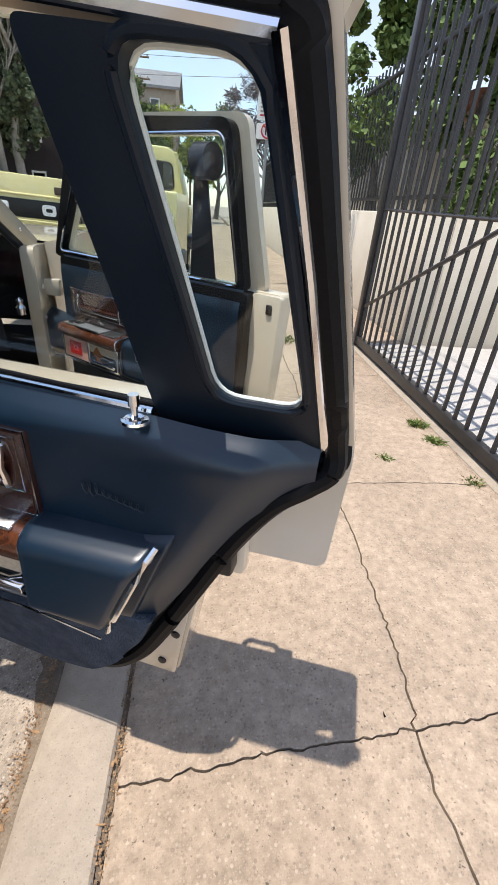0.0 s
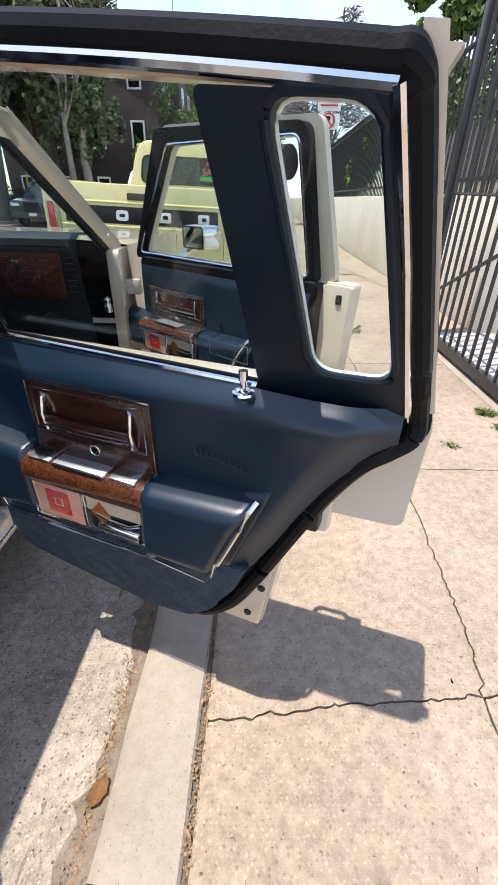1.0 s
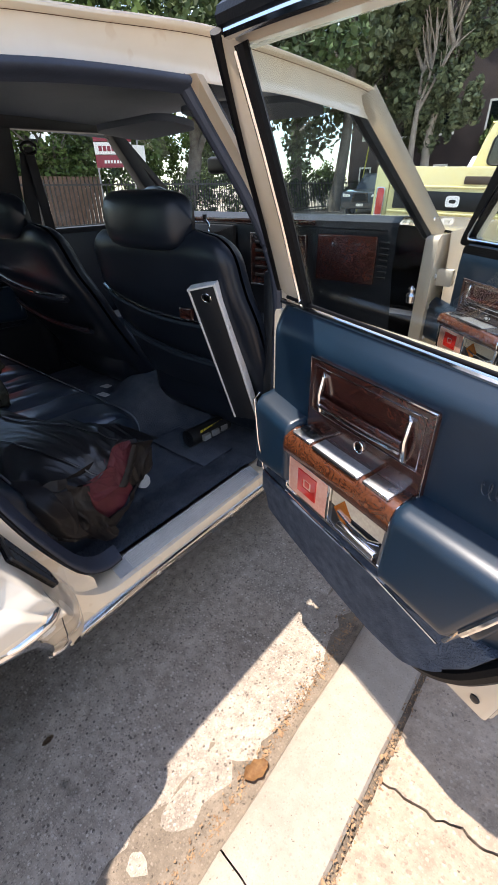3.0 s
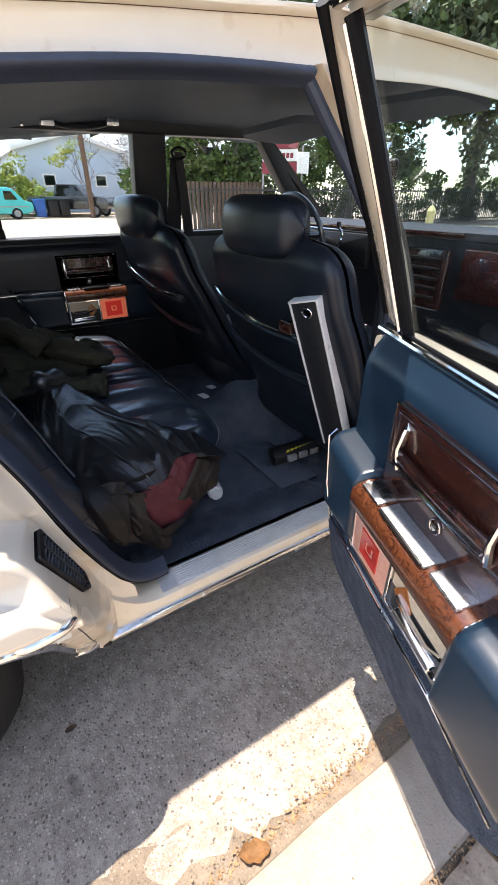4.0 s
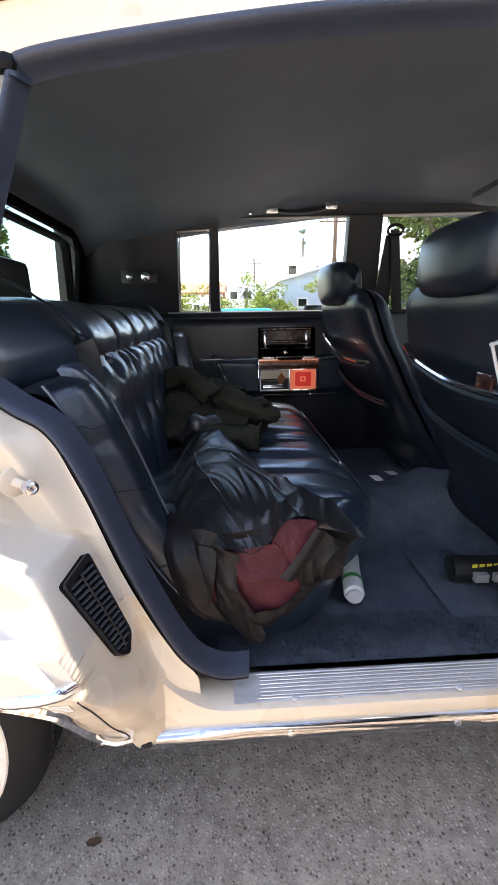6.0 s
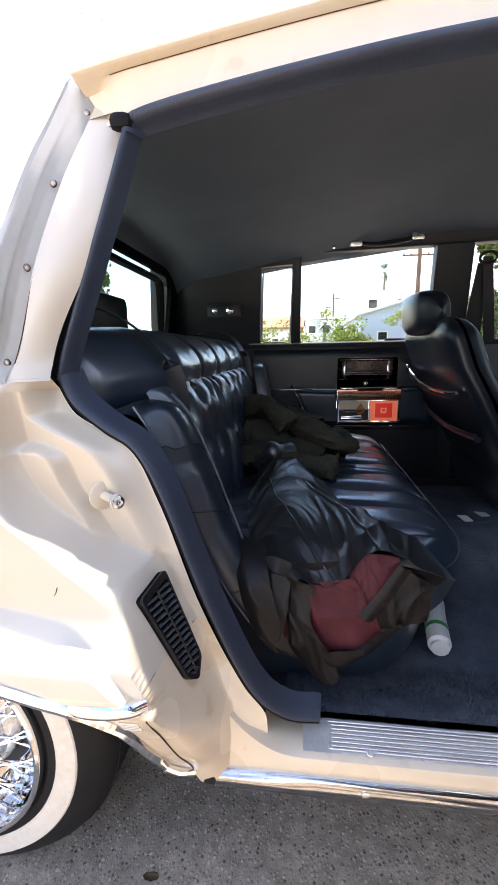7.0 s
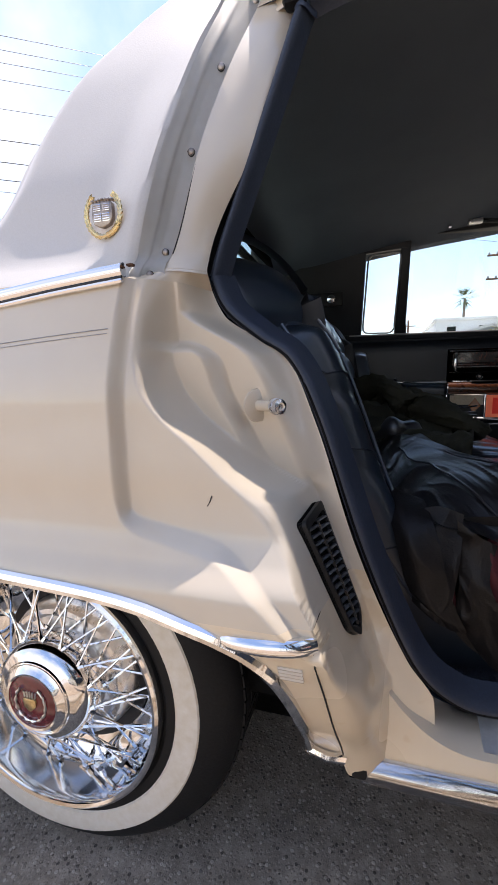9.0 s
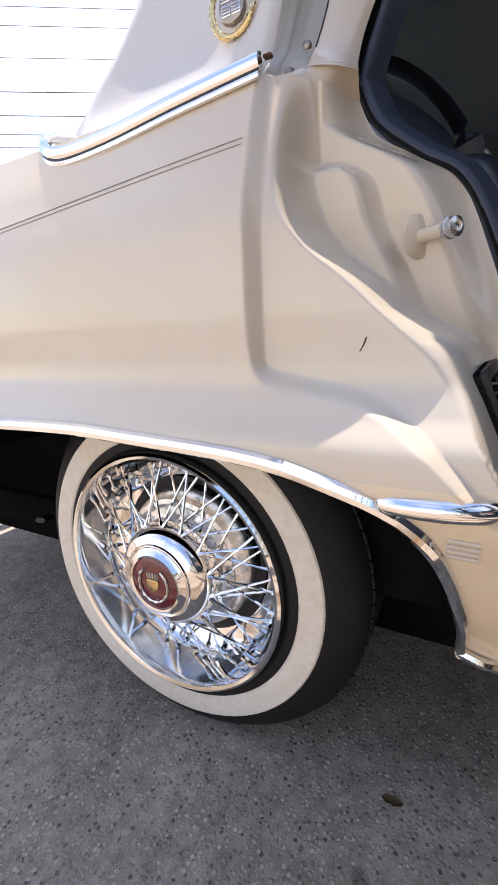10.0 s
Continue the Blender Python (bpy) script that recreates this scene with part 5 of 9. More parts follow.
g = part("door_glass", plate(wi, ffr, -0.02, -0.016), GLASS, fdoor, "clear front door glass", 0)
g.visible_shadow = False
part("jamb_edge", plate(rounded([(1.10, 0.36), (1.16, 0.36), (1.225, 0.60), (1.245, 0.995), (1.12, 0.995), (1.12, 0.6)], 0.015), front_door, -0.075, -0.05, 0.003), PAINT, fdoor, "cream rear edge of the front door")
part("flange_plug", box(1.185, 1.21, -0.052, -0.044, 0.93, 0.965, 0.004, fn=front_door), BLACK, fdoor)
# belt hardware hanging on the front door frame
part("belt_reel", lathe([(-0.03, 0.0001), (-0.03, 0.05), (0.03, 0.05), (0.03, 0.0001)], (0, 0, 0), "x", 20), DARKTRIM, fdoor, "dark seat-belt reel").data.transform(Matrix.Translation(ffr(0.99, 0.04, 1.37)) @ Matrix.Rotation(radians(-40), 4, "Z"))
part("belt_webbing", plate([(0.93, 1.34), (0.985, 1.34), (0.98, 1.02), (0.86, 1.02), (0.90, 1.2)], ffr, 0.03, 0.034), DARKTRIM, fdoor, "dark belt webbing")
mir = part("door_mirror", box(0.17, 0.33, -0.30, -0.18, 1.035, 1.145, 0.02, 3, fn=front_door), CHROME, fdoor, "chrome door mirror")
part("mirror_glass", plate(rect(0.178, 0.322, 1.043, 1.137, 0.015), front_door, -0.182, -0.1785), CHROME, mir)
part("mirror_rim", tube([front_door(u, -0.179, z) for u, z in rect(0.177, 0.323, 1.042, 1.138, 0.015)], 0.004, 6, closed=True), BLACK, mir)
part("mirror_foot", tube([front_door(0.21, -0.24, 1.04), front_door(0.17, -0.15, 1.0)], 0.014, 8), CHROME, mir)


# ---- cabin ----
def bulge(t, w=0.18):
    """0 at both ends, 1 between, rounded like padding."""
    q = min(1, min(t, 1 - t) / w)
    return math.sqrt(max(0, 1 - (1 - q) ** 2))


def loft(profile, x0, x1, nx=60, n=6, push=None):
    """A padded form: profile of (y, z) swept from x0 to x1; push moves points along y, z."""
    pr = spline([(0, y, z) for y, z in profile], n)
    m = len(pr) - 1

    def f(i, j):
        p = pr[round(j * m)]
        x = lerp(x0, x1, i)
        dy, dz = push(x, j, i) if push else (0, 0)
        return Vector((x, p.y + dy, p.z + dz))
    return sheet(f, nx, m)


def near_line(x, pitch, off=0.0):
    d = (x - off) % pitch
    return min(d, pitch - d)


def roll_push(x, j, i):
    d = near_line(x, 0.235, 0.02)
    e = bulge(i, 0.06)
    w = -0.018 * math.exp(-(d / 0.012) ** 2) * math.sin(math.pi * j) + 0.006 * noise.noise(Vector((x * 12, j * 5, 1))) - 0.05 * (1 - e) * (i < 0.5) - 0.13 * max(0, (x - 0.46) / 0.30) ** 2
    return w, 0.6 * w + 0.05 * max(0, (x - 0.46) / 0.30) ** 2


def tuft_push(x, j, i):
    w = 0.0
    for r, jj in enumerate((0.30, 0.55, 0.80)):
        d = near_line(x, 0.13, 0.065 * (r % 2))
        w -= 0.040 * math.exp(-(d / 0.022) ** 2 - ((j - jj) / 0.05) ** 2)
        w -= 0.012 * math.exp(-(d / 0.008) ** 2) * math.exp(-((j - jj) / 0.14) ** 2)
    w += 0.008 * noise.noise(Vector((x * 16, j * 9, 4))) - 0.010 * math.exp(-(near_line(x, 0.065, 0.03) / 0.007) ** 2) * step(0.30, 0.12, j) * step(0.0, 0.06, j)
    w -= 0.03 * math.exp(-(near_line(x, 0.62, 0.20) / 0.012) ** 2)
    return w - 0.05 * (1 - bulge(i, 0.05)), 0


def cushion_push(x, j, i):
    d = near_line(x, 0.15, 0.03)
    w = -0.014 * math.exp(-(d / 0.009) ** 2) * step(0.15, 0.3, j) * step(0.98, 0.8, j)
    w -= 0.022 * math.exp(-(d / 0.03) ** 2 - ((j - 0.42) / 0.05) ** 2) * (1 if (round((x - 0.03) / 0.15) % 2) else 0.2)
    w += 0.007 * noise.noise(Vector((x * 14, j * 8, 7)))
    w -= 0.012 * math.exp(-((x + 0.02) / 0.012) ** 2)
    e = 1 - bulge(i, 0.05)
    q = max(0, min(1, (x - 0.36) / 0.26))
    return w * 0.4 * step(0.5, 0.8, j) - 0.20 * (1 - math.sqrt(1 - q * q)) * step(0.35, 0.62, j), w - 0.035 * e * step(0.1, 0.25, j)


seat_bm = loft([(0.30, 0.36), (0.30, 0.55), (0.42, 0.60), (0.60, 0.625), (0.80, 0.63), (0.95, 0.62), (1.02, 0.59), (1.045, 0.545), (1.03, 0.49), (0.99, 0.45), (0.96, 0.36)], -0.70, 0.62, 120, 8, cushion_push)
seat_bm.faces.new([v for v in seat_bm.verts if v.co.x > 0.6199])
seat = part("rear_seat", seat_bm, LEATHER, car, "navy tufted leather rear bench seat", 70)
part("seat_back", loft([(0.30, 0.955), (0.36, 0.962), (0.405, 0.945), (0.432, 0.90), (0.448, 0.83), (0.462, 0.75), (0.472, 0.67), (0.475, 0.60), (0.47, 0.55)], -0.68, 0.60, 120, 8, tuft_push), LEATHER, seat, "tufted leather back cushions", 70)
roll_bm = loft([(0.15, 1.00), (0.19, 1.055), (0.25, 1.078), (0.32, 1.070), (0.37, 1.035), (0.395, 0.985), (0.38, 0.935), (0.33, 0.905)], -0.70, 0.764, 120, 8, roll_push)
part("seat_roll", roll_bm, LEATHER, seat, "pleated leather shoulder roll", 70)
part("cushion_piping", tube([(x, 1.044 - 0.20 * (1 - math.sqrt(1 - max(0, min(1, (x - 0.36) / 0.26)) ** 2)), 0.575 - 0.03 * (1 - bulge(max(0, min(1, (x + 0.70) / 1.32)), 0.05))) for x in np.linspace(-0.69, 0.616, 80)], 0.003, 6), LEATHER, seat)


BO = spline([(0.715, 0.375, 0.93), (0.72, 0.405, 0.885), (0.722, 0.435, 0.81), (0.722, 0.463, 0.73), (0.72, 0.525, 0.60), (0.715, 0.585, 0.505)], 8)
BI = spline([(0.64, 0.42, 0.945), (0.63, 0.455, 0.895), (0.63, 0.495, 0.80), (0.635, 0.532, 0.70), (0.655, 0.575, 0.60), (0.665, 0.612, 0.515)], 8)


def bolster(i, j):
    k = round(i * (len(BO) - 1))
    p = BO[k].lerp(BI[k], min(1, j * 1.25))
    back = Vector((-0.05, -0.06, 0)) * max(0, (j - 0.8) / 0.2)
    dip = sum(math.exp(-((i - c) / 0.025) ** 2) for c in (0.36, 0.64))
    back += Vector((-0.025, -0.055, -0.012)) * (1 - min(1, i / 0.13)) ** 2
    return p + back + Vector((0.012, 0.016, 0.008)) * math.sin(math.pi * min(1, j * 1.25)) * (1.2 - 0.28 * dip)


part("side_bolster", sheet(bolster, len(BO) - 1, 16), LEATHER, seat, "smooth leather side bolster with piped edges", 80, thick=0.004)
for line in (BO, BI):
    part("bolster_piping", tube([p + Vector((0.004, 0.005, 0.002)) for p in line], 0.003, 8), LEATHER, seat)
for c in (0.30, 0.58, 0.84):
    part("bolster_seam", tube([bolster(c + 0.05 * (j - 0.4), j) + Vector((0.0015, 0.002, 0.0005)) for j in np.linspace(0.02, 0.78, 10)], 0.0014, 6), SEATDULL, seat)
part("seat_belt", tube(spline([(0.66, 0.10, 1.10), (0.60, 0.28, 1.105), (0.56, 0.39, 1.01), (0.54, 0.41, 0.88), (0.55, 0.42, 0.66)], 6), 0.022, 8, flat=0.12), DARKTRIM, seat, "dark webbing seat belt")
part("seat_belt", tube(spline([(-0.62, 0.10, 1.10), (-0.60, 0.30, 1.11), (-0.57, 0.40, 1.0), (-0.55, 0.42, 0.80)], 6), 0.022, 8, flat=0.12), DARKTRIM, seat)
part("seat_belt", plate(rounded([(-0.70, 0.98), (-0.56, 0.96), (-0.50, 0.72), (-0.62, 0.70)], 0.03), lambda u, v, z: Vector((u, 0.47 + v - 0.2 * (z - 0.8), z)), 0, 0.05, 0.02), LEATHER, seat)

part("parcel_shelf", box(-0.72, 0.72, -0.10, 0.24, 1.02, 1.06, 0.01), DARKTRIM, car, "dark parcel shelf")
part("brake_lamp_box", box(0.02, 0.46, -0.02, 0.10, 1.06, 1.20, 0.02), BLACK, car, "black high brake lamp box")
g = part("rear_window", plate([(-0.66, 1.04), (0.66, 1.04), (0.60, 1.41), (-0.60, 1.41)], lambda u, v, z: Vector((u, -0.03 + 0.19 * (z - 1.0) + v, z)), 0, 0.004), TINT, car, "rear window glass", 0)
g.visible_shadow = False
part("rear_window_surround", ring(rounded([(-0.79, 0.96), (0.79, 0.96), (0.70, 1.345), (0.60, 1.385), (-0.60, 1.385), (-0.70, 1.345)], 0.03), rounded([(-0.63, 1.085), (0.63, 1.085), (0.60, 1.31), (0.56, 1.358), (-0.56, 1.358), (-0.60, 1.31)], 0.03), lambda u, v, z: Vector((u, -0.02 + 0.19 * (z - 1.0) + v, z)), 0.0, 0.02), MATT, car, "dark rear window surround", 30)
part("heater_wire", tube([(0.50, -0.02, 1.33), (0.0, -0.005, 1.345), (-0.55, 0.01, 1.335)], 0.002, 5), DARKTRIM, car)


def head_point(i, j):
    y = lerp(0.03, 2.02, i)
    s = lerp(-1, 1, j)
    return Vector((s * 0.72, y, roof_z(y, s) - 0.022 - 0.04 * abs(s) ** 6))


part("headliner", sheet(head_point, 40, 30), HEAD, car, "dark grey cloth headliner", 60)
# inner wall of the near rear pillar, behind the opening trim
part("pillar_lining", sheet(lambda i, j: Vector((lerp(0.765, 0.70, j), lerp(max(-0.10, rear_y(lerp(0.95, 1.42, j)) + 0.045), 0.30 + 0.08 * j, i), lerp(0.95, 1.42, j))), 8, 10), DARKTRIM, car)
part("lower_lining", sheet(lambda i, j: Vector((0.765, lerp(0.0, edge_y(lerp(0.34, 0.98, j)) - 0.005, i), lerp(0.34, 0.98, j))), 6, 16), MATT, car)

# far side of the cabin
part("seat_bulkhead", sheet(lambda i, j: Vector((lerp(-0.78, 0.765, i), 0.12, lerp(0.34, 1.06, j))), 4, 6), DARKTRIM, car)
part("far_lining", sheet(lambda i, j: Vector((-0.79, lerp(-0.1, 2.5, i), lerp(0.2, 0.9, j))), 4, 4), DARKTRIM, car)
fx = lambda z: -0.79 + 0.30 * max(0, z - 1.03)
fw = lambda u, v, z: Vector((fx(z) + v, u, z))
far_rear = part("far_rear_door", plate([(0.30, 0.36), (1.36, 0.36), (1.36, 1.045), (0.30, 1.045)], lambda u, v, z: Vector((-0.80 + v, u, z)), -0.06, 0.024, 0.01), DARKTRIM, car, "closed far rear door with dark trim")
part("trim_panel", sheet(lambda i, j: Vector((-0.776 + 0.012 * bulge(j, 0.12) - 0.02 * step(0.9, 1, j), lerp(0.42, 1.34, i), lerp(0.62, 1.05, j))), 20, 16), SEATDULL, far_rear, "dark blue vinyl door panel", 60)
door_trim(far_door, far_rear)
part("armrest_line", tube([far_door(u, 0.082, 0.797) for u in (1.03, 1.2, 1.40)], 0.0045, 6), CHROME, far_rear, "thin chrome armrest line")
part("armrest_line", tube([far_door(u, 0.080, 0.797) for u in (0.58, 0.66, 0.725)], 0.0045, 6), CHROME, far_rear)
part("armrest_line", tube([far_door(u, 0.070, 0.612) for u in (0.60, 0.9, 1.15)], 0.003, 6), CHROME, far_rear)
LAMP = glow("lit_red_lamp", (0.75, 0.04, 0.03), 0.06)
LAMP2 = glow("lit_orange_lamp", (0.9, 0.22, 0.12), 0.07)
lp = part("lit_lamp", plate(rect(0.736, 0.868, 0.640, 0.738, 0.004), far_door, 0.0825, 0.0845), LAMP2, far_rear, "lit orange-red courtesy lamp")
part("lit_lamp_centre", ring(rect(0.762, 0.842, 0.656, 0.726), rect(0.788, 0.816, 0.678, 0.704), far_door, 0.086, 0.089), LAMP, far_rear)
part("lit_lamp_centre", plate(rect(0.795, 0.808, 0.685, 0.698), far_door, 0.086, 0.088), LAMP, far_rear)
# strips above the far belt
far_frame = part("far_window_frame", plate(rect(-0.10, 2.5, 1.035, 1.062), fw, -0.05, 0.02, 0.004), DARKTRIM, car, "dark trim round the far side windows")
for y0, y1, y2, y3 in ((-0.12, 0.455, 0.478, -0.05), (0.605, 0.655, 0.66, 0.622), (1.262, 1.43, 1.40, 1.245)):
    part("pillar_trim", plate([(y0, 1.05), (y1, 1.05), (y2, 1.50), (y3, 1.50)], fw, -0.04, 0.015, 0.008), DARKTRIM, far_frame)
part("pillar_trim", plate([(0.44, 1.05), (0.61, 1.05), (0.63, 1.06), (0.45, 1.06)], fw, -0.03, 0.018), DARKTRIM, far_frame)
part("pillar_trim", plate([(0.44, 1.40), (0.64, 1.412), (0.64, 1.50), (0.44, 1.50)], fw, -0.03, 0.016), DARKTRIM, far_frame)
part("rail_trim", plate([(0.6, 1.448), (1.98, 1.475), (1.98, 1.53), (0.6, 1.53)], fw, -0.04, 0.02, 0.006), DARKTRIM, far_frame)
part("pillar_trim", plate([(1.90, 1.48), (1.965, 1.50), (2.42, 1.05), (2.33, 1.05)], fw, -0.04, 0.02, 0.008), DARKTRIM, far_frame)
part("window_rim", tube([fw(u, 0.017, z) for u, z in rounded([(0.462, 1.068), (0.603, 1.066), (0.622, 1.402), (0.483, 1.392)], 0.03, 4)], 0.004, 6, closed=True), GREY, far_frame)
for poly in ([(0.45, 1.05), (0.62, 1.05), (0.64, 1.42), (0.46, 1.42)], [(0.65, 1.05), (1.27, 1.05), (1.25, 1.47), (0.65, 1.47)], [(1.41, 1.05), (2.36, 1.05), (1.94, 1.5), (1.40, 1.5)]):
    g = part("side_glass", plate(poly, fw, -0.03, -0.026), GLASS, far_frame, "", 0)
    g.visible_shadow = False
part("belt_chrome", tube([fw(y, 0.022, 1.058) for y in (0.40, 0.9, 1.4)], 0.004, 6), GREY, far_frame)
part("lock_knob", tube([fw(0.655, 0.02, 1.06), fw(0.655, 0.02, 1.10)], 0.004, 6), CHROME, far_frame)
gh = part("grab_handle", tube(spline([(-0.62, 0.905, 1.485), (-0.605, 0.94, 1.468), (-0.59, 1.02, 1.462), (-0.605, 1.11, 1.478), (-0.62, 1.145, 1.495)], 6), 0.009, 8), DARKTRIM, car, "dark grab handle with chrome ends")
for y, z in ((0.895, 1.478), (1.153, 1.492)):
    part("handle_end", box(-0.635, -0.600, y - 0.026, y + 0.026, z - 0.013, z + 0.013, 0.004), ALU, gh)
part("coat_hook", tube([(-0.62, 0.80, 1.50), (-0.60, 0.80, 1.458)], 0.006, 8), CHROME, car)
rp = part("reading_lamp", box(-0.66, -0.645, 0.215, 0.375, 1.185, 1.245, 0.004), BLACK, car, "black reading-lamp panel")
for y, r in ((0.255, 0.016), (0.325, 0.021)):
    part("lamp_ring", lathe([(0, r), (0.008, r * 0.9), (0.012, r * 0.5), (0.014, 0.0001)], (-0.645, y, 1.215), "x", 16), CHROME, rp)
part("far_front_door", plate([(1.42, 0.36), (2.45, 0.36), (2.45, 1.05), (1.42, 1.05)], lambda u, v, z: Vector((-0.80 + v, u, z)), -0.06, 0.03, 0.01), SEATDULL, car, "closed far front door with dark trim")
fbelt = part("belt_pillar", plate([(1.41, 1.05), (1.49, 1.05), (1.47, 1.38), (1.42, 1.38)], lambda u, v, z: fw(u, v, z), 0.03, 0.034), DARKTRIM, car, "dark seat belt on the far pillar")
part("belt_webbing", plate([(1.50, 1.06), (1.555, 1.04), (1.47, 1.40), (1.43, 1.40)], lambda u, v, z: fw(u, v, z), 0.05, 0.054), DARKTRIM, fbelt)
part("belt_loop", tube([fw(1.45 + 0.035 * math.sin(a), 0.06, 1.395 + 0.022 * math.cos(a)) for a in np.linspace(0, 2 * math.pi, 16)[:-1]], 0.007, 8, closed=True), BLACK, fbelt)
fmir = part("far_mirror", box(-1.12, -0.95, 2.14, 2.24, 1.06, 1.16, 0.02, 3), CHROME, car, "chrome far door mirror")
part("mirror_foot", tube([(-0.97, 2.2, 1.08), (-0.88, 2.25, 1.03)], 0.014, 8), CHROME, fmir)

# floor
def floor_point(i, j):
    x, y = lerp(-0.78, 0.76, i), lerp(0.5, 2.4, j)
    z = 0.325 + 0.10 * math.exp(-(x / 0.16) ** 4) + 0.05 * step(1.30, 1.42, y) * step(0.5, 0.35, abs(x)) + 0.006 * noise.noise(Vector((x * 8, y * 8, 0))) + 0.18 * step(2.15, 2.4, y)
    return Vector((x, y, z))


part("carpet", sheet(floor_point, 60, 60), CARPET, car, "navy pile carpet", 60)
part("sill_carpet", sheet(lambda i, j: Vector((lerp(0.748, 0.56, i), lerp(0.64, 1.32, j), 0.368 - 0.036 * step(0.12, 1, i) + 0.006 * noise.noise(Vector((i * 9, j * 30, 0))))), 20, 60), CARPET, car, "", 60)
random.seed(5)
bm = bmesh.new()
for k in range(14000):
    x, y = random.uniform(0.56, 0.745), random.uniform(0.66, 1.30)
    z = 0.368 - 0.036 * step(0.12, 1, (0.748 - x) / 0.188) - 0.003
    a, h = random.uniform(0, 6.28), random.uniform(0.006, 0.013)
    c = Vector((x, y, z))
    t = Vector((random.gauss(0, 0.006), random.gauss(0, 0.006), h))
    s = Vector((math.cos(a), math.sin(a), 0)) * 0.0016
    bm.faces.new([bm.verts.new(c - s), bm.verts.new(c + s), bm.verts.new(c + t)])
tagged(part("carpet_nap", bm, CARPET, car, smooth=0), kind="stuff")
part("floor_mat", box(0.30, 0.60, 1.20, 1.36, 0.335, 0.342, 0.003), CARPET, car)


# front seats
def front_seat(cx, label):
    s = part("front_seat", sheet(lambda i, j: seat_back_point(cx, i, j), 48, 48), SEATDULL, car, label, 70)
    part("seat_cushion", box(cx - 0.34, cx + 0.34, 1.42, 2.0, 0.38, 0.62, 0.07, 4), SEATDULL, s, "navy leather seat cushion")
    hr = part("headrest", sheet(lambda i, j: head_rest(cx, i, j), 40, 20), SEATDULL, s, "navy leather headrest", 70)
    for k, z in ((0, 0.90), (1, 0.75)):
        part("map_pocket", tube(spline([pocket(cx, -0.27, z + 0.045), pocket(cx, -0.20, z + 0.005), pocket(cx, 0.0, z - 0.03), pocket(cx, 0.20, z - 0.035), pocket(cx, 0.27, z - 0.03)], 6), 0.006 if k else 0.008, 8), CHROME if k == 0 else SEATDULL, s, "bright pocket edging" if k == 0 else "")
        part("map_pocket", tube(spline([pocket(cx, -0.27, z + 0.03), pocket(cx, -0.20, z - 0.01), pocket(cx, 0.0, z - 0.045), pocket(cx, 0.20, z - 0.05), pocket(cx, 0.27, z - 0.045)], 6), 0.012, 8), SEATDULL, s)
    return s


def back_y(z):
    return float(np.interp(z, [0.40, 0.55, 0.75, 0.95, 1.06, 1.13], [1.47, 1.41, 1.315, 1.235, 1.21, 1.20]))


def pocket(cx, dx, z):
    return Vector((cx + dx, back_y(z) - 0.012 - 0.02 * (1 - (dx / 0.3) ** 2), z))


def seat_back_point(cx, i, j):
    """A closed padded back: i goes round it, j from its foot to its top."""
    a = 2 * math.pi * i
    c, s = math.cos(a), math.sin(a)
    k = (abs(c) ** 3.6 + abs(s) ** 3.6) ** (-1 / 3.6)
    z = lerp(0.40, 1.13, j)
    q = max(0, (j - 0.86) / 0.14)
    r = math.sqrt(max(0, 1 - q ** 2.4))
    w = (0.355 - 0.03 * step(0.6, 0.9, j)) * (0.55 + 0.45 * r)
    return Vector((cx + w * c * k, back_y(z) + 0.07 + 0.07 * s * k * (0.08 + 0.92 * r) + 0.012 * math.cos(3 * c) * (s < 0) * step(0.1, 0.3, j), z))


def head_rest(cx, i, j):
    a = 2 * math.pi * i
    q = lerp(-1, 1, j)
    r = (1 - abs(q) ** 5) ** 0.5
    c, s = math.cos(a), math.sin(a)
    k = (abs(c) ** 3.2 + abs(s) ** 3.2) ** (-1 / 3.2)
    return Vector((cx - 0.005 + q * 0.188, 1.225 + 0.062 * c * k * (0.75 + 0.25 * r) * (0.03 + 0.97 * r) + 0.02 * q * q, 1.152 + 0.080 * s * k * (0.05 + 0.95 * r)))


ps = front_seat(0.40, "navy leather front passenger seat with bright pocket edges")
ds = front_seat(-0.39, "navy leather driver seat with bright pocket edges")
for o in [ds] + list(ds.children):
    for v in o.data.vertices:
        v.co.y -= 0.03 + 0.11 * (v.co.z - 0.4) - 0.02
part("warm_tag", box(0.535, 0.590, 1.208, 1.222, 0.880, 0.915, 0.004), BURLDARK, ps, "dark brown tag")


def belt_panel(u, v, z):
    """A slanting panel beside the seat: u across, z from its foot to its top."""
    a, b = Vector((0.672, 1.375, 0.50)), Vector((0.648, 1.208, 0.998))
    return a.lerp(b, z) + Vector((0.94, 0.33, 0)).normalized() * u + Vector((0.32, -0.92, -0.25)).normalized() * v


bpn = part("belt_panel", plate([(-0.045, 0), (0.045, 0), (0.045, 1.0), (-0.045, 0.955)], belt_panel, -0.02, 0.012, 0.004), DARKTRIM, ps, "dark seat-belt panel with chrome edges")
# Chrome edges in pale SCUFF: the reflected sky is in the colour.
for u0, u1 in ((-0.050, -0.044), (0.038, 0.046)):
    part("panel_edge", plate([(u0, 0), (u1, 0), (u1, 0.96 + (u1 + 0.05) * 0.45), (u0, 0.96 + (u0 + 0.05) * 0.45)], belt_panel, -0.02, 0.015, 0.002), SCUFF, bpn)
part("panel_edge", plate([(-0.052, 0.955), (0.046, 1.0), (0.046, 1.011), (-0.052, 0.966)], belt_panel, -0.02, 0.015, 0.002), SCUFF, bpn)
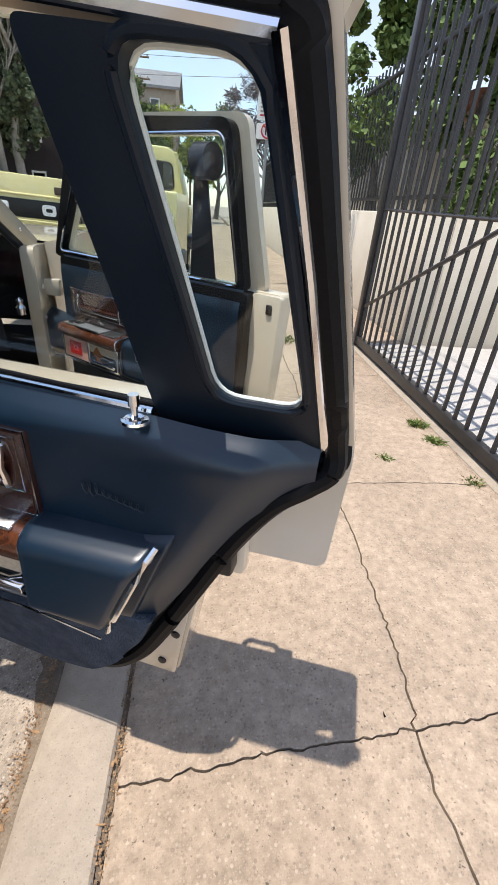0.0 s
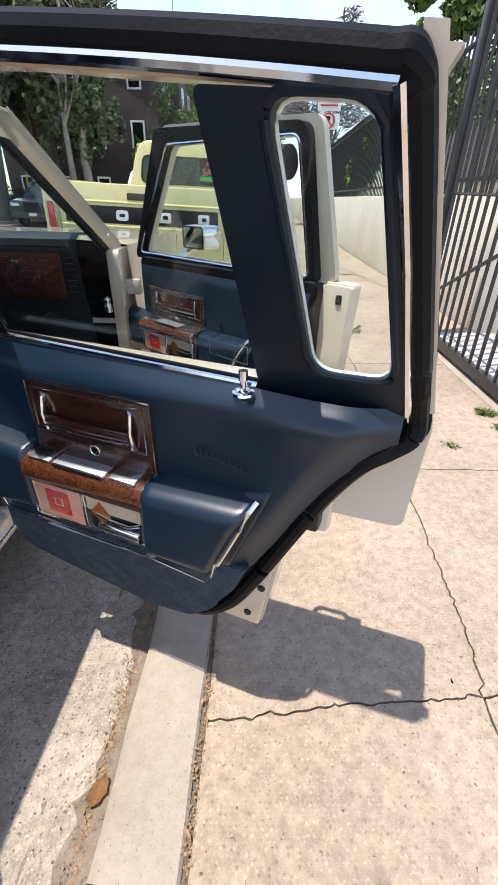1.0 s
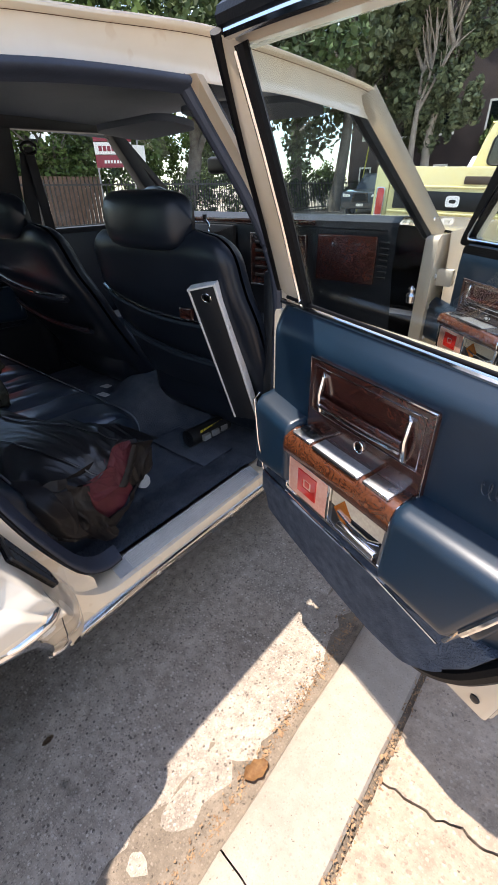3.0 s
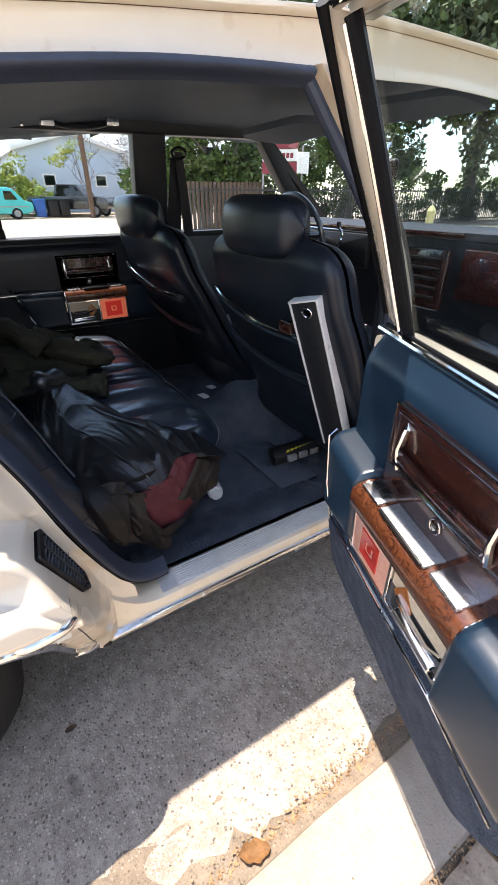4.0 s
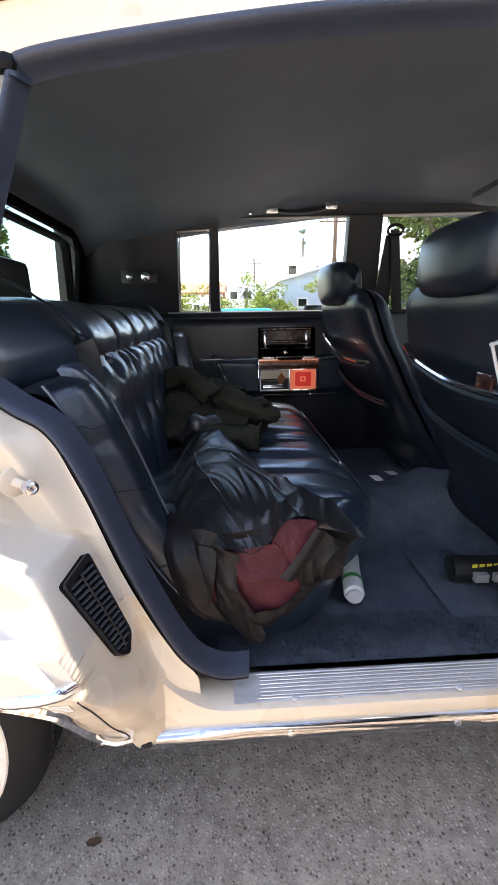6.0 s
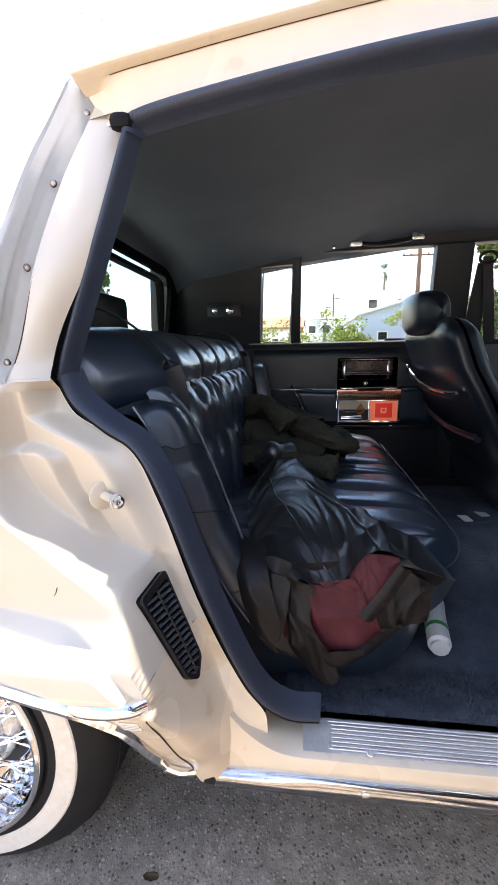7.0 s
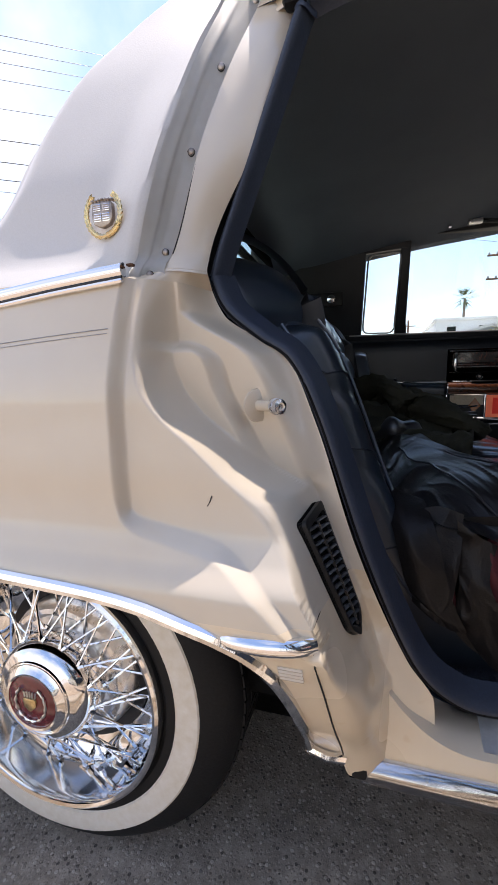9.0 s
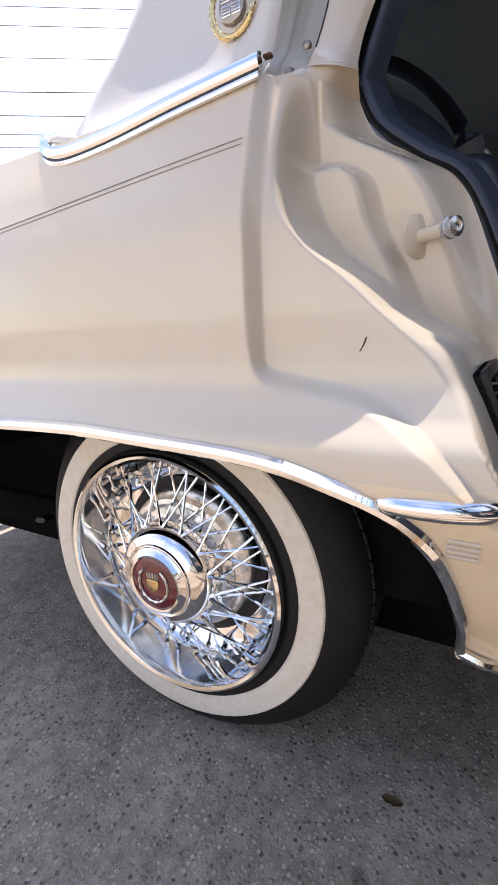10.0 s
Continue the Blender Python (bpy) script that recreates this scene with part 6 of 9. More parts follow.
part("panel_badge", tube([belt_panel(0.005 + 0.015 * math.sin(a), 0.015, 0.925 + 0.026 * math.cos(a)) for a in np.linspace(0, 6.283, 18)[:-1]], 0.002, 6, closed=True), CHROME, bpn)
part("panel_shield", box(-0.004, 0.014, 0.011, 0.016, 0.908, 0.94, 0, fn=belt_panel), CHROME, bpn)

# dashboard, steering wheel, windscreen
dash = part("dashboard", sheet(lambda i, j: Vector((lerp(-0.76, 0.80, i), *((2.30, 0.60), (2.28, 0.74), (2.24, 0.90), (2.235, 1.05), (2.245, 1.095), (2.29, 1.115), (2.45, 1.11), (2.68, 1.08))[round(j * 7)])), 30, 7), DARKTRIM, car, "dark dashboard with burl wood panels", 45)
part("glove_box", plate(rect(0.42, 0.72, 0.84, 1.04, 0.008), lambda u, v, z: Vector((u, 2.238 - v, z)), 0, 0.012, 0.003), BURLDARK, dash, "dark burl glove-box lid")
part("glove_knob", lathe([(0, 0.012), (-0.012, 0.010), (-0.014, 0.0001)], (0.51, 2.226, 1.0), "y", 14), CHROME, dash)
for k in range(7):
    part("vent_slat", box(0.735, 0.775, 2.222, 2.236, 0.87 + 0.024 * k, 0.878 + 0.024 * k, 0.002), BLACK, dash)
part("dash_chrome", tube([(-0.70, 2.230, 1.07), (0.0, 2.230, 1.07), (0.76, 2.230, 1.065)], 0.004, 6), CHROME, dash)
part("dash_wood", plate(rect(-0.70, 0.40, 1.075, 1.095), lambda u, v, z: Vector((u, 2.238 - v, z)), 0, 0.008, 0.002), BURLDARK, dash)
part("instrument_hood", plate(rect(-0.68, -0.10, 0.90, 1.06, 0.01), lambda u, v, z: Vector((u, 2.236 - v, z)), 0, 0.03, 0.008), BLACK, dash)
rad = part("radio", plate(rect(0.02, 0.36, 0.78, 1.03, 0.01), lambda u, v, z: Vector((u, 2.236 - v, z)), 0, 0.02, 0.005), BURLDARK, dash, "radio and heater panel")
for k in range(5):
    part("radio_slat", box(0.05, 0.33, 2.208, 2.218, 0.82 + 0.04 * k, 0.835 + 0.04 * k, 0.003), BLACK, rad)
part("radio_edge", tube([(u, 2.214, z) for u, z in rect(0.02, 0.36, 0.78, 1.03)], 0.003, 6, closed=True), CHROME, rad)
sw = part("steering_wheel", tube([Vector((-0.37, 1.98, 1.06)) + Vector((0.185 * math.cos(a), -0.06 * math.sin(a), 0.175 * math.sin(a))) for a in np.linspace(0, 6.283, 40)[:-1]], 0.013, 10, closed=True), LEATHER, car, "dark blue steering wheel")
part("wheel_spoke", tube([(-0.54, 1.99, 1.06), (-0.37, 2.03, 1.05), (-0.20, 1.99, 1.06)], 0.022, 8, flat=0.6), BLACK, sw)
part("wheel_column", tube([(-0.37, 2.0, 1.05), (-0.37, 2.3, 0.95)], 0.045, 12), BLACK, sw)
part("gear_lever", tube(spline([(-0.30, 2.08, 1.0), (-0.16, 2.04, 0.99), (-0.10, 2.03, 1.06), (-0.12, 2.02, 1.10)], 5), 0.006, 8), CHROME, sw)
part("lever_knob", lathe([(-0.012, 0.0001), (-0.01, 0.010), (0.01, 0.011), (0.013, 0.0001)], (-0.12, 2.02, 1.11), "z", 12), BLACK, sw)
part("door_charm", lathe([(-0.03, 0.0001), (-0.03, 0.016), (0.0, 0.02), (0.012, 0.011), (0.03, 0.016), (0.045, 0.0001)], (0.88, 2.30, 0.80), "z", 12), CHROME, car, "chrome knob by the front door hinge")
g = part("windscreen", sheet(lambda i, j: Vector((lerp(-0.80, 0.80, i) * lerp(1.0, 0.86, j), lerp(2.70, 2.02, j) - 0.10 * (2 * i - 1) ** 2, lerp(1.07, 1.50, j))), 16, 4), TINT, car, "tinted windscreen")
g.visible_shadow = False
for s in (1, -1):
    def a_pillar(i, j, s=s):
        p = Vector((0.835 * s, 2.62, 1.02)).lerp(Vector((0.705 * s, 1.96, 1.50)), j)
        prof = [(0.03, 0.05), (0.035, 0.0), (0.012, -0.03), (-0.02, -0.045), (-0.04, -0.02)]
        a, b = prof[round(i * 4)]
        return p + Vector((a * s, b, 0.5 * b))
    part("screen_pillar", sheet(a_pillar, 4, 16), PAINT if s > 0 else DARKTRIM, car, "cream windscreen pillar" if s > 0 else "dark windscreen pillar", 50, thick=0.012)
    part("screen_pillar_trim", tube([Vector((0.82 * s, 2.55, 1.03)), Vector((0.69 * s, 1.93, 1.475))], 0.022, 8), DARKTRIM, car)
part("pillar_screw", lathe([(0, 0.008), (0.004, 0.006), (0.005, 0.0001)], (0.865, 2.48, 1.10), "x", 10), CHROME, car)
part("front_jamb", plate(rounded([(0.40, 1.03), (0.62, 1.03), (0.62, 0.32), (0.40, 0.32)], 0.04), lambda u, v, z: Vector((0.86 - v, 2.10 + u, z)), -0.035, 0.03, 0.015), PAINT, car, "cream front door jamb")
for z in (0.55, 0.70, 0.85):
    part("jamb_bolt", lathe([(0, 0.012), (0.006, 0.010), (0.008, 0.0001)], (0.897, 2.55, z), "x", 8), STRIP, car)
part("front_hinge", box(0.89, 0.97, 2.58, 2.63, 0.80, 0.88, 0.01), PAINT, car)
part("front_hinge", box(0.89, 0.97, 2.58, 2.63, 0.50, 0.58, 0.01), PAINT, car)
part("wing", sheet(lambda i, j: Vector((0.93 - 0.02 * j + 0.01 * math.sin(3.14 * j), lerp(2.62, 4.0, i), lerp(0.32, 1.04, j))), 10, 10), PAINT, car, "cream front wing")
part("bonnet", sheet(lambda i, j: Vector((lerp(-0.91, 0.91, i), lerp(2.66, 4.05, j), 1.04 + 0.025 * (1 - (2 * i - 1) ** 4) - 0.04 * j)), 20, 10), PAINT, car, "cream bonnet", 60)
part("nose", sheet(lambda i, j: Vector((lerp(-0.91, 0.91, i), 4.05, lerp(0.3, 1.0, j))), 4, 4), CHROME, car)
visor = part("sun_visor", plate(rounded([(-0.40, 1.63), (0.10, 1.60), (0.12, 1.79), (-0.36, 1.86)], 0.09, 6), lambda u, v, z: Vector((u, z, 1.488 - 0.10 * (z - 1.55) + v - 0.02)), -0.012, 0.012, 0.006), HEAD, car, "grey sun visor")
part("sun_visor", plate(rounded([(0.16, 1.62), (0.62, 1.70), (0.60, 1.93), (0.14, 1.88)], 0.05), lambda u, v, z: Vector((u, z, 1.50 - 0.06 * (z - 1.55) + v - 0.02)), -0.010, 0.010, 0.006), HEAD, car)
rv = part("rear_view_mirror", box(-0.13, 0.13, 2.06, 2.10, 1.29, 1.36, 0.02, 3), BLACK, car, "black rear-view mirror")
part("mirror_stalk", tube([(0.0, 2.10, 1.35), (0.0, 2.16, 1.42)], 0.009, 8), CHROME, rv)


# ---- clothes and loose things in the car ----
JACKET = mat("dark_brown_leather", (0.023, 0.0205, 0.021), (0.0145, 0.013, 0.0135), spec=1.0, coat=0.6, coat_rough=0.22, rough=0.38, big=14, fine=400, bump=0.3)
# Darker and less glossy than JACKET, for the hanging flaps.
FLAP = mat("dull_brown_leather", (0.0185, 0.0158, 0.016), (0.0125, 0.0105, 0.011), spec=0.4, rough=0.42, big=14, fine=400, bump=0.3)
LINING = mat("maroon_lining", (0.15, 0.027, 0.038), (0.105, 0.019, 0.027), rough=0.6, big=20, fine=500, bump=0.3)
OLIVE = mat("olive_cloth", (0.054, 0.051, 0.035), (0.038, 0.035, 0.025), rough=0.95, big=14, fine=500, bump=0.5, spec=0.2)


def patch(rows, amp, seed, out=(1.0, 0.0, 0.25)):
    """Cloth through a grid of points, with slight folds of its own."""
    lines = [spline(r, 8) for r in rows]
    cols = [spline([l[k] for l in lines], 10) for k in range(len(lines[0]))]

    def f(i, j):
        a, b = j * (len(cols) - 1), i * (len(cols[0]) - 1)
        ja, ib = min(int(a), len(cols) - 2), min(int(b), len(cols[0]) - 2)
        p = cols[ja][ib].lerp(cols[ja][ib + 1], b - ib).lerp(cols[ja + 1][ib].lerp(cols[ja + 1][ib + 1], b - ib), a - ja)
        q = Vector((p.x * 3.4 + seed, p.y * 8.5, p.z * 7.5 + p.y * 3))
        q += Vector((noise.noise(q * 0.6 + Vector((5, 1, 2))), noise.noise(q * 0.6), noise.noise(q * 0.6 + Vector((1, 8, 3))))) * 1.1
        w = (1 - abs(noise.noise(q)) * 2.6)
        c = max(0, 1 - abs(noise.noise(q * 1.9 + Vector((7, 3, 1)))) * 3.2) ** 1.4
        d = max(0, 1 - abs(noise.noise(q * 4.1 + Vector((2, 9, 4)))) * 5.0) ** 1.5
        return p + Vector(out).normalized() * amp * (0.75 * w + 0.55 * c + 0.10 * d + 0.10 * noise.noise(q * 6))
    return f


back = patch([[(0.07, 0.54, 0.67), (0.07, 0.56, 0.69), (0.065, 0.58, 0.705), (0.06, 0.60, 0.70), (0.06, 0.63, 0.69), (0.06, 0.66, 0.66)],
              [(0.30, 0.52, 0.65), (0.31, 0.57, 0.672), (0.32, 0.62, 0.678), (0.33, 0.67, 0.675), (0.34, 0.72, 0.67), (0.35, 0.77, 0.638)],
              [(0.48, 0.54, 0.65), (0.48, 0.60, 0.668), (0.48, 0.66, 0.676), (0.49, 0.72, 0.68), (0.49, 0.78, 0.67), (0.48, 0.85, 0.638)],
              [(0.61, 0.565, 0.635), (0.62, 0.64, 0.658), (0.62, 0.70, 0.664), (0.62, 0.76, 0.68), (0.61, 0.82, 0.675), (0.58, 0.905, 0.638)],
              [(0.712, 0.60, 0.622), (0.722, 0.69, 0.612), (0.724, 0.745, 0.628), (0.715, 0.785, 0.670), (0.715, 0.835, 0.668), (0.715, 0.93, 0.632)]], 0.012, 3.0, (0.3, 0.0, 0.95))
jacket = part("leather_jacket", sheet(back, 150, 130), JACKET, None, "", 70, thick=0.006)
tagged(jacket, "dark leather jacket draped off the seat, maroon lining showing", "jacket")
for name, m, rows, amp, seed in (
        ("lining", LINING, [[(0.712, 0.680, 0.616), (0.712, 0.72, 0.622), (0.712, 0.757, 0.632)], [(0.716, 0.678, 0.555), (0.72, 0.73, 0.575), (0.718, 0.790, 0.578)], [(0.72, 0.705, 0.484), (0.724, 0.765, 0.498), (0.72, 0.808, 0.53)]], 0.013, 8.0),
        ("lining", LINING, [[(0.706, 0.748, 0.646), (0.706, 0.785, 0.672), (0.706, 0.835, 0.668)], [(0.714, 0.757, 0.60), (0.716, 0.79, 0.625), (0.714, 0.835, 0.645)], [(0.72, 0.768, 0.565), (0.722, 0.80, 0.585), (0.72, 0.83, 0.62)]], 0.011, 11.0),
        ("lining", LINING, [[(0.716, 0.62, 0.56), (0.718, 0.64, 0.56)], [(0.718, 0.62, 0.50), (0.72, 0.645, 0.51)]], 0.004, 12.0),
        ("underside", FLAP, [[(0.69, 0.57, 0.635), (0.695, 0.65, 0.64), (0.695, 0.75, 0.65), (0.695, 0.85, 0.645), (0.695, 0.92, 0.625)], [(0.70, 0.585, 0.53), (0.70, 0.66, 0.53), (0.70, 0.74, 0.54), (0.70, 0.82, 0.57), (0.70, 0.887, 0.592)], [(0.70, 0.63, 0.48), (0.70, 0.69, 0.425), (0.70, 0.755, 0.462), (0.70, 0.815, 0.528), (0.695, 0.873, 0.560)]], 0.006, 14.0),
        ("front_flap", FLAP, [[(0.60, 0.535, 0.675), (0.64, 0.56, 0.665), (0.66, 0.60, 0.655)], [(0.715, 0.553, 0.615), (0.728, 0.575, 0.62), (0.725, 0.61, 0.63)], [(0.725, 0.578, 0.53), (0.738, 0.60, 0.53), (0.735, 0.635, 0.53)], [(0.722, 0.617, 0.487), (0.730, 0.637, 0.477), (0.728, 0.66, 0.475)]], 0.008, 15.0),
        ("pocket_flap", FLAP, [[(0.68, 0.580, 0.640), (0.695, 0.615, 0.655), (0.705, 0.650, 0.648)], [(0.71, 0.586, 0.585), (0.728, 0.615, 0.585), (0.728, 0.644, 0.575)], [(0.72, 0.582, 0.512), (0.730, 0.606, 0.495), (0.725, 0.628, 0.480)]], 0.011, 5.0),
        ("front_flap", FLAP, [[(0.710, 0.640, 0.64), (0.722, 0.668, 0.622), (0.728, 0.692, 0.612)], [(0.716, 0.646, 0.555), (0.730, 0.665, 0.552), (0.734, 0.684, 0.552)], [(0.716, 0.648, 0.490), (0.732, 0.690, 0.485), (0.736, 0.720, 0.488)], [(0.708, 0.688, 0.425), (0.724, 0.710, 0.416), (0.730, 0.738, 0.434)]], 0.011, 6.0),
        ("hem_band", FLAP, [[(0.734, 0.712, 0.494), (0.736, 0.768, 0.507), (0.734, 0.80, 0.533), (0.728, 0.848, 0.562)], [(0.730, 0.705, 0.455), (0.732, 0.76, 0.478), (0.730, 0.80, 0.512), (0.724, 0.85, 0.55)], [(0.712, 0.697, 0.412), (0.714, 0.75, 0.448), (0.714, 0.80, 0.492), (0.708, 0.852, 0.538)]], 0.010, 7.0),
        ("facing", FLAP, [[(0.732, 0.764, 0.568), (0.734, 0.792, 0.605), (0.728, 0.830, 0.664)], [(0.738, 0.776, 0.562), (0.738, 0.802, 0.598), (0.732, 0.840, 0.660)], [(0.732, 0.788, 0.556), (0.734, 0.814, 0.592), (0.728, 0.852, 0.655)]], 0.003, 9.0),
        ("side_flap", FLAP, [[(0.716, 0.840, 0.658), (0.718, 0.86, 0.642), (0.716, 0.895, 0.622)], [(0.722, 0.805, 0.59), (0.724, 0.84, 0.595), (0.718, 0.888, 0.59)], [(0.718, 0.80, 0.535), (0.722, 0.838, 0.545), (0.712, 0.885, 0.552)]], 0.009, 13.0)):
    part(name, sheet(patch(rows, amp, seed), 44, 44), m, jacket, "maroon ribbed lining" if m is LINING else "", 70, thick=0.005)
for j0, j1 in ((0.22, 0.32), (0.62, 0.68)):
    part("seam", tube([back(t, lerp(j0, j1, t)) + Vector((0.002, 0, 0.0035)) for t in np.linspace(0.25, 0.98, 40)], 0.0022, 6), JACKET, jacket)
part("collar", tube(spline([(0.06, 0.53, 0.67), (0.10, 0.56, 0.70), (0.09, 0.60, 0.705), (0.05, 0.64, 0.68)], 6), lambda t: 0.032 + 0.008 * math.sin(t * 17), 12), JACKET, jacket, "", 70)

def cloth_roll(points, r, seed, flat=0.8, n=26, steps=10):
    """A fat fold of cloth along points, wrinkled across."""
    line = spline(points, steps)
    m = len(line) - 1

    def f(i, j):
        k = round(i * m)
        w = (line[min(m, k + 1)] - line[max(0, k - 1)]).normalized()
        side = w.cross(Vector((0, 0, 1))).normalized()
        up = side.cross(w)
        a = 2 * math.pi * j
        q = Vector((i * 4.5 + 0.7 * math.cos(a) + seed, 1.3 * math.cos(a), 1.3 * math.sin(a) + 0.9 * i))
        c = max(0, 1 - abs(noise.noise(q * 1.3)) * 4.0) ** 1.3
        d = max(0, 1 - abs(noise.noise(q * 3.1 + Vector((4, 4, 4)))) * 4.5)
        rad = r * (0.25 + 0.75 * math.sin(math.pi * min(1, 0.12 + 1.1 * i * (1.15 - i) * 2.2)) ** 0.5) * (0.86 + 0.30 * c + 0.10 * d + 0.16 * noise.noise(q * 0.8))
        return line[k] + side * rad * math.cos(a) + up * rad * flat * math.sin(a)
    return sheet(f, m, n)


olive = thing("olive_jacket", (-0.10, 0.66, 0.62), "crumpled olive cloth jacket heaped on the rear seat", "jacket")
part("body", cloth_roll([(-0.30, 0.469, 0.74), (-0.24, 0.546, 0.755), (-0.17, 0.632, 0.735), (-0.16, 0.727, 0.69), (-0.22, 0.787, 0.66)], 0.085, 1.0), OLIVE, olive, "", 75)
part("body", cloth_roll([(-0.12, 0.460, 0.70), (-0.08, 0.546, 0.715), (-0.05, 0.632, 0.69), (-0.08, 0.718, 0.67)], 0.078, 3.0), OLIVE, olive, "", 75)
part("hood", cloth_roll([(-0.20, 0.460, 0.80), (-0.14, 0.520, 0.835), (-0.07, 0.572, 0.815), (-0.04, 0.623, 0.765)], 0.050, 5.0), OLIVE, olive, "", 75)
part("sleeve", cloth_roll([(0.00, 0.460, 0.68), (0.06, 0.537, 0.695), (0.10, 0.632, 0.680), (0.12, 0.727, 0.668), (0.13, 0.778, 0.665)], 0.054, 7.0), OLIVE, olive, "", 75)
part("sleeve", cloth_roll([(-0.08, 0.649, 0.755), (-0.02, 0.718, 0.75), (-0.01, 0.787, 0.715), (-0.07, 0.830, 0.69), (-0.14, 0.821, 0.685)], 0.048, 9.0), OLIVE, olive, "", 75)
part("cuff", cloth_roll([(-0.12, 0.606, 0.79), (-0.10, 0.666, 0.785), (-0.07, 0.718, 0.76)], 0.045, 11.0), OLIVE, olive, "", 75)

can = thing("towel_tube", (0.47, 1.34, 0.34), "black plastic tube with yellow print lying on the carpet", "tube")
ca, cb = Vector((0.455, 1.26, 0.378)), Vector((0.475, 1.46, 0.378))
part("tube_body", tube([ca, cb], 0.036, 20), BLACK, can)
part("tube_cap", tube([ca - (cb - ca) * 0.10, ca], 0.034, 20), GLASS, can, "clear end cap")
for k in range(7):
    part("print_mark", box(0.4725 + 0.002, 0.4745 + 0.002, 1.30 + 0.019 * k, 1.313 + 0.019 * k, 0.399, 0.409, 0, fn=lambda a, b, c: Vector((a + 0.013, b, c))), mat("yellow_print", (0.7, 0.6, 0.05), rough=0.5) if k == 0 else bpy.data.materials["yellow_print"], can)
for k in range(3):
    part("print_patch", box(0.49, 0.5105, 1.30 + 0.05 * k, 1.335 + 0.05 * k, 0.368, 0.390, 0), GREY, can)
bot = thing("spray_bottle", (0.46, 1.01, 0.34), "white bottle with green stripe lying on the carpet", "bottle")
part("bottle_body", tube(spline([(0.36, 1.015, 0.362), (0.42, 1.0, 0.362), (0.50, 0.985, 0.360), (0.53, 0.98, 0.358)], 5), lambda t: 0.026 if t < 0.85 else 0.020, 16), WHITE, bot)
part("stripe", tube([(0.465, 0.992, 0.3612), (0.478, 0.989, 0.3608)], 0.0268, 16), GREEN, bot, "green stripe")
paper = tagged(part("paper_scrap", plate(rounded([(0, 0), (0.06, 0.01), (0.055, 0.04), (0.005, 0.035)], 0.005), lambda u, v, z: Vector((-0.10 + u, 1.22 + z, 0.432 + v)), 0, 0.002), WHITE), "white paper scrap on the tunnel carpet", "paper")
tagged(part("paper_scrap", plate(rounded([(0, 0), (0.05, 0.01), (0.045, 0.05), (0.005, 0.045)], 0.005), lambda u, v, z: Vector((-0.30 + u, 1.36 + z, 0.37 + v)), 0, 0.002), WHITE), "white paper scrap on the tunnel carpet", "paper")

# ---- leaves, weeds and debris on the ground ----
LEAFDRY = mat("dry_leaf", (0.21, 0.14, 0.08), (0.13, 0.085, 0.05), rough=0.8, big=30, fine=200, bump=0.3)
LITTER = mat("tan_litter", (0.40, 0.25, 0.13), (0.20, 0.12, 0.07), rough=0.9, big=60, fine=300, bump=0.3)
TANLEAF = mat("tan_dry_leaf", (0.46, 0.25, 0.10), (0.30, 0.15, 0.06), rough=0.7, big=40, fine=200, bump=0.3)
WEED = mat("weed_green", (0.10, 0.16, 0.03), (0.16, 0.17, 0.05), rough=0.7, big=20, fine=200, bump=0.2)


def leaf_shape(c, L, W, a, curl=0.3):
    def f(i, j):
        s, t = lerp(-1, 1, i), lerp(-1, 1, j)
        w = W * (1 - s * s) ** 0.7 * (1 + 0.15 * math.sin(9 * s))
        x, y = s * L, t * w
        return Vector(c) + Vector((x * math.cos(a) - y * math.sin(a), x * math.sin(a) + y * math.cos(a), 0.004 + curl * (t * t * w * 0.6 + s * s * L * 0.25)))
    return sheet(f, 10, 6)


tagged(part("fallen_leaf", leaf_shape((1.276, 0.65, 0.040), 0.034, 0.019, 1.2, 0.9), TANLEAF, None, "", 60, thick=0.001), "curled tan dry leaf in the gutter", "leaf")
tagged(part("fallen_leaf", leaf_shape((0.80, 0.375, 0.0), 0.017, 0.008, 1.6), LEAFDRY, None, "", 60, thick=0.001), "flat brown dry leaf on the street", "leaf")
tagged(part("fallen_leaf", leaf_shape((0.52, 0.72, 0.0), 0.024, 0.012, 0.4), LEAFDRY, None, "", 60, thick=0.001), "flat brown dry leaf on the street", "leaf")
random.seed(11)
bm = bmesh.new()
for k in range(9000):
    if k < 5200:
        y = random.uniform(-0.6, 3.5)
        x, z = 1.287 - abs(random.gauss(0, 0.022)), 0.036
    elif k < 7600:
        y = random.uniform(-0.6, 3.5)
        x, z = 1.507 + random.gauss(0, 0.008), 0.094
    else:
        y = random.uniform(0.8, 6)
        x, z = 3.06 - abs(random.gauss(0, 0.05)), 0.18
    join(bm, leaf_shape((x, y, z), random.uniform(0.003, 0.013), random.uniform(0.002, 0.005), random.uniform(0, 6.28), 0.5)) if k % 50 == 0 else None
    a, r = random.uniform(0, 6.28), random.uniform(0.0012, 0.0044)
    p = [bm.verts.new((x + r * math.cos(a + q) * random.uniform(0.5, 1.4), y + r * math.sin(a + q), z + random.uniform(0, 0.006))) for q in (0, 2.1, 4.2)]
    bm.faces.new(p)
tagged(part("leaf_litter", bm, LITTER, None, "", 0), "scattered brown leaf litter along the kerb", "leaf litter", kind="stuff")


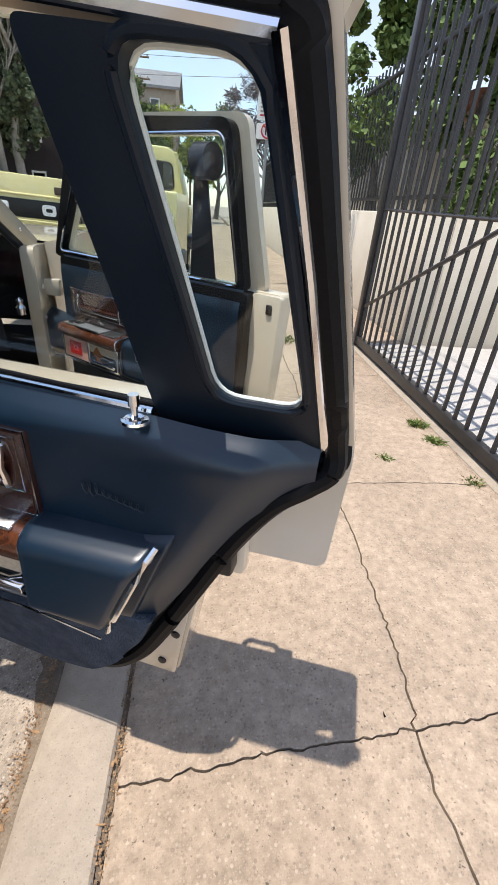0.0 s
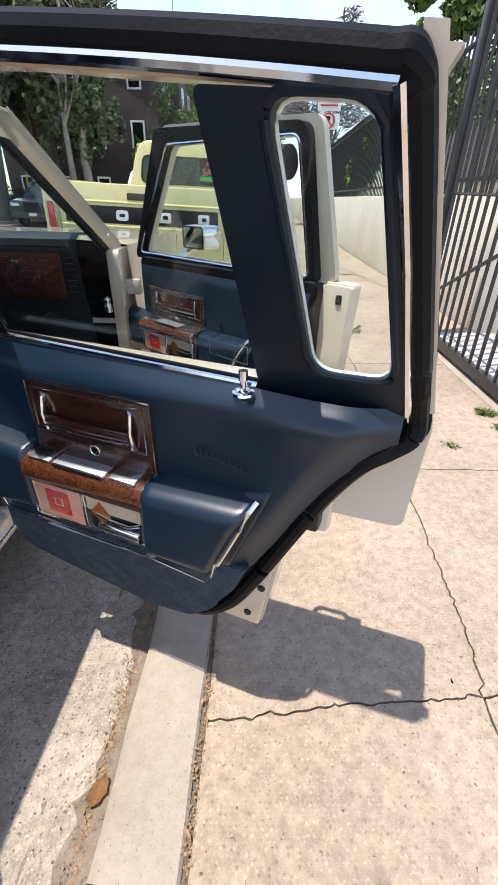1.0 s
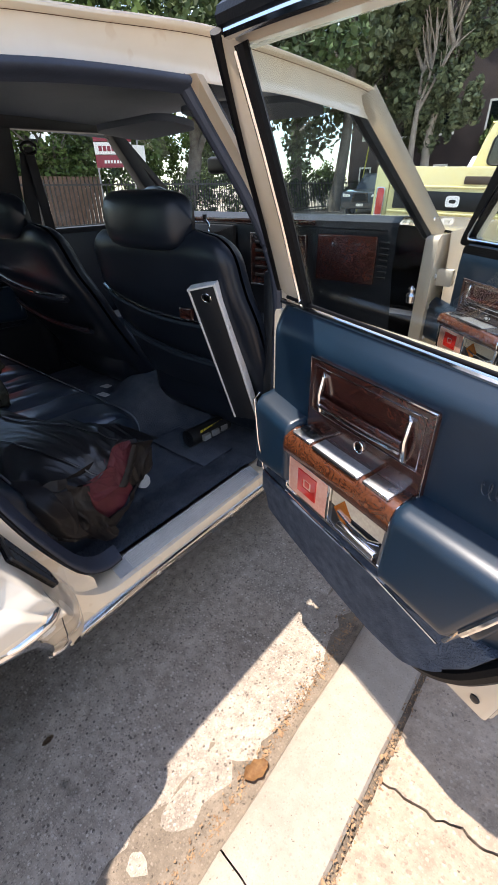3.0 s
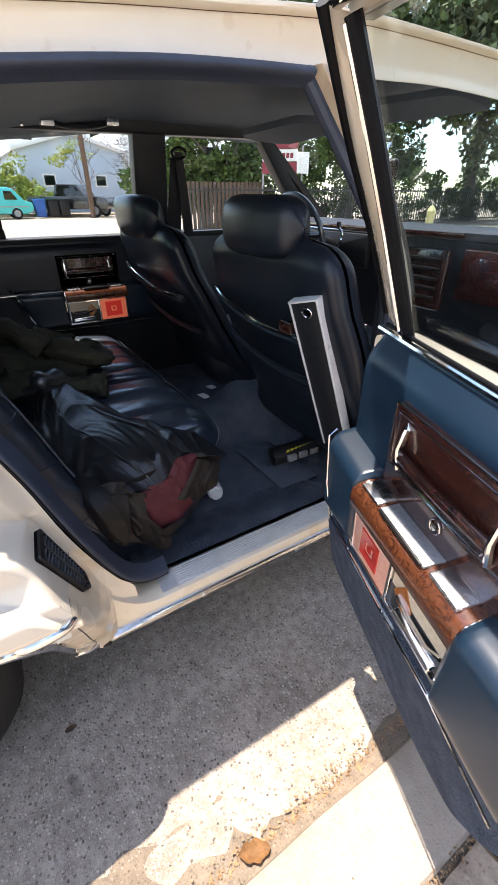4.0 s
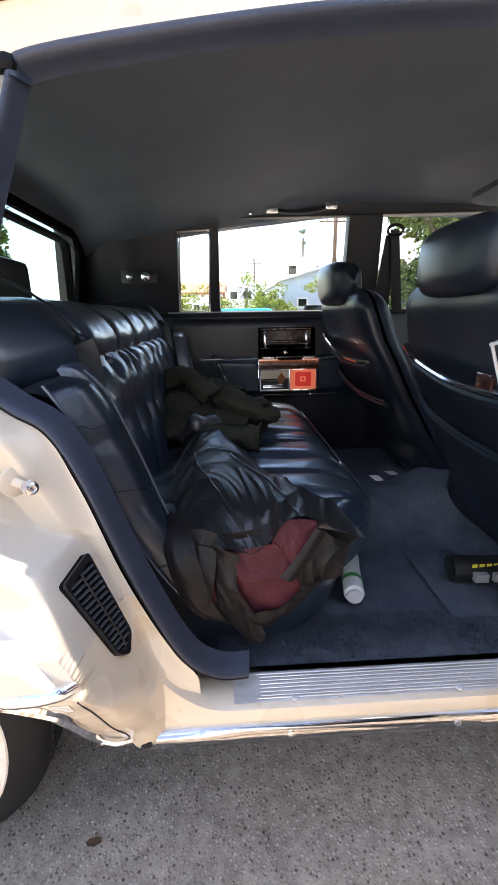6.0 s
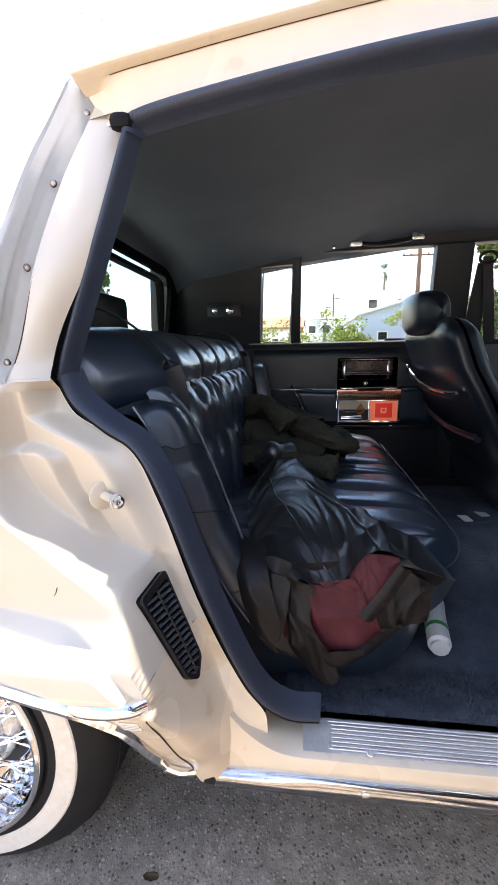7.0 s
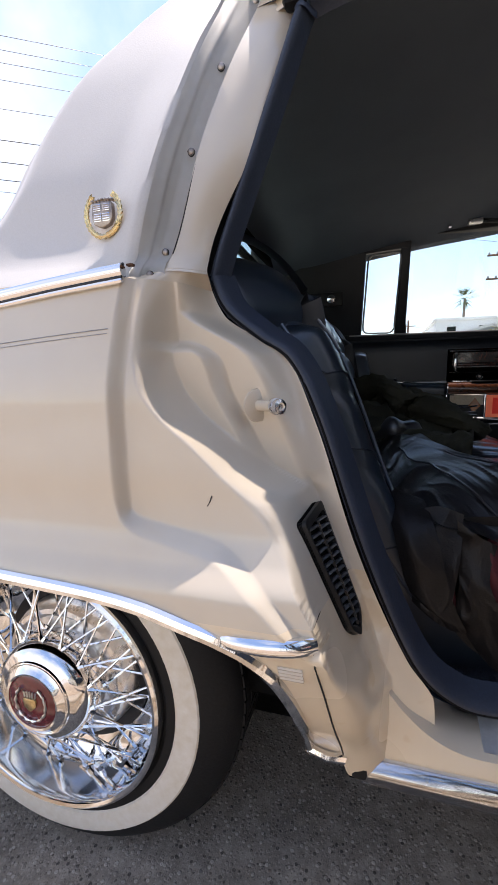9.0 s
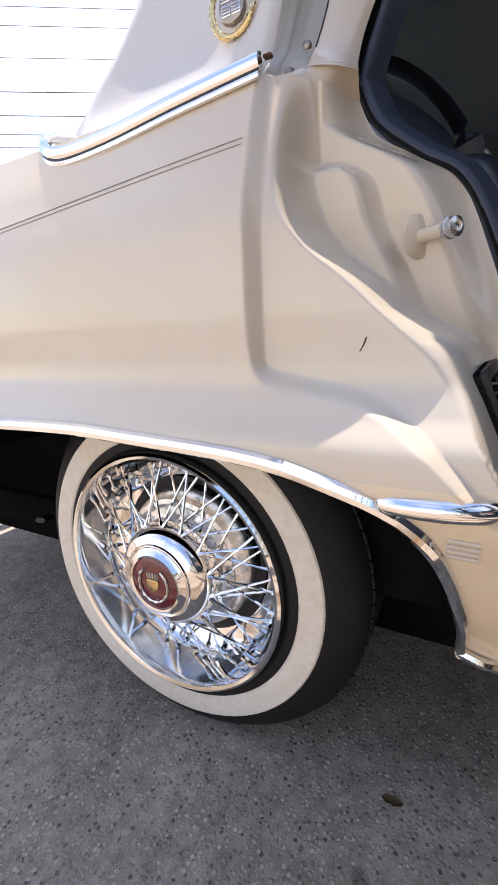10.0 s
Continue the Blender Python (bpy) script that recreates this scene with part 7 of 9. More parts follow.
def weed(c, r, n, h, seed):
    random.seed(seed)
    b = bmesh.new()
    for k in range(n):
        d = random.uniform(0, 6.28)
        q = Vector((math.cos(d), math.sin(d), 0)) * random.random() * r + Vector(c)
        u = Vector((random.gauss(0, 0.5), random.gauss(0, 0.5), 1)).normalized()
        L, w = random.uniform(0.3, 1) * h, random.uniform(0.002, 0.006)
        s = u.cross(Vector((math.cos(d * 7), math.sin(d * 7), 0))).normalized() * w
        t = q + u * L + Vector((math.cos(d), math.sin(d), -0.3)) * L * 0.6
        m = q + u * L * 0.6
        v = [b.verts.new(p) for p in (q - s * 0.4, q + s * 0.4, m + s, t, m - s)]
        b.faces.new(v)
    return b


for c, r, n, h in (((2.985, 2.52, 0.17), 0.055, 260, 0.05), ((2.995, 2.32, 0.17), 0.05, 200, 0.04), ((2.63, 2.13, 0.17), 0.05, 70, 0.03), ((2.45, 4.30, 0.17), 0.16, 320, 0.06), ((2.25, 4.7, 0.17), 0.10, 120, 0.05), ((3.0, 1.91, 0.17), 0.05, 90, 0.03), ((3.02, 1.6, 0.17), 0.04, 60, 0.03)):
    tagged(part("weed", weed(c, r, n, h, int(c[1] * 100)), WEED, None, "", 0), "green weeds growing from a pavement joint", "weed", "pavement weeds")

# ---- gate, wall and fences beside the pavement ----
gate = thing("steel_gate", (3.14, 3.0, 0.18), "black steel bar gate across a driveway", "gate")
part("bottom_rail", box(3.12, 3.17, 0.8, 4.28, 0.20, 0.27, 0.004), STEEL, gate)
part("bottom_rail", box(3.17, 3.22, 0.8, 4.28, 0.19, 0.215, 0.003), STEEL, gate)
part("top_rail", box(3.125, 3.165, 0.8, 4.28, 2.75, 2.80, 0.004), STEEL, gate)
part("middle_rail", tube([(3.145, 4.27, 1.33), (3.145, 0.8, 1.26)], 0.012, 6), STEEL, gate)
part("brace", tube([(3.135, 4.2, 0.55), (3.135, 0.8, 2.0)], 0.014, 6), STEEL, gate)
bar = part("bar", box(3.135, 3.155, -0.01, 0.01, 0.24, 2.78, 0.002, 1), STEEL, gate, smooth=0)
for k in range(27):
    o = bar if k == 0 else new("bar", bar.data)
    o.parent, o.matrix_parent_inverse = gate, origin(gate).inverted()
    o.location = (0, 0.9 + 0.127 * k, 0)
part("end_post", box(3.11, 3.18, 4.22, 4.30, 0.18, 2.85, 0.004), STEEL, gate)
part("wheel_cover", box(3.10, 3.19, 1.5, 1.7, 0.18, 0.25, 0.01), STEEL, gate)
structure("driveway", box(3.24, 14, -4, 4.4, 0.0, 0.165, 0.01), mat("driveway_concrete", (0.44, 0.42, 0.39), (0.36, 0.345, 0.32), rough=0.9, big=1, fine=70, bump=0.4), "bright concrete driveway behind the gate", 0)
structure("verge", box(3.075, 3.24, -4, 4.4, 0.05, 0.172, 0.01), KERB, "concrete strip under the gate", 0)
structure("garden_wall", box(3.70, 3.92, 4.45, 40, 0.0, 1.34, 0.015), STUCCO, "cream stucco garden wall")
structure("garden_wall_return", box(3.92, 12, 4.45, 4.65, 0.0, 1.34, 0.015), STUCCO, "cream stucco garden wall")
structure("yard", box(3.92, 14, 4.65, 40, 0.0, 0.9, 0.02), SOIL, "planted yard behind the wall", 0)
fence = thing("steel_fence", (3.8, 6, 1.34), "black steel bar fence on the garden wall", "fence")
fb = part("fence_bar", box(3.80, 3.82, -0.01, 0.01, 1.34, 2.85, 0.002, 1), STEEL, fence, smooth=0)
for k in range(120):
    o = fb if k == 0 else new("fence_bar", fb.data)
    o.parent, o.matrix_parent_inverse = fence, origin(fence).inverted()
    o.location = (0, 4.5 + 0.125 * k, 0)
for z in (1.46, 2.70):
    part("fence_rail", box(3.79, 3.83, 4.46, 20, z, z + 0.04, 0.003), STEEL, fence)
f2 = thing("steel_fence", (7, 4.55, 1.34), "black steel bar fence behind the driveway", "fence")
for k in range(50):
    o = new("fence_bar", fb.data)
    o.parent, o.matrix_parent_inverse = f2, origin(f2).inverted()
    o.location = (0.15 + 0.13 * k, 4.55, 0)
part("fence_rail", box(3.9, 10.5, 4.53, 4.57, 2.70, 2.74, 0.003), STEEL, f2)

sign = thing("parking_sign", (2.48, 7.6, 0.17), "white and red no-parking sign on a thin post", "street sign")
part("post", tube([(2.48, 7.62, 0.15), (2.48, 7.62, 2.75)], 0.022, 8), GREY, sign)
for z0, z1 in ((2.12, 2.30), (2.33, 2.86)):
    part("plate", plate(rect(2.32, 2.64, z0, z1, 0.03), lambda u, v, z: Vector((u, 7.59 - v, z)), 0, 0.004), WHITE, sign, "white sign plate")
for z in (2.22, 2.68):
    part("ban_ring", tube([(2.48 + 0.085 * math.sin(a), 7.583, z + 0.085 * math.cos(a)) for a in np.linspace(0, 6.283, 24)[:-1]], 0.012, 6, closed=True), RED, sign)
    part("ban_letter", plate([(2.445, z - 0.05), (2.465, z - 0.05), (2.465, z - 0.005), (2.51, z + 0.005), (2.51, z + 0.05), (2.445, z + 0.05)], lambda u, v, q: Vector((u, 7.586 - v, q)), 0, 0.002), BLACK, sign)
    part("ban_bar", tube([(2.42, 7.581, z + 0.06), (2.54, 7.581, z - 0.06)], 0.010, 6), RED, sign)
for k in range(4):
    part("text_bar", box(2.36, 2.60 - 0.02 * (k % 2), 7.582, 7.586, 2.38 + 0.045 * k, 2.40 + 0.045 * k), GREY if k else RED, sign)
part("red_band", box(2.325, 2.635, 7.580, 7.585, 2.80, 2.86), RED, sign)

# ---- yellow pickup ahead ----
truck = thing("pickup_truck", (0.39, 7.2, 0), "pale yellow old pickup truck with black tailgate band", "pickup truck")
T0, T1, TY = -0.56, 1.34, 4.86
tw = lambda u, v, z: Vector((u, TY + v, z))
tg = part("tailgate", plate(rounded([(-0.42, 0.70), (1.20, 0.70), (1.20, 1.355), (-0.42, 1.355)], 0.02), tw, 0.06, 0.0, 0.012), YELLOW, truck, "yellow tailgate")
part("tailgate_band", plate(rect(-0.36, 1.14, 1.015, 1.165, 0.01), tw, 0.0, -0.006, 0.002), BLACK, tg, "black tailgate band")
for k, (u, w) in enumerate(((-0.20, 0.10), (0.20, 0.12), (0.62, 0.12), (1.0, 0.11))):
    if k in (1,):
        part("band_emblem", ring(rect(u - w / 2, u + w / 2, 1.045, 1.135, 0.03), rect(u - w / 4, u + w / 4, 1.075, 1.105, 0.012), tw, -0.004, -0.012), WHITE, tg)
    else:
        part("band_emblem", plate(rect(u - w / 2, u + w / 2, 1.045, 1.135, 0.02), tw, -0.004, -0.012, 0.004), WHITE, tg)
        part("band_emblem", plate(rect(u - w / 6, u + w / 4, 1.075, 1.11, 0.01), tw, -0.0122, -0.0145), BLACK, tg)
part("tailgate_latch", plate(rect(0.26, 0.52, 1.225, 1.285, 0.01), tw, 0.0, -0.012, 0.003), mat("brown_latch", (0.08, 0.05, 0.03), rough=0.5), tg)
part("tailgate_ridge", tube([tw(-0.40, -0.004, 1.20), tw(1.18, -0.004, 1.20)], 0.010, 8), YELLOW, tg)
part("tailgate_ridge", tube([tw(-0.40, -0.004, 0.99), tw(1.18, -0.004, 0.99)], 0.010, 8), YELLOW, tg)
for x0, x1, s in ((T0, -0.425, -1), (1.205, T1, 1)):
    bs = part("bed_side", plate(rounded([(TY, 0.62), (TY + 2.52, 0.62), (TY + 2.52, 1.37), (TY, 1.37)], 0.03), lambda u, v, z, a=x0, b=x1, q=s: Vector((lerp(a, b, v) + (0.05 * math.sin((z - 0.62) * 4.2) * v if q > 0 else -0.05 * math.sin((z - 0.62) * 4.2) * (1 - v)), u, z)), 0.0, 1.0), YELLOW, truck, "yellow bed side")
    part("tail_lamp", plate(rect(x0 + 0.03, x1 - 0.03, 0.95, 1.18, 0.02), tw, 0.0, -0.02, 0.006), REDLENS, truck, "red tail lamp")
    part("tail_lamp_rim", tube([tw(u, -0.014, z) for u, z in rect(x0 + 0.028, x1 - 0.028, 0.948, 1.182, 0.02)], 0.008, 6, closed=True), CHROME, truck)
part("bed_floor", box(-0.45, 1.22, TY + 0.05, TY + 2.48, 0.66, 0.72, 0.01), YELLOW, truck)
part("bed_front", box(-0.45, 1.22, TY + 2.44, TY + 2.51, 0.66, 1.36, 0.01), YELLOW, truck)
part("bumper", plate(rounded([(-0.5, 0.46), (1.3, 0.46), (1.3, 0.63), (-0.5, 0.63)], 0.03), tw, 0.02, -0.12, 0.03), CHROME, truck, "chrome rear bumper")
part("number_plate", plate(rect(0.24, 0.54, 0.50, 0.60, 0.01), tw, -0.121, -0.125), WHITE, truck)
CY = TY + 2.55
cab = [(-0.44, 0.62), (1.26, 0.62), (1.28, 1.36), (1.15, 1.86), (1.05, 1.93), (-0.15, 1.93), (-0.26, 1.86), (-0.42, 1.36)]
part("cab", plate(rounded(cab, 0.05), lambda u, v, z: Vector((u, CY + v * (1 - 0.12 * (z > 1.5)), z)), 1.55, 0.0, 0.03, 3), YELLOW, truck, "yellow cab")
cabr = rounded([(-0.23, 1.42), (1.14, 1.42), (1.10, 1.75), (-0.19, 1.75)], 0.08)
part("cab_window", plate(cabr, lambda u, v, z: Vector((u, CY + v, z)), 0.004, -0.004), CARGLASS, truck, "dark cab rear window", 0)
part("cab_window_back", plate(cabr, lambda u, v, z: Vector((u, CY + v, z)), -0.0005, -0.0015), mat("cab_shade", (0.10, 0.12, 0.12), (0.05, 0.08, 0.07), rough=0.6, big=3), truck)
part("window_rubber", tube([Vector((u, CY - 0.006, z)) for u, z in cabr], 0.012, 6, closed=True), BLACK, truck)
part("cab_gutter", tube([(1.22, CY + 0.02, 1.62), (1.16, CY + 0.02, 1.87), (0.4, CY + 0.02, 1.945), (-0.27, CY + 0.02, 1.87), (-0.33, CY + 0.02, 1.62)], 0.012, 6), YELLOW, truck)
fs = part("for_sale_card", plate(rect(0.62, 0.98, 1.46, 1.74, 0.01), lambda u, v, z: Vector((u, CY - 0.012 + v, z)), 0.0, -0.003), BLACK, truck, "for sale card in the window")
part("card_foot", box(0.63, 0.97, CY - 0.0175, CY - 0.0155, 1.475, 1.535), GREEN, fs)
PINK = mat("pink_print", (0.75, 0.22, 0.22), rough=0.6)
words("card_words", "SALE", 0.13, pose(0.80, CY - 0.018, 1.585, 90, 0, 0), PINK, fs)
words("card_words", "FOR", 0.085, pose(0.80, CY - 0.018, 1.68, 90, 0, 0), PINK, fs)
for y in (TY + 1.0, TY + 4.2):
    w = part("truck_wheel", lathe([(-0.1, 0.2), (-0.09, 0.33), (0.07, 0.36), (0.1, 0.32), (0.1, 0.2)], (1.22, y, 0.36), "x", 32), RUBBER, truck, "black truck tyre")
    part("wheel_rim", lathe([(0.09, 0.2), (0.07, 0.18), (0.08, 0.08), (0.1, 0.0001)], (1.22, y, 0.36), "x", 24), CHROME, w)
    part("wheel_well", box(1.205, 1.40, y - 0.44, y + 0.44, 0.56, 0.78, 0.06, 3), DARKTRIM, truck)
    part("truck_wheel", lathe([(-0.1, 0.2), (-0.09, 0.33), (0.07, 0.36), (0.1, 0.32), (0.1, 0.2)], (-0.44, y, 0.36), "x", 32), RUBBER, truck)
part("truck_nose", box(-0.52, 1.30, CY + 1.5, CY + 3.0, 0.55, 1.25, 0.06, 3), YELLOW, truck)
truck.rotation_euler = (0, radians(2.0), 0)
part("chassis", box(-0.40, 1.18, TY + 0.1, CY + 2.9, 0.40, 0.64, 0.02), DARKTRIM, truck)


# ---- far vehicles ----
def vehicle(name, label, category, at, heading, L, W, body, cabin, paint, wheels, wr=0.34, group=""):
    """A parked vehicle: side outlines of body and cabin (along, up), width W, turned by heading degrees."""
    v = thing(name, (at[0], at[1], at[2]), label, category, group)
    m = Matrix.Translation(at) @ Matrix.Rotation(radians(heading), 4, "Z")
    fn = lambda u, q, z: m @ Vector((q, u, z))
    part("body", plate(rounded(body, 0.12, 3), fn, -W / 2, W / 2, 0.06), paint, v)
    if cabin:
        part("cabin", plate(rounded(cabin, 0.12, 3), lambda u, q, z: fn(u, q * (1 - 0.12 * (z - cabin[0][1])), z), -W * 0.46, W * 0.46, 0.05), paint, v)
        c = Vector((sum(p[0] for p in cabin) / len(cabin), sum(p[1] for p in cabin) / len(cabin)))
        inn = [tuple(c + (Vector(p) - c) * 0.84) for p in cabin]
        part("side_windows", plate(rounded(inn, 0.06, 3), lambda u, q, z: fn(u, q * (1 - 0.12 * (z - cabin[0][1])), z), -W * 0.465, W * 0.465), CARGLASS, v, "", 0)
        b = [p for p in cabin if p[1] == min(q[1] for q in cabin)]
        t = [p for p in cabin if p[1] == max(q[1] for q in cabin)]
        for e in (max, min):
            p, q = e(b), e(t)
            s = 0.02 if e is max else -0.02
            part("end_window", plate([(-W * 0.38, 0.12), (W * 0.38, 0.12), (W * 0.34, 0.9), (-W * 0.34, 0.9)], lambda a, k, f, p=p, q=q, s=s: fn(lerp(p[0], q[0], f) + s + k, a, lerp(p[1], q[1], f)), 0, 0.01), CARGLASS, v, "", 0)
    for y in wheels:
        for s in (-1, 1):
            w = part("wheel", lathe([(-0.1, wr * 0.6), (-0.09, wr * 0.95), (0.0, wr), (0.09, wr * 0.95), (0.1, wr * 0.6)], (0, 0, 0), "x", 24), RUBBER, v)
            part("rim", lathe([(-0.1, 0.0001), (-0.1, wr * 0.6), (0.1, wr * 0.6), (0.1, 0.0001)], (0, 0, 0), "x", 20), GREY, w).data.transform(m @ Matrix.Translation((s * (W / 2 - 0.08), y, wr)))
            w.data.transform(m @ Matrix.Translation((s * (W / 2 - 0.08), y, wr)))
    return v, fn


TEAL = mat("teal_paint", (0.06, 0.52, 0.50), (0.05, 0.46, 0.45), rough=0.4, big=2, bump=0.02)
SLATE = mat("slate_paint", (0.05, 0.065, 0.085), (0.04, 0.05, 0.065), rough=0.25, coat=0.8, bump=0.02)
CHARCOAL = mat("charcoal_paint", (0.02, 0.021, 0.023), (0.025, 0.025, 0.027), rough=0.25, coat=0.6, bump=0.02)
CARBLUE = mat("dark_blue_paint", (0.05, 0.08, 0.16), (0.04, 0.06, 0.12), rough=0.25, coat=0.7, bump=0.02)
van, vf_ = vehicle("panel_van", "turquoise panel van parked across the street", "van", (-30.2, 2.4, 0.0), 0, 5.0, 1.95, [(-2.5, 0.28), (2.2, 0.28), (2.5, 0.5), (2.45, 0.86), (2.05, 0.95), (1.6, 1.5), (1.3, 1.62), (-2.35, 1.62), (-2.5, 1.5)], None, TEAL, (-1.6, 1.55), 0.30)
for s in (-1, 1):
    part("cab_window", plate([(1.05, 1.0), (1.72, 1.0), (1.45, 1.42), (1.05, 1.45)], lambda u, q, z: vf_(u, q, z), s * 0.98, s * 0.985), CARGLASS, van, "", 0)
    part("side_strip", box(0.97, 0.985, -2.4, 2.3, 0.62, 0.68, fn=lambda a, b, c, s=s: vf_(b, a * s, c)), GREY, van)
SUVB = [(-2.3, 0.35), (2.3, 0.35), (2.38, 0.7), (2.3, 1.0), (1.3, 1.12), (-2.3, 1.12), (-2.4, 0.8)]
SUVC = [(-2.2, 1.08), (1.2, 1.08), (0.5, 1.72), (-1.9, 1.75)]
suv, sf = vehicle("parked_suv", "slate grey sport utility car facing down the street", "car", (-7.9, 22.0, 0.0), 180, 4.7, 1.9, SUVB, SUVC, SLATE, (-1.4, 1.45))
part("grille", plate(rounded([(-0.42, 0.62), (0.42, 0.62), (0.34, 0.96), (-0.34, 0.96)], 0.05), lambda u, v, z: sf(2.36 + v, u, z), 0.0, 0.03), CHROME, suv)
part("grille", plate(rounded([(-0.30, 0.66), (0.30, 0.66), (0.24, 0.93), (-0.24, 0.93)], 0.05), lambda u, v, z: sf(2.36 + v, u, z), 0.0, 0.035), BLACK, suv)
part("number_plate", plate(rect(-0.16, 0.16, 0.46, 0.56), lambda u, v, z: sf(2.36 + v, u, z), 0.0, 0.03), WHITE, suv)
for s in (-1, 1):
    part("headlamp", plate(rounded([(0.5 * s, 0.78), (0.85 * s, 0.82), (0.85 * s, 0.94), (0.5 * s, 0.90)], 0.03), lambda u, v, z: sf(2.30 + v, u, z), 0.0, 0.05), WHITE, suv, "white headlamp")
SEDB = [(-2.2, 0.35), (2.2, 0.35), (2.25, 0.65), (2.1, 0.85), (1.0, 0.95), (-2.2, 0.98), (-2.25, 0.6)]
SEDC = [(-1.7, 0.92), (1.1, 0.92), (0.4, 1.40), (-1.0, 1.42)]
vehicle("parked_saloon", "dark blue saloon parked on the far kerb", "car", (-6.9, 31, 0.0), 180, 4.5, 1.8, [(a, b + 0.55) for a, b in SUVB], [(a, b + 0.6) for a, b in SUVC], CARBLUE, (-1.4, 1.4), 0.5)
vehicle("parked_saloon", "white car parked beyond the pickup", "car", (-3.4, 22, 0.0), 180, 4.5, 1.8, [(a, b + 0.45) for a, b in SUVB], [(a, b + 0.45) for a, b in SUVC], WHITE, (-1.4, 1.4), 0.5)
vehicle("parked_pickup", "charcoal pickup truck parked across the street", "pickup truck", (-31.0, 7.6, 0.0), -35, 5.2, 1.95, [(-2.6, 0.45), (2.5, 0.45), (2.6, 0.8), (2.5, 1.1), (1.3, 1.18), (-2.6, 1.15)], [(-0.9, 1.12), (1.2, 1.12), (0.7, 1.8), (-0.7, 1.82)], CHARCOAL, (-1.6, 1.7), 0.38)
vehicle("parked_saloon", "pale grey car parked across the street", "car", (-30, 13.5, 0.0), 0, 4.5, 1.8, SEDB, SEDC, GREY, (-1.4, 1.4))
vehicle("parked_saloon", "white car parked across the street", "car", (-29.5, 18.5, 0.0), 0, 4.5, 1.8, SEDB, SEDC, WHITE, (-1.4, 1.4))
for k, (y, m_) in enumerate(((5.35, mat("blue_bin", (0.03, 0.12, 0.42), rough=0.5)), (6.1, BLACK), (6.75, BLACK))):
    bn = thing("wheelie_bin", (-30.0, y, 0), ("blue" if k == 0 else "black") + " plastic wheelie bin at the far kerb", "bin", "bins at the far kerb")
    part("bin_body", plate([(-0.25, 0.08), (0.25, 0.08), (0.3, 0.95), (-0.3, 0.95)], lambda u, v, z, y=y: Vector((-30.0 + v, y + u, z)), -0.3, 0.3, 0.02), m_, bn)
    part("bin_lid", box(-30.36, -29.66, y - 0.33, y + 0.33, 0.95, 1.03, 0.02), m_, bn)

# ---- far buildings ----
SKYBLUE = mat("pale_blue_stucco", (0.50, 0.58, 0.68), (0.46, 0.54, 0.64), rough=0.9, big=0.6, fine=40, bump=0.2)
BONE = mat("white_stucco", (0.78, 0.78, 0.76), (0.72, 0.72, 0.70), rough=0.9, big=0.5, fine=40, bump=0.2)
SHINGLE = mat("dark_shingle", (0.085, 0.06, 0.055), (0.055, 0.042, 0.04), rough=0.9, big=1, fine=20, bump=0.4)
ROOFGREY = mat("grey_roof", (0.24, 0.24, 0.25), (0.18, 0.18, 0.19), rough=0.9, big=2, fine=30, bump=0.4)
TILE = mat("clay_tile", (0.42, 0.18, 0.11), (0.34, 0.14, 0.09), rough=0.9, big=2, fine=30, bump=0.4)


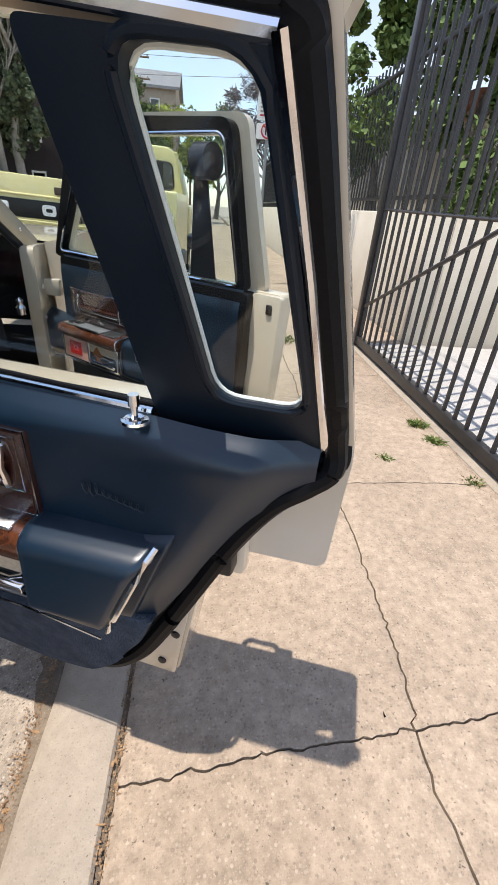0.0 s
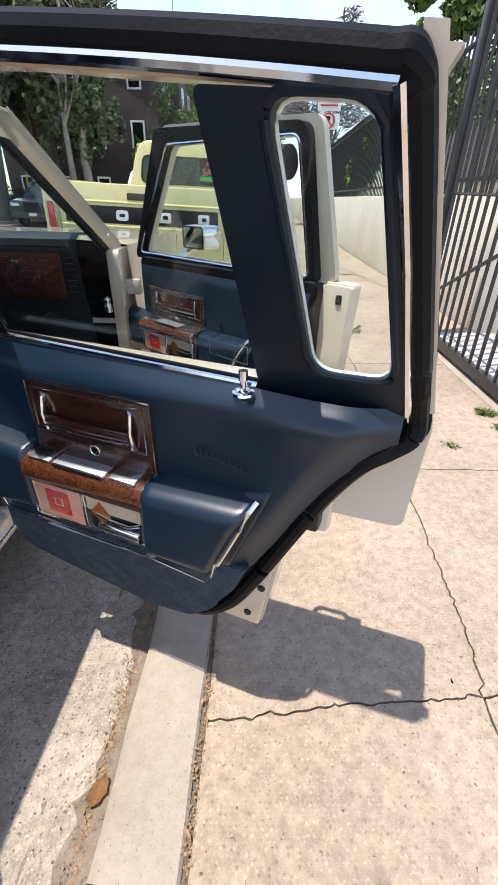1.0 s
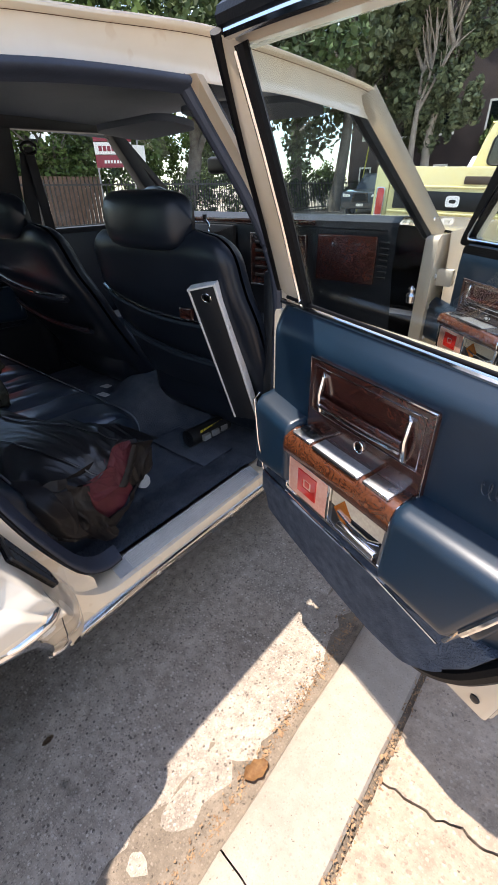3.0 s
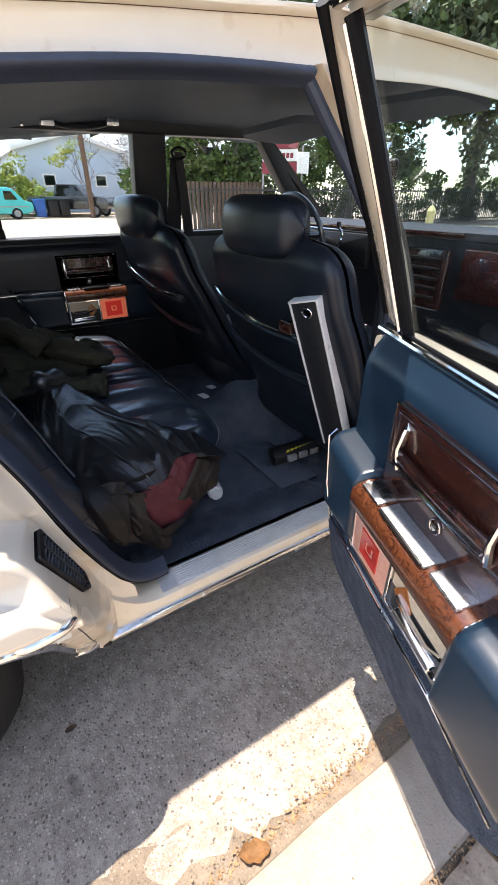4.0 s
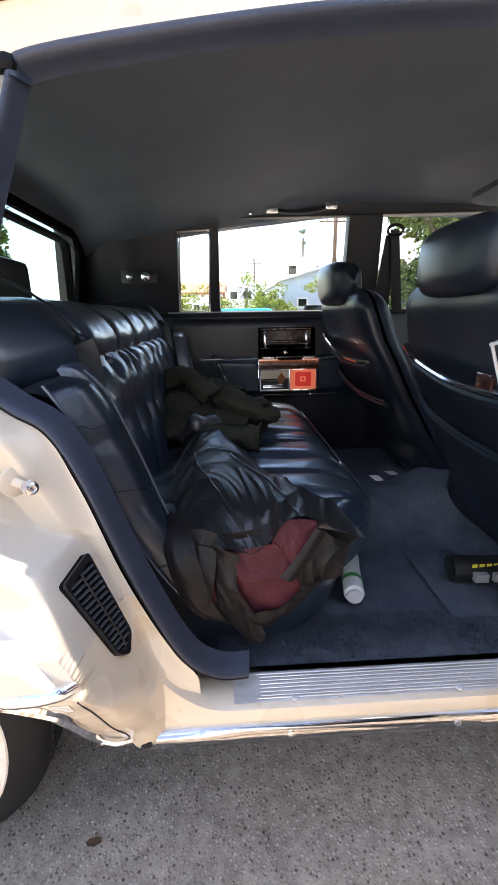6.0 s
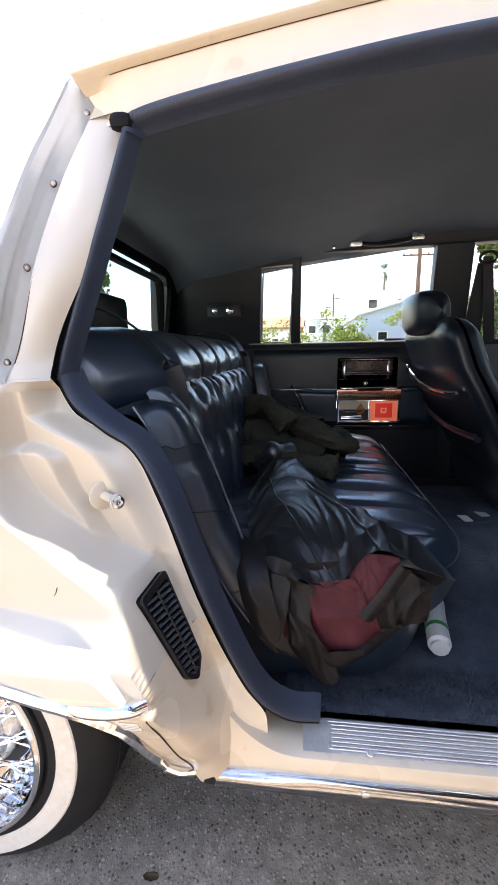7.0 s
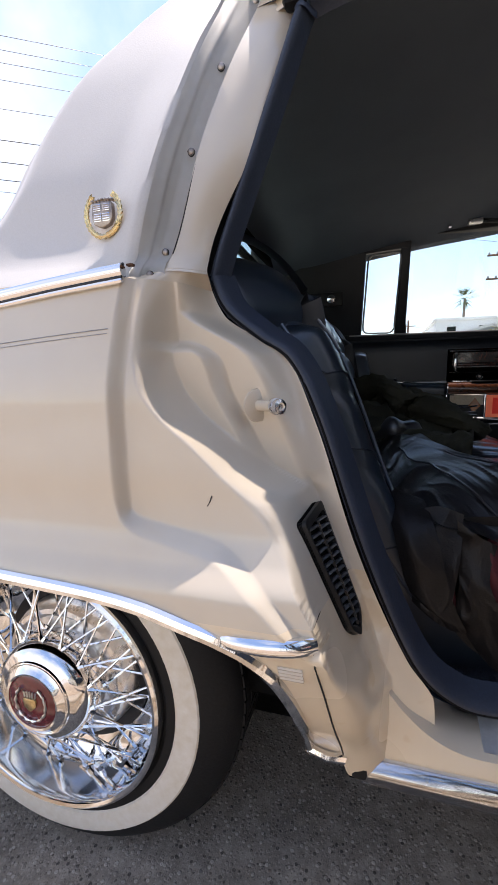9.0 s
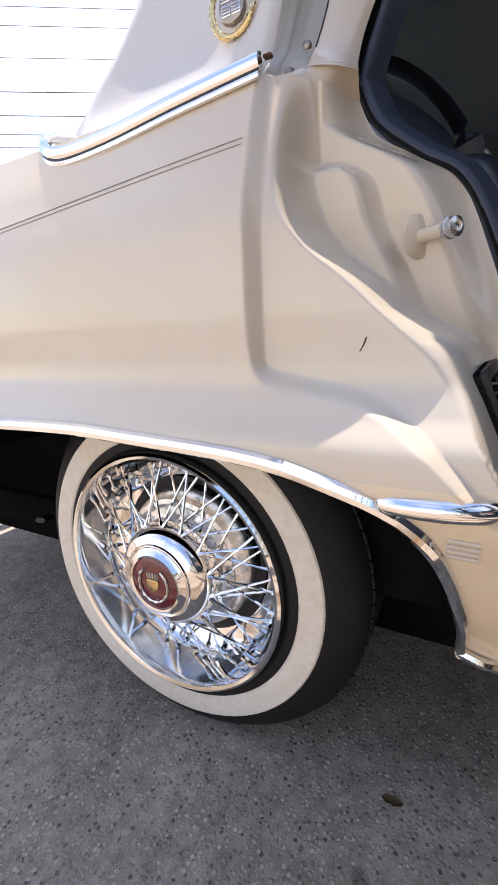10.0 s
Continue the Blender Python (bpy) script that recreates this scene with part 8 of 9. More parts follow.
def building(name, label, x0, x1, y0, y1, h, wall, roof, pitch=0.0, ridge="x", face="x", cols=3, rows=2, win=(0.9, 1.1), z0=0.0):
    b = thing(name, ((x0 + x1) / 2, (y0 + y1) / 2, z0), label, "house")
    part("wall", box(x0, x1, y0, y1, z0, h, 0.02), wall, b)
    if pitch:
        e = 0.35
        if ridge == "x":
            prof = [(y0 - e, h - 0.1), ((y0 + y1) / 2, h + pitch), (y1 + e, h - 0.1), (y1 + e, h + 0.12), ((y0 + y1) / 2, h + pitch + 0.22), (y0 - e, h + 0.12)]
            part("roof", plate(prof, lambda u, v, z: Vector((v, u, z)), x0 - e, x1 + e), roof, b, smooth=0)
            part("gable", plate([(y0, h), (y1, h), ((y0 + y1) / 2, h + pitch)], lambda u, v, z: Vector((v, u, z)), x0 + 0.02, x1 - 0.02), wall, b, smooth=0)
        else:
            prof = [(x0 - e, h - 0.1), ((x0 + x1) / 2, h + pitch), (x1 + e, h - 0.1), (x1 + e, h + 0.12), ((x0 + x1) / 2, h + pitch + 0.22), (x0 - e, h + 0.12)]
            part("roof", plate(prof, lambda u, v, z: Vector((u, v, z)), y0 - e, y1 + e), roof, b, smooth=0)
            part("gable", plate([(x0, h), (x1, h), ((x0 + x1) / 2, h + pitch)], lambda u, v, z: Vector((u, v, z)), y0 + 0.02, y1 - 0.02), wall, b, smooth=0)
    else:
        part("roof", box(x0 - 0.15, x1 + 0.15, y0 - 0.15, y1 + 0.15, h, h + 0.3, 0.02), roof, b)
    for c in range(cols):
        for r in range(rows):
            zc = z0 + (h - z0) * (r + 0.55) / rows
            if face in ("x", "xy"):
                yc = lerp(y0, y1, (c + 0.5) / cols)
                w = part("window", box(x1 - 0.02, x1 + 0.03, yc - win[0] / 2, yc + win[0] / 2, zc - win[1] / 2, zc + win[1] / 2), WHITE, b, smooth=0)
                part("pane", box(x1, x1 + 0.035, yc - win[0] / 2 + 0.1, yc + win[0] / 2 - 0.1, zc - win[1] / 2 + 0.1, zc + win[1] / 2 - 0.1), CARGLASS, w, smooth=0)
            if face in ("y", "xy"):
                xc = lerp(x0, x1, (c + 0.5) / cols)
                w = part("window", box(xc - win[0] / 2, xc + win[0] / 2, y0 - 0.03, y0 + 0.02, zc - win[1] / 2, zc + win[1] / 2), WHITE, b, smooth=0)
                part("pane", box(xc - win[0] / 2 + 0.1, xc + win[0] / 2 - 0.1, y0 - 0.035, y0, zc - win[1] / 2 + 0.1, zc + win[1] / 2 - 0.1), CARGLASS, w, smooth=0)
    return b


building("blue_house", "pale blue gabled house across the street", -48, -36, 5.5, 12.8, 3.9, SKYBLUE, BONE, 1.0, "x", "x", 2, 1, (0.9, 0.8))
apt = building("apartment_block", "white modern flat-roofed apartment block", -62, -50, 7.0, 26, 7.2, BONE, BONE, 0, "x", "x", 6, 3, (1.1, 1.1))
bal = building("balcony_house", "white house with railed balcony", -46, -37, 13.4, 22, 5.4, BONE, BONE, 0, "x", "x", 4, 2, (1.4, 1.3))
part("balcony", box(-37, -35.2, 13.4, 22, 2.6, 2.8, 0.02), BONE, bal)
for k in range(40):
    part("baluster", box(-35.3, -35.24, 13.4 + 0.22 * k, 13.45 + 0.22 * k, 2.8, 3.6), BONE, bal, smooth=0)
part("balcony_rail", box(-35.32, -35.22, 13.4, 22, 3.6, 3.68), BONE, bal)
building("low_house", "white low house with clay tile roof", -66, -52, -8, 0.5, 3.8, BONE, TILE, 1.6, "y", "x", 4, 1)
building("low_house", "grey-white flat house behind shrubs", -64, -52, 1.0, 6.0, 4.6, BONE, BONE, 0, "x", "x", 3, 2, (1, 1))
gb = building("gabled_block", "dark shingled three-storey block with gables", -14, -4.6, 30, 48, 8.3, SHINGLE, ROOFGREY, 2.2, "y", "xy", 4, 3, (0.8, 1.4))
building("gabled_block", "dark shingled side wing with a gable", -7.5, -3.8, 33, 38, 7.6, SHINGLE, ROOFGREY, 1.6, "x", "xy", 2, 3, (0.7, 1.4))
building("tower_block", "tan tower with hipped grey roof", -5.5, -1.6, 50, 56, 10.2, mat("tan_stucco", (0.42, 0.33, 0.25), rough=0.9), ROOFGREY, 1.6, "x", "y", 1, 3, (0.9, 1.5))


# ---- trees and shrubs ----
def leafy(name, a, b):
    m = mat(name, a, b, rough=0.75, big=0.8, fine=6, bump=0.1, spec=0.25)
    t = m.node_tree
    bs = t.nodes["Principled BSDF"]
    g = t.nodes.new("ShaderNodeNewGeometry")
    h = t.nodes.new("ShaderNodeHueSaturation")
    r = t.nodes.new("ShaderNodeMapRange")
    r.inputs["To Min"].default_value, r.inputs["To Max"].default_value = 0.55, 1.5
    src = bs.inputs["Base Color"].links[0].from_socket
    links(t, (g.outputs["Random Per Island"], r.inputs["Value"]), (r.outputs["Result"], h.inputs["Value"]), (src, h.inputs["Color"]), (h.outputs["Color"], bs.inputs["Base Color"]))
    return m


LEAF = leafy("leaf_green", (0.082, 0.132, 0.035), (0.115, 0.165, 0.052))
LEAFD = leafy("leaf_dark", (0.052, 0.085, 0.034), (0.078, 0.112, 0.042))
LEAFY = leafy("leaf_yellow_green", (0.24, 0.30, 0.05), (0.30, 0.33, 0.07))
LEAFG = leafy("leaf_grey_green", (0.12, 0.15, 0.08), (0.155, 0.172, 0.098))
BARE = mat("grey_twig", (0.17, 0.15, 0.15), (0.13, 0.11, 0.115), rough=0.9)
BARK = mat("grey_bark", (0.20, 0.175, 0.15), (0.12, 0.10, 0.085), rough=0.95, big=4, fine=30, bump=0.8, depth=0.02)
PALEBARK = mat("pale_papery_bark", (0.42, 0.37, 0.31), (0.27, 0.22, 0.18), rough=0.95, big=5, fine=30, bump=0.8, depth=0.02)
PALM = leafy("palm_green", (0.055, 0.08, 0.03), (0.08, 0.10, 0.04))


def crown(clumps, n, size, seed, droop=0.0, shape=1.6):
    """Many small leaves in uneven clumps, each clump a centre and three radii."""
    rng = random.Random(seed)
    verts, faces = [], []
    for (cx, cy, cz), (rx, ry, rz) in clumps:
        subs = [(rng.gauss(0, 0.45), rng.gauss(0, 0.45), rng.gauss(0, 0.45), rng.uniform(0.18, 0.42)) for _ in range(14)]
        for _ in range(n):
            sx, sy, sz, sr = rng.choice(subs)
            d = Vector((rng.gauss(0, 1), rng.gauss(0, 1), rng.gauss(0, 1))).normalized() * sr * rng.random() ** 0.4
            p = Vector((cx + (sx + d.x) * rx, cy + (sy + d.y) * ry, cz + (sz + d.z) * rz - droop * rng.random()))
            a = Vector((rng.gauss(0, 1), rng.gauss(0, 1), rng.gauss(0, 0.7) - droop)).normalized()
            b = a.cross(Vector((rng.gauss(0, 1), rng.gauss(0, 1), rng.gauss(0, 1)))).normalized()
            L = size * rng.uniform(0.5, 1.3)
            W = L / (2 * shape)
            k = len(verts)
            verts += [p - a * L * 0.5, p + b * W, p + a * L * 0.5, p - b * W]
            faces.append((k, k + 1, k + 2, k + 3))
    me = bpy.data.meshes.new("crown")
    me.from_pydata(verts, [], faces)
    bm = bmesh.new()
    bm.from_mesh(me)
    bpy.data.meshes.remove(me)
    return bm


def branches(base, top, r, n, spread, seed, bm=None, depth=2):
    rng = random.Random(seed)
    base, top = Vector(base), Vector(top)
    mid = base.lerp(top, 0.5) + Vector((rng.gauss(0, 0.05), rng.gauss(0, 0.05), 0)) * (top - base).length
    line = spline([base, mid, top], 5)
    bm = tube(line, lambda t: r * (1 - 0.7 * t), 7, bm=bm)
    if depth:
        for k in range(n):
            t = rng.uniform(0.4, 1.0)
            p = line[min(len(line) - 1, int(t * (len(line) - 1)))]
            L = (top - base).length * rng.uniform(0.35, 0.6)
            d = ((top - base).normalized() + Vector((rng.gauss(0, 1), rng.gauss(0, 1), rng.gauss(0, 0.4))) * spread).normalized()
            branches(p, p + d * L, r * 0.42, n, spread, seed * 7 + k, bm, depth - 1)
    return bm


def tree(label, base, trunk_top, r, clumps, n, size, leaf, bark=BARK, seed=1, droop=0.0, limbs=4, spread=0.6, shape=1.6, name="tree"):
    t = thing(name, base, label, "tree")
    part("trunk", branches(base, trunk_top, r, limbs, spread, seed), bark, t, "", 60)
    tagged(part("crown", crown(clumps, n, size, seed, droop, shape), leaf, t, smooth=0), kind="stuff")
    return t


# street trees ahead, left of the pickup
tree("tall grey-green street tree with drooping foliage", (-10.5, 22, 0), (-10.2, 22, 7.5), 0.35, [((-10.5, 22, 7.5), (3.0, 3.0, 3.4)), ((-12.5, 20, 6.5), (2.6, 2.6, 3.0)), ((-9.0, 24, 8), (2.4, 2.4, 2.6))], 4200, 0.34, LEAFG, BARK, 3, 0.5)
tree("pale-barked paperbark tree beside the gabled block", (-6.9, 24.5, 0), (-6.2, 24.5, 7.0), 0.26, [((-6.4, 24.5, 8.2), (1.7, 1.7, 1.8)), ((-7.6, 25, 6.2), (1.2, 1.2, 1.6)), ((-5.3, 24.5, 6.8), (1.0, 1.0, 1.2)), ((-6.7, 24.0, 5.0), (1.0, 0.8, 1.8)), ((-7.9, 24.2, 4.0), (1.0, 0.8, 1.6)), ((-5.7, 24.4, 4.4), (0.6, 0.7, 1.3))], 2200, 0.26, LEAFG, PALEBARK, 5, 0.3, 5, 0.35)
tree("twin pale paperbark trunks", (-7.6, 24.0, 0), (-7.7, 24.2, 6.5), 0.20, [((-8.2, 24.2, 7.4), (1.3, 1.3, 1.5))], 1600, 0.26, LEAFG, PALEBARK, 6, 0.3, 4, 0.3)
tree("dark green street tree over the far pavement", (-13.5, 14.5, 0), (-13.2, 14.5, 5.5), 0.38, [((-13.5, 14.5, 6.4), (3.4, 3.4, 2.6)), ((-12.0, 17.5, 5.4), (3.0, 2.8, 2.6)), ((-15.5, 12.0, 6.0), (3.0, 3.0, 2.8))], 5200, 0.30, LEAFD, BARK, 8, 0.3)
tree("grey-green weeping tree on the far pavement", (-14.0, 24, 0), (-13.8, 24, 9), 0.4, [((-13.8, 24, 9.5), (3.6, 3.4, 3.6)), ((-16, 22, 7), (3, 3, 3.5)), ((-12.0, 27, 7), (2.8, 2.8, 3.2))], 4600, 0.36, LEAFG, BARK, 9, 0.7)
tree("dense green tree behind the railings", (-15.0, 9.0, 0), (-15.0, 9.2, 4.4), 0.3, [((-15.0, 9.0, 5.0), (2.6, 3.0, 2.0)), ((-16.0, 12.2, 4.2), (2.4, 2.2, 2.2)), ((-14.2, 6.9, 5.4), (1.5, 1.5, 1.3))], 4200, 0.24, LEAF, BARK, 10, 0.2)
tree("tall drooping grey-green tree before the gabled block", (-9.6, 27.6, 0), (-9.5, 27.5, 6.5), 0.3, [((-9.5, 27.5, 7.2), (1.8, 1.5, 2.6)), ((-11.6, 27.2, 6.6), (1.9, 1.5, 2.8)), ((-8.2, 27.4, 4.4), (1.3, 1.2, 2.0)), ((-12.6, 26.8, 9.0), (2.0, 1.6, 2.2))], 3400, 0.28, LEAFG, BARK, 81, 0.7)
tree("leafy green tree behind the plank fence", (-14.6, 9.3, 0), (-14.6, 9.3, 2.4), 0.18, [((-14.4, 7.0, 2.7), (1.1, 1.5, 1.3)), ((-14.6, 9.2, 2.6), (1.1, 1.6, 1.3)), ((-14.6, 11.4, 2.8), (1.1, 1.6, 1.4)), ((-14.6, 8.2, 1.9), (1.0, 1.6, 0.8)), ((-14.6, 10.6, 1.9), (1.0, 1.6, 0.8)), ((-15.6, 13.4, 2.8), (1.2, 1.6, 1.5)), ((-15.8, 15.8, 3.0), (1.2, 1.7, 1.6)), ((-16.0, 18.4, 3.2), (1.3, 1.8, 1.7)), ((-16.2, 21.2, 3.4), (1.3, 1.9, 1.8))], 3200, 0.19, LEAF, BARK, 82, 0.1)
tree("green tree beyond the pickup", (-4.2, 31, 0), (-4.0, 31, 4.6), 0.25, [((-4.2, 31, 5.6), (2.0, 2.0, 2.1)), ((-2.4, 32, 4.4), (1.9, 1.6, 1.8)), ((-5.4, 29.5, 3.4), (1.4, 1.4, 1.6))], 3000, 0.24, LEAF, BARK, 12, 0.2)
tree("olive green street tree beyond the pickup", (-1.6, 38, 0), (-1.5, 38, 4.5), 0.25, [((-1.5, 38, 5.8), (2.2, 2.2, 1.8)), ((0.6, 41, 4.6), (2.2, 2.0, 1.6))], 2400, 0.28, LEAFY, BARK, 13, 0.2)
tree("far green street tree", (2.4, 52, 0), (2.3, 52, 5), 0.3, [((2.3, 52, 6.8), (3.0, 3.0, 2.6)), ((-0.8, 54, 5.4), (2.4, 2.4, 2.2))], 2200, 0.36, LEAF, BARK, 14, 0.2)
bt = thing("bare_tree", (4.6, 24, 0), "bare grey-twigged tree above the pavement", "tree")
part("trunk", branches((4.6, 24, 0.2), (4.4, 23.6, 4.2), 0.20, 6, 0.85, 21, None, 3), BARE, bt, "", 60)
tagged(part("twigs", crown([((4.4, 23.6, 5.0), (2.2, 2.0, 1.6)), ((3.2, 23.4, 4.4), (1.4, 1.3, 1.1))], 2600, 0.34, 22, 0, 7.0), BARE, bt, smooth=0), kind="stuff")
tree("green creeper-covered tree behind the steel fence", (5.4, 11, 0.9), (5.2, 11, 2.6), 0.16, [((5.0, 11.0, 2.9), (1.1, 2.2, 1.3)), ((4.6, 14.5, 2.8), (0.9, 2.0, 1.2))], 4200, 0.15, LEAF, BARK, 15, 0.1)
tree("broad-leaved green tree behind the gate", (6.4, 9.0, 0.9), (6.2, 8.9, 3.2), 0.14, [((6.0, 8.6, 3.9), (1.5, 1.5, 1.2)), ((5.2, 7.4, 3.6), (1.0, 1.0, 1.0)), ((7.0, 7.0, 3.2), (1.6, 1.4, 1.6)), ((4.7, 9.4, 4.1), (0.7, 0.6, 0.6))], 3600, 0.16, LEAF, BARK, 16, 0.1)
tree("green shrub behind the driveway fence", (7.5, 6.2, 0.9), (7.5, 6.2, 1.8), 0.08, [((7.2, 6.4, 1.9), (2.2, 1.2, 0.9)), ((5.4, 5.8, 1.6), (1.2, 0.7, 0.6))], 5200, 0.085, LEAF, BARK, 17, 0.0, name="shrub")
tree("grey-green street tree seen through the rear window", (-20, -11.5, 0), (-20, -11.2, 4.2), 0.25, [((-20, -11.0, 6.2), (2.0, 2.4, 2.2)), ((-20.5, -12.5, 4.6), (2.0, 2.2, 1.6))], 2600, 0.22, LEAFG, BARK, 61)
building("tan_house", "tan house wall behind the driveway shrubs", 6.5, 16, 9.5, 20, 3.2, STUCCO, TILE, 0.8, "y", "y", 3, 1, (1.0, 1.0), 0.9)
# across the street
for k, (y, x, h, rr) in enumerate(((-2.6, -33, 1.7, 2.2), (0.6, -34, 1.9, 2.0), (3.4, -34, 2.6, 1.9), (5.0, -33, 1.9, 1.2), (-7.0, -33, 2.0, 2.6))):
    tree("bright yellow-green shrub by the far houses", (x, y, 0), (x, y, h * 0.7), 0.08, [((x, y, h * 0.85), (1.2, rr, h * 0.75)), ((x, y + 0.6, h * 0.4), (1.2, rr, h * 0.5))], 1800, 0.20, LEAFY, BARK, 30 + k, 0, name="shrub")
bs = thing("bare_shrub", (-33, 9.0, 0), "bare forked tree before the pale blue house", "tree")
part("trunk", branches((-33, 9.4, 0), (-33, 9.0, 3.4), 0.09, 6, 0.5, 41, None, 3), BARK, bs, "", 60)
tagged(part("crown", crown([((-33, 8.2, 3.6), (1.0, 1.6, 0.8))], 700, 0.16, 42), LEAFY, bs, smooth=0), kind="stuff")
bs = thing("bare_shrub", (-33, 12.6, 0), "bare twiggy tree before the balcony house", "tree")
part("trunk", branches((-33, 12.6, 0), (-33, 12.8, 4.0), 0.10, 6, 0.6, 43, None, 3), BARE, bs, "", 60)
tagged(part("twigs", crown([((-33, 12.8, 3.8), (1.4, 1.8, 1.6))], 1200, 0.3, 44, 0, 8.0), BARE, bs, smooth=0), kind="stuff")


def palm(base, h, r, label, seed):
    t = thing("palm_tree", base, label, "palm tree")
    b = Vector(base)
    part("trunk", tube([b, b + Vector((0.1, 0.1, h * 0.5)), b + Vector((0.0, 0.2, h))], lambda q: 0.22 - 0.08 * q, 8), BARK, t, "", 60)
    rng = random.Random(seed)
    bm = bmesh.new()
    for k in range(34):
        a, e = rng.uniform(0, 6.28), rng.uniform(-0.9, 1.2)
        d = Vector((math.cos(a) * math.cos(e), math.sin(a) * math.cos(e), math.sin(e)))
        c = b + Vector((0, 0.2, h))
        for s in range(9):
            f = (s - 4) * 0.17
            q = Matrix.Rotation(f, 3, "Z") @ d + Vector((0, 0, -0.25 * abs(f)))
            w = Vector((-d.y, d.x, 0)) * 0.03
            p0, p1 = c + d * r * 0.35, c + d * r * 0.35 + q * r * 0.65
            bm.faces.new([bm.verts.new(p0 - w), bm.verts.new(p0 + w), bm.verts.new(p1 - Vector((0, 0, 0.1 * r)))])
    tagged(part("fronds", bm, PALM, t, smooth=0), kind="stuff")


palm((-58, 11.0, 0), 10.8, 1.9, "tall fan palm beyond the houses", 51)
palm((-46, 2.9, 0), 4.0, 1.6, "squat fan palm beyond the shrubs", 52)
palm((-80, 9, 0), 8.0, 1.8, "distant fan palm beyond the houses", 53)

# behind, seen through the rear window
tree("green tree down the street", (-18, -9.8, 0), (-18, -9.8, 3.2), 0.25, [((-18, -9.5, 4.6), (1.5, 1.5, 1.5)), ((-18.5, -11.4, 3.8), (1.8, 1.8, 1.8))], 3200, 0.24, LEAF, BARK, 60)

# ---- poles and wires ----
POLE = mat("weathered_pole", (0.17, 0.10, 0.065), (0.11, 0.07, 0.045), rough=0.95, big=5, fine=30, bump=0.5)


def pole(base, h, arms, label):
    t = thing("utility_pole", base, label, "utility pole", "utility poles")
    b = Vector(base)
    part("pole", tube([b, b + Vector((0, 0, h))], lambda q: 0.16 - 0.05 * q, 10), POLE, t)
    for z, L, ax in arms:
        d = Vector((L / 2, 0, 0)) if ax == "x" else Vector((0, L / 2, 0))
        part("crossarm", tube([b + Vector((0, 0, z)) - d, b + Vector((0, 0, z)) + d], 0.06, 6), POLE, t)
        for f in (-0.9, -0.5, 0.5, 0.9):
            part("insulator", lathe([(0, 0.05), (0.08, 0.06), (0.14, 0.03), (0.16, 0.0001)], b + Vector((0, 0, z + 0.05)) + d * f, "z", 8), GREY, t)


pole((-29, 8.2, 0), 11.5, [(7.0, 2.2, "y"), (8.4, 2.2, "y")], "brown timber utility pole across the street")
pole((-62, 5.0, 0), 9.0, [(8.2, 2.0, "y")], "distant timber utility pole")
pole((-62, 9.6, 0), 8.5, [(8.0, 2.0, "y")], "distant timber utility pole")
pole((-4.1, 40, 0), 11.2, [(10.0, 2.6, "x"), (8.8, 2.6, "x")], "timber utility pole with crossarms up the street")
pole((-0.9, 66, 0), 11.0, [(10.0, 2.6, "x")], "timber utility pole far up the street")
pole((-11.2, 28.5, 0), 14, [(11, 2.4, "x")], "dark timber utility pole among the street trees")


def wire(a, b, sag, label, r=0.013):
    a, b = Vector(a), Vector(b)
    ob = part("overhead_wire", tube([a.lerp(b, t) - Vector((0, 0, sag * 4 * t * (1 - t))) for t in np.linspace(0, 1, 16)], r, 5), BLACK, None, "", 60)
    tagged(ob, label, "wire", "overhead wires")


for x, z in ((-62, 8.2), (-61, 7.2), (-45, 4.9), (-44, 4.4)):
    wire((x, -60, z), (x, 60, z + 0.3), 0.4, "thin black overhead wire across the street")
for y, z, r in ((-7.70, 9.25, 0.006), (-7.72, 8.95, 0.006), (-7.74, 8.68, 0.006), (-7.78, 8.32, 0.006), (-7.84, 7.70, 0.006), (-7.91, 7.02, 0.010), (-7.96, 6.53, 0.010), (-8.0, 6.13, 0.010), (-8.0, 5.85, 0.006)):
    wire((8.2, y - 25.3, z), (-29.6, y + 33.7, z), 0.25, "thin black overhead wire along the street", r)
wire((-5.4, 40, 10.2), (4.5, -10, 9.0), 0.6, "thin black overhead wire over the street")
wire((-4.1, 40, 9.0), (30, 20, 9.0), 0.6, "thin black overhead wire over the street")
wire((-4.1, 40, 10.1), (30, 24, 10.0), 0.6, "thin black overhead wire over the street")
wire((-11.2, 28.5, 10.5), (-4.1, 40, 9.0), 0.5, "thin black overhead wire over the street")
gw = part("guy_wire", tube([(-11.2, 28.5, 10.5), (-9.2, 22.0, 0.0)], 0.012, 5), BLACK, None)
tagged(gw, "steel guy wire with yellow guard beside a pole", "wire")
part("guard", tube([(-9.9, 24.4, 4.2), (-9.2, 22.0, 0.0)], 0.03, 6), mat("yellow_guard", (0.72, 0.62, 0.08), rough=0.5), gw)

# ---- railings, board and kerb across the street ----
rail = thing("iron_railing", (-12.0, 13, 0), "black iron railing along the far pavement", "railing")
for z in (0.25, 1.35):
    part("rail", box(-12.03, -11.97, 6.0, 30, z, z + 0.05), STEEL, rail, smooth=0)
rb = part("railing_bar", box(-12.012, -11.988, -0.012, 0.012, 0.0, 1.5), STEEL, rail, smooth=0)
for k in range(160):
    o = rb if k == 0 else new("railing_bar", rb.data)
    o.parent, o.matrix_parent_inverse = rail, origin(rail).inverted()
    o.location = (0, 6.0 + 0.15 * k, 0)
BROWNWOOD = mat("brown_fence_wood", (0.16, 0.10, 0.07), (0.11, 0.07, 0.05), rough=0.9, big=5, fine=40, bump=0.4)
wf = thing("plank_fence", (-12.5, 8, 0), "brown slatted timber fence behind the far pavement", "fence")
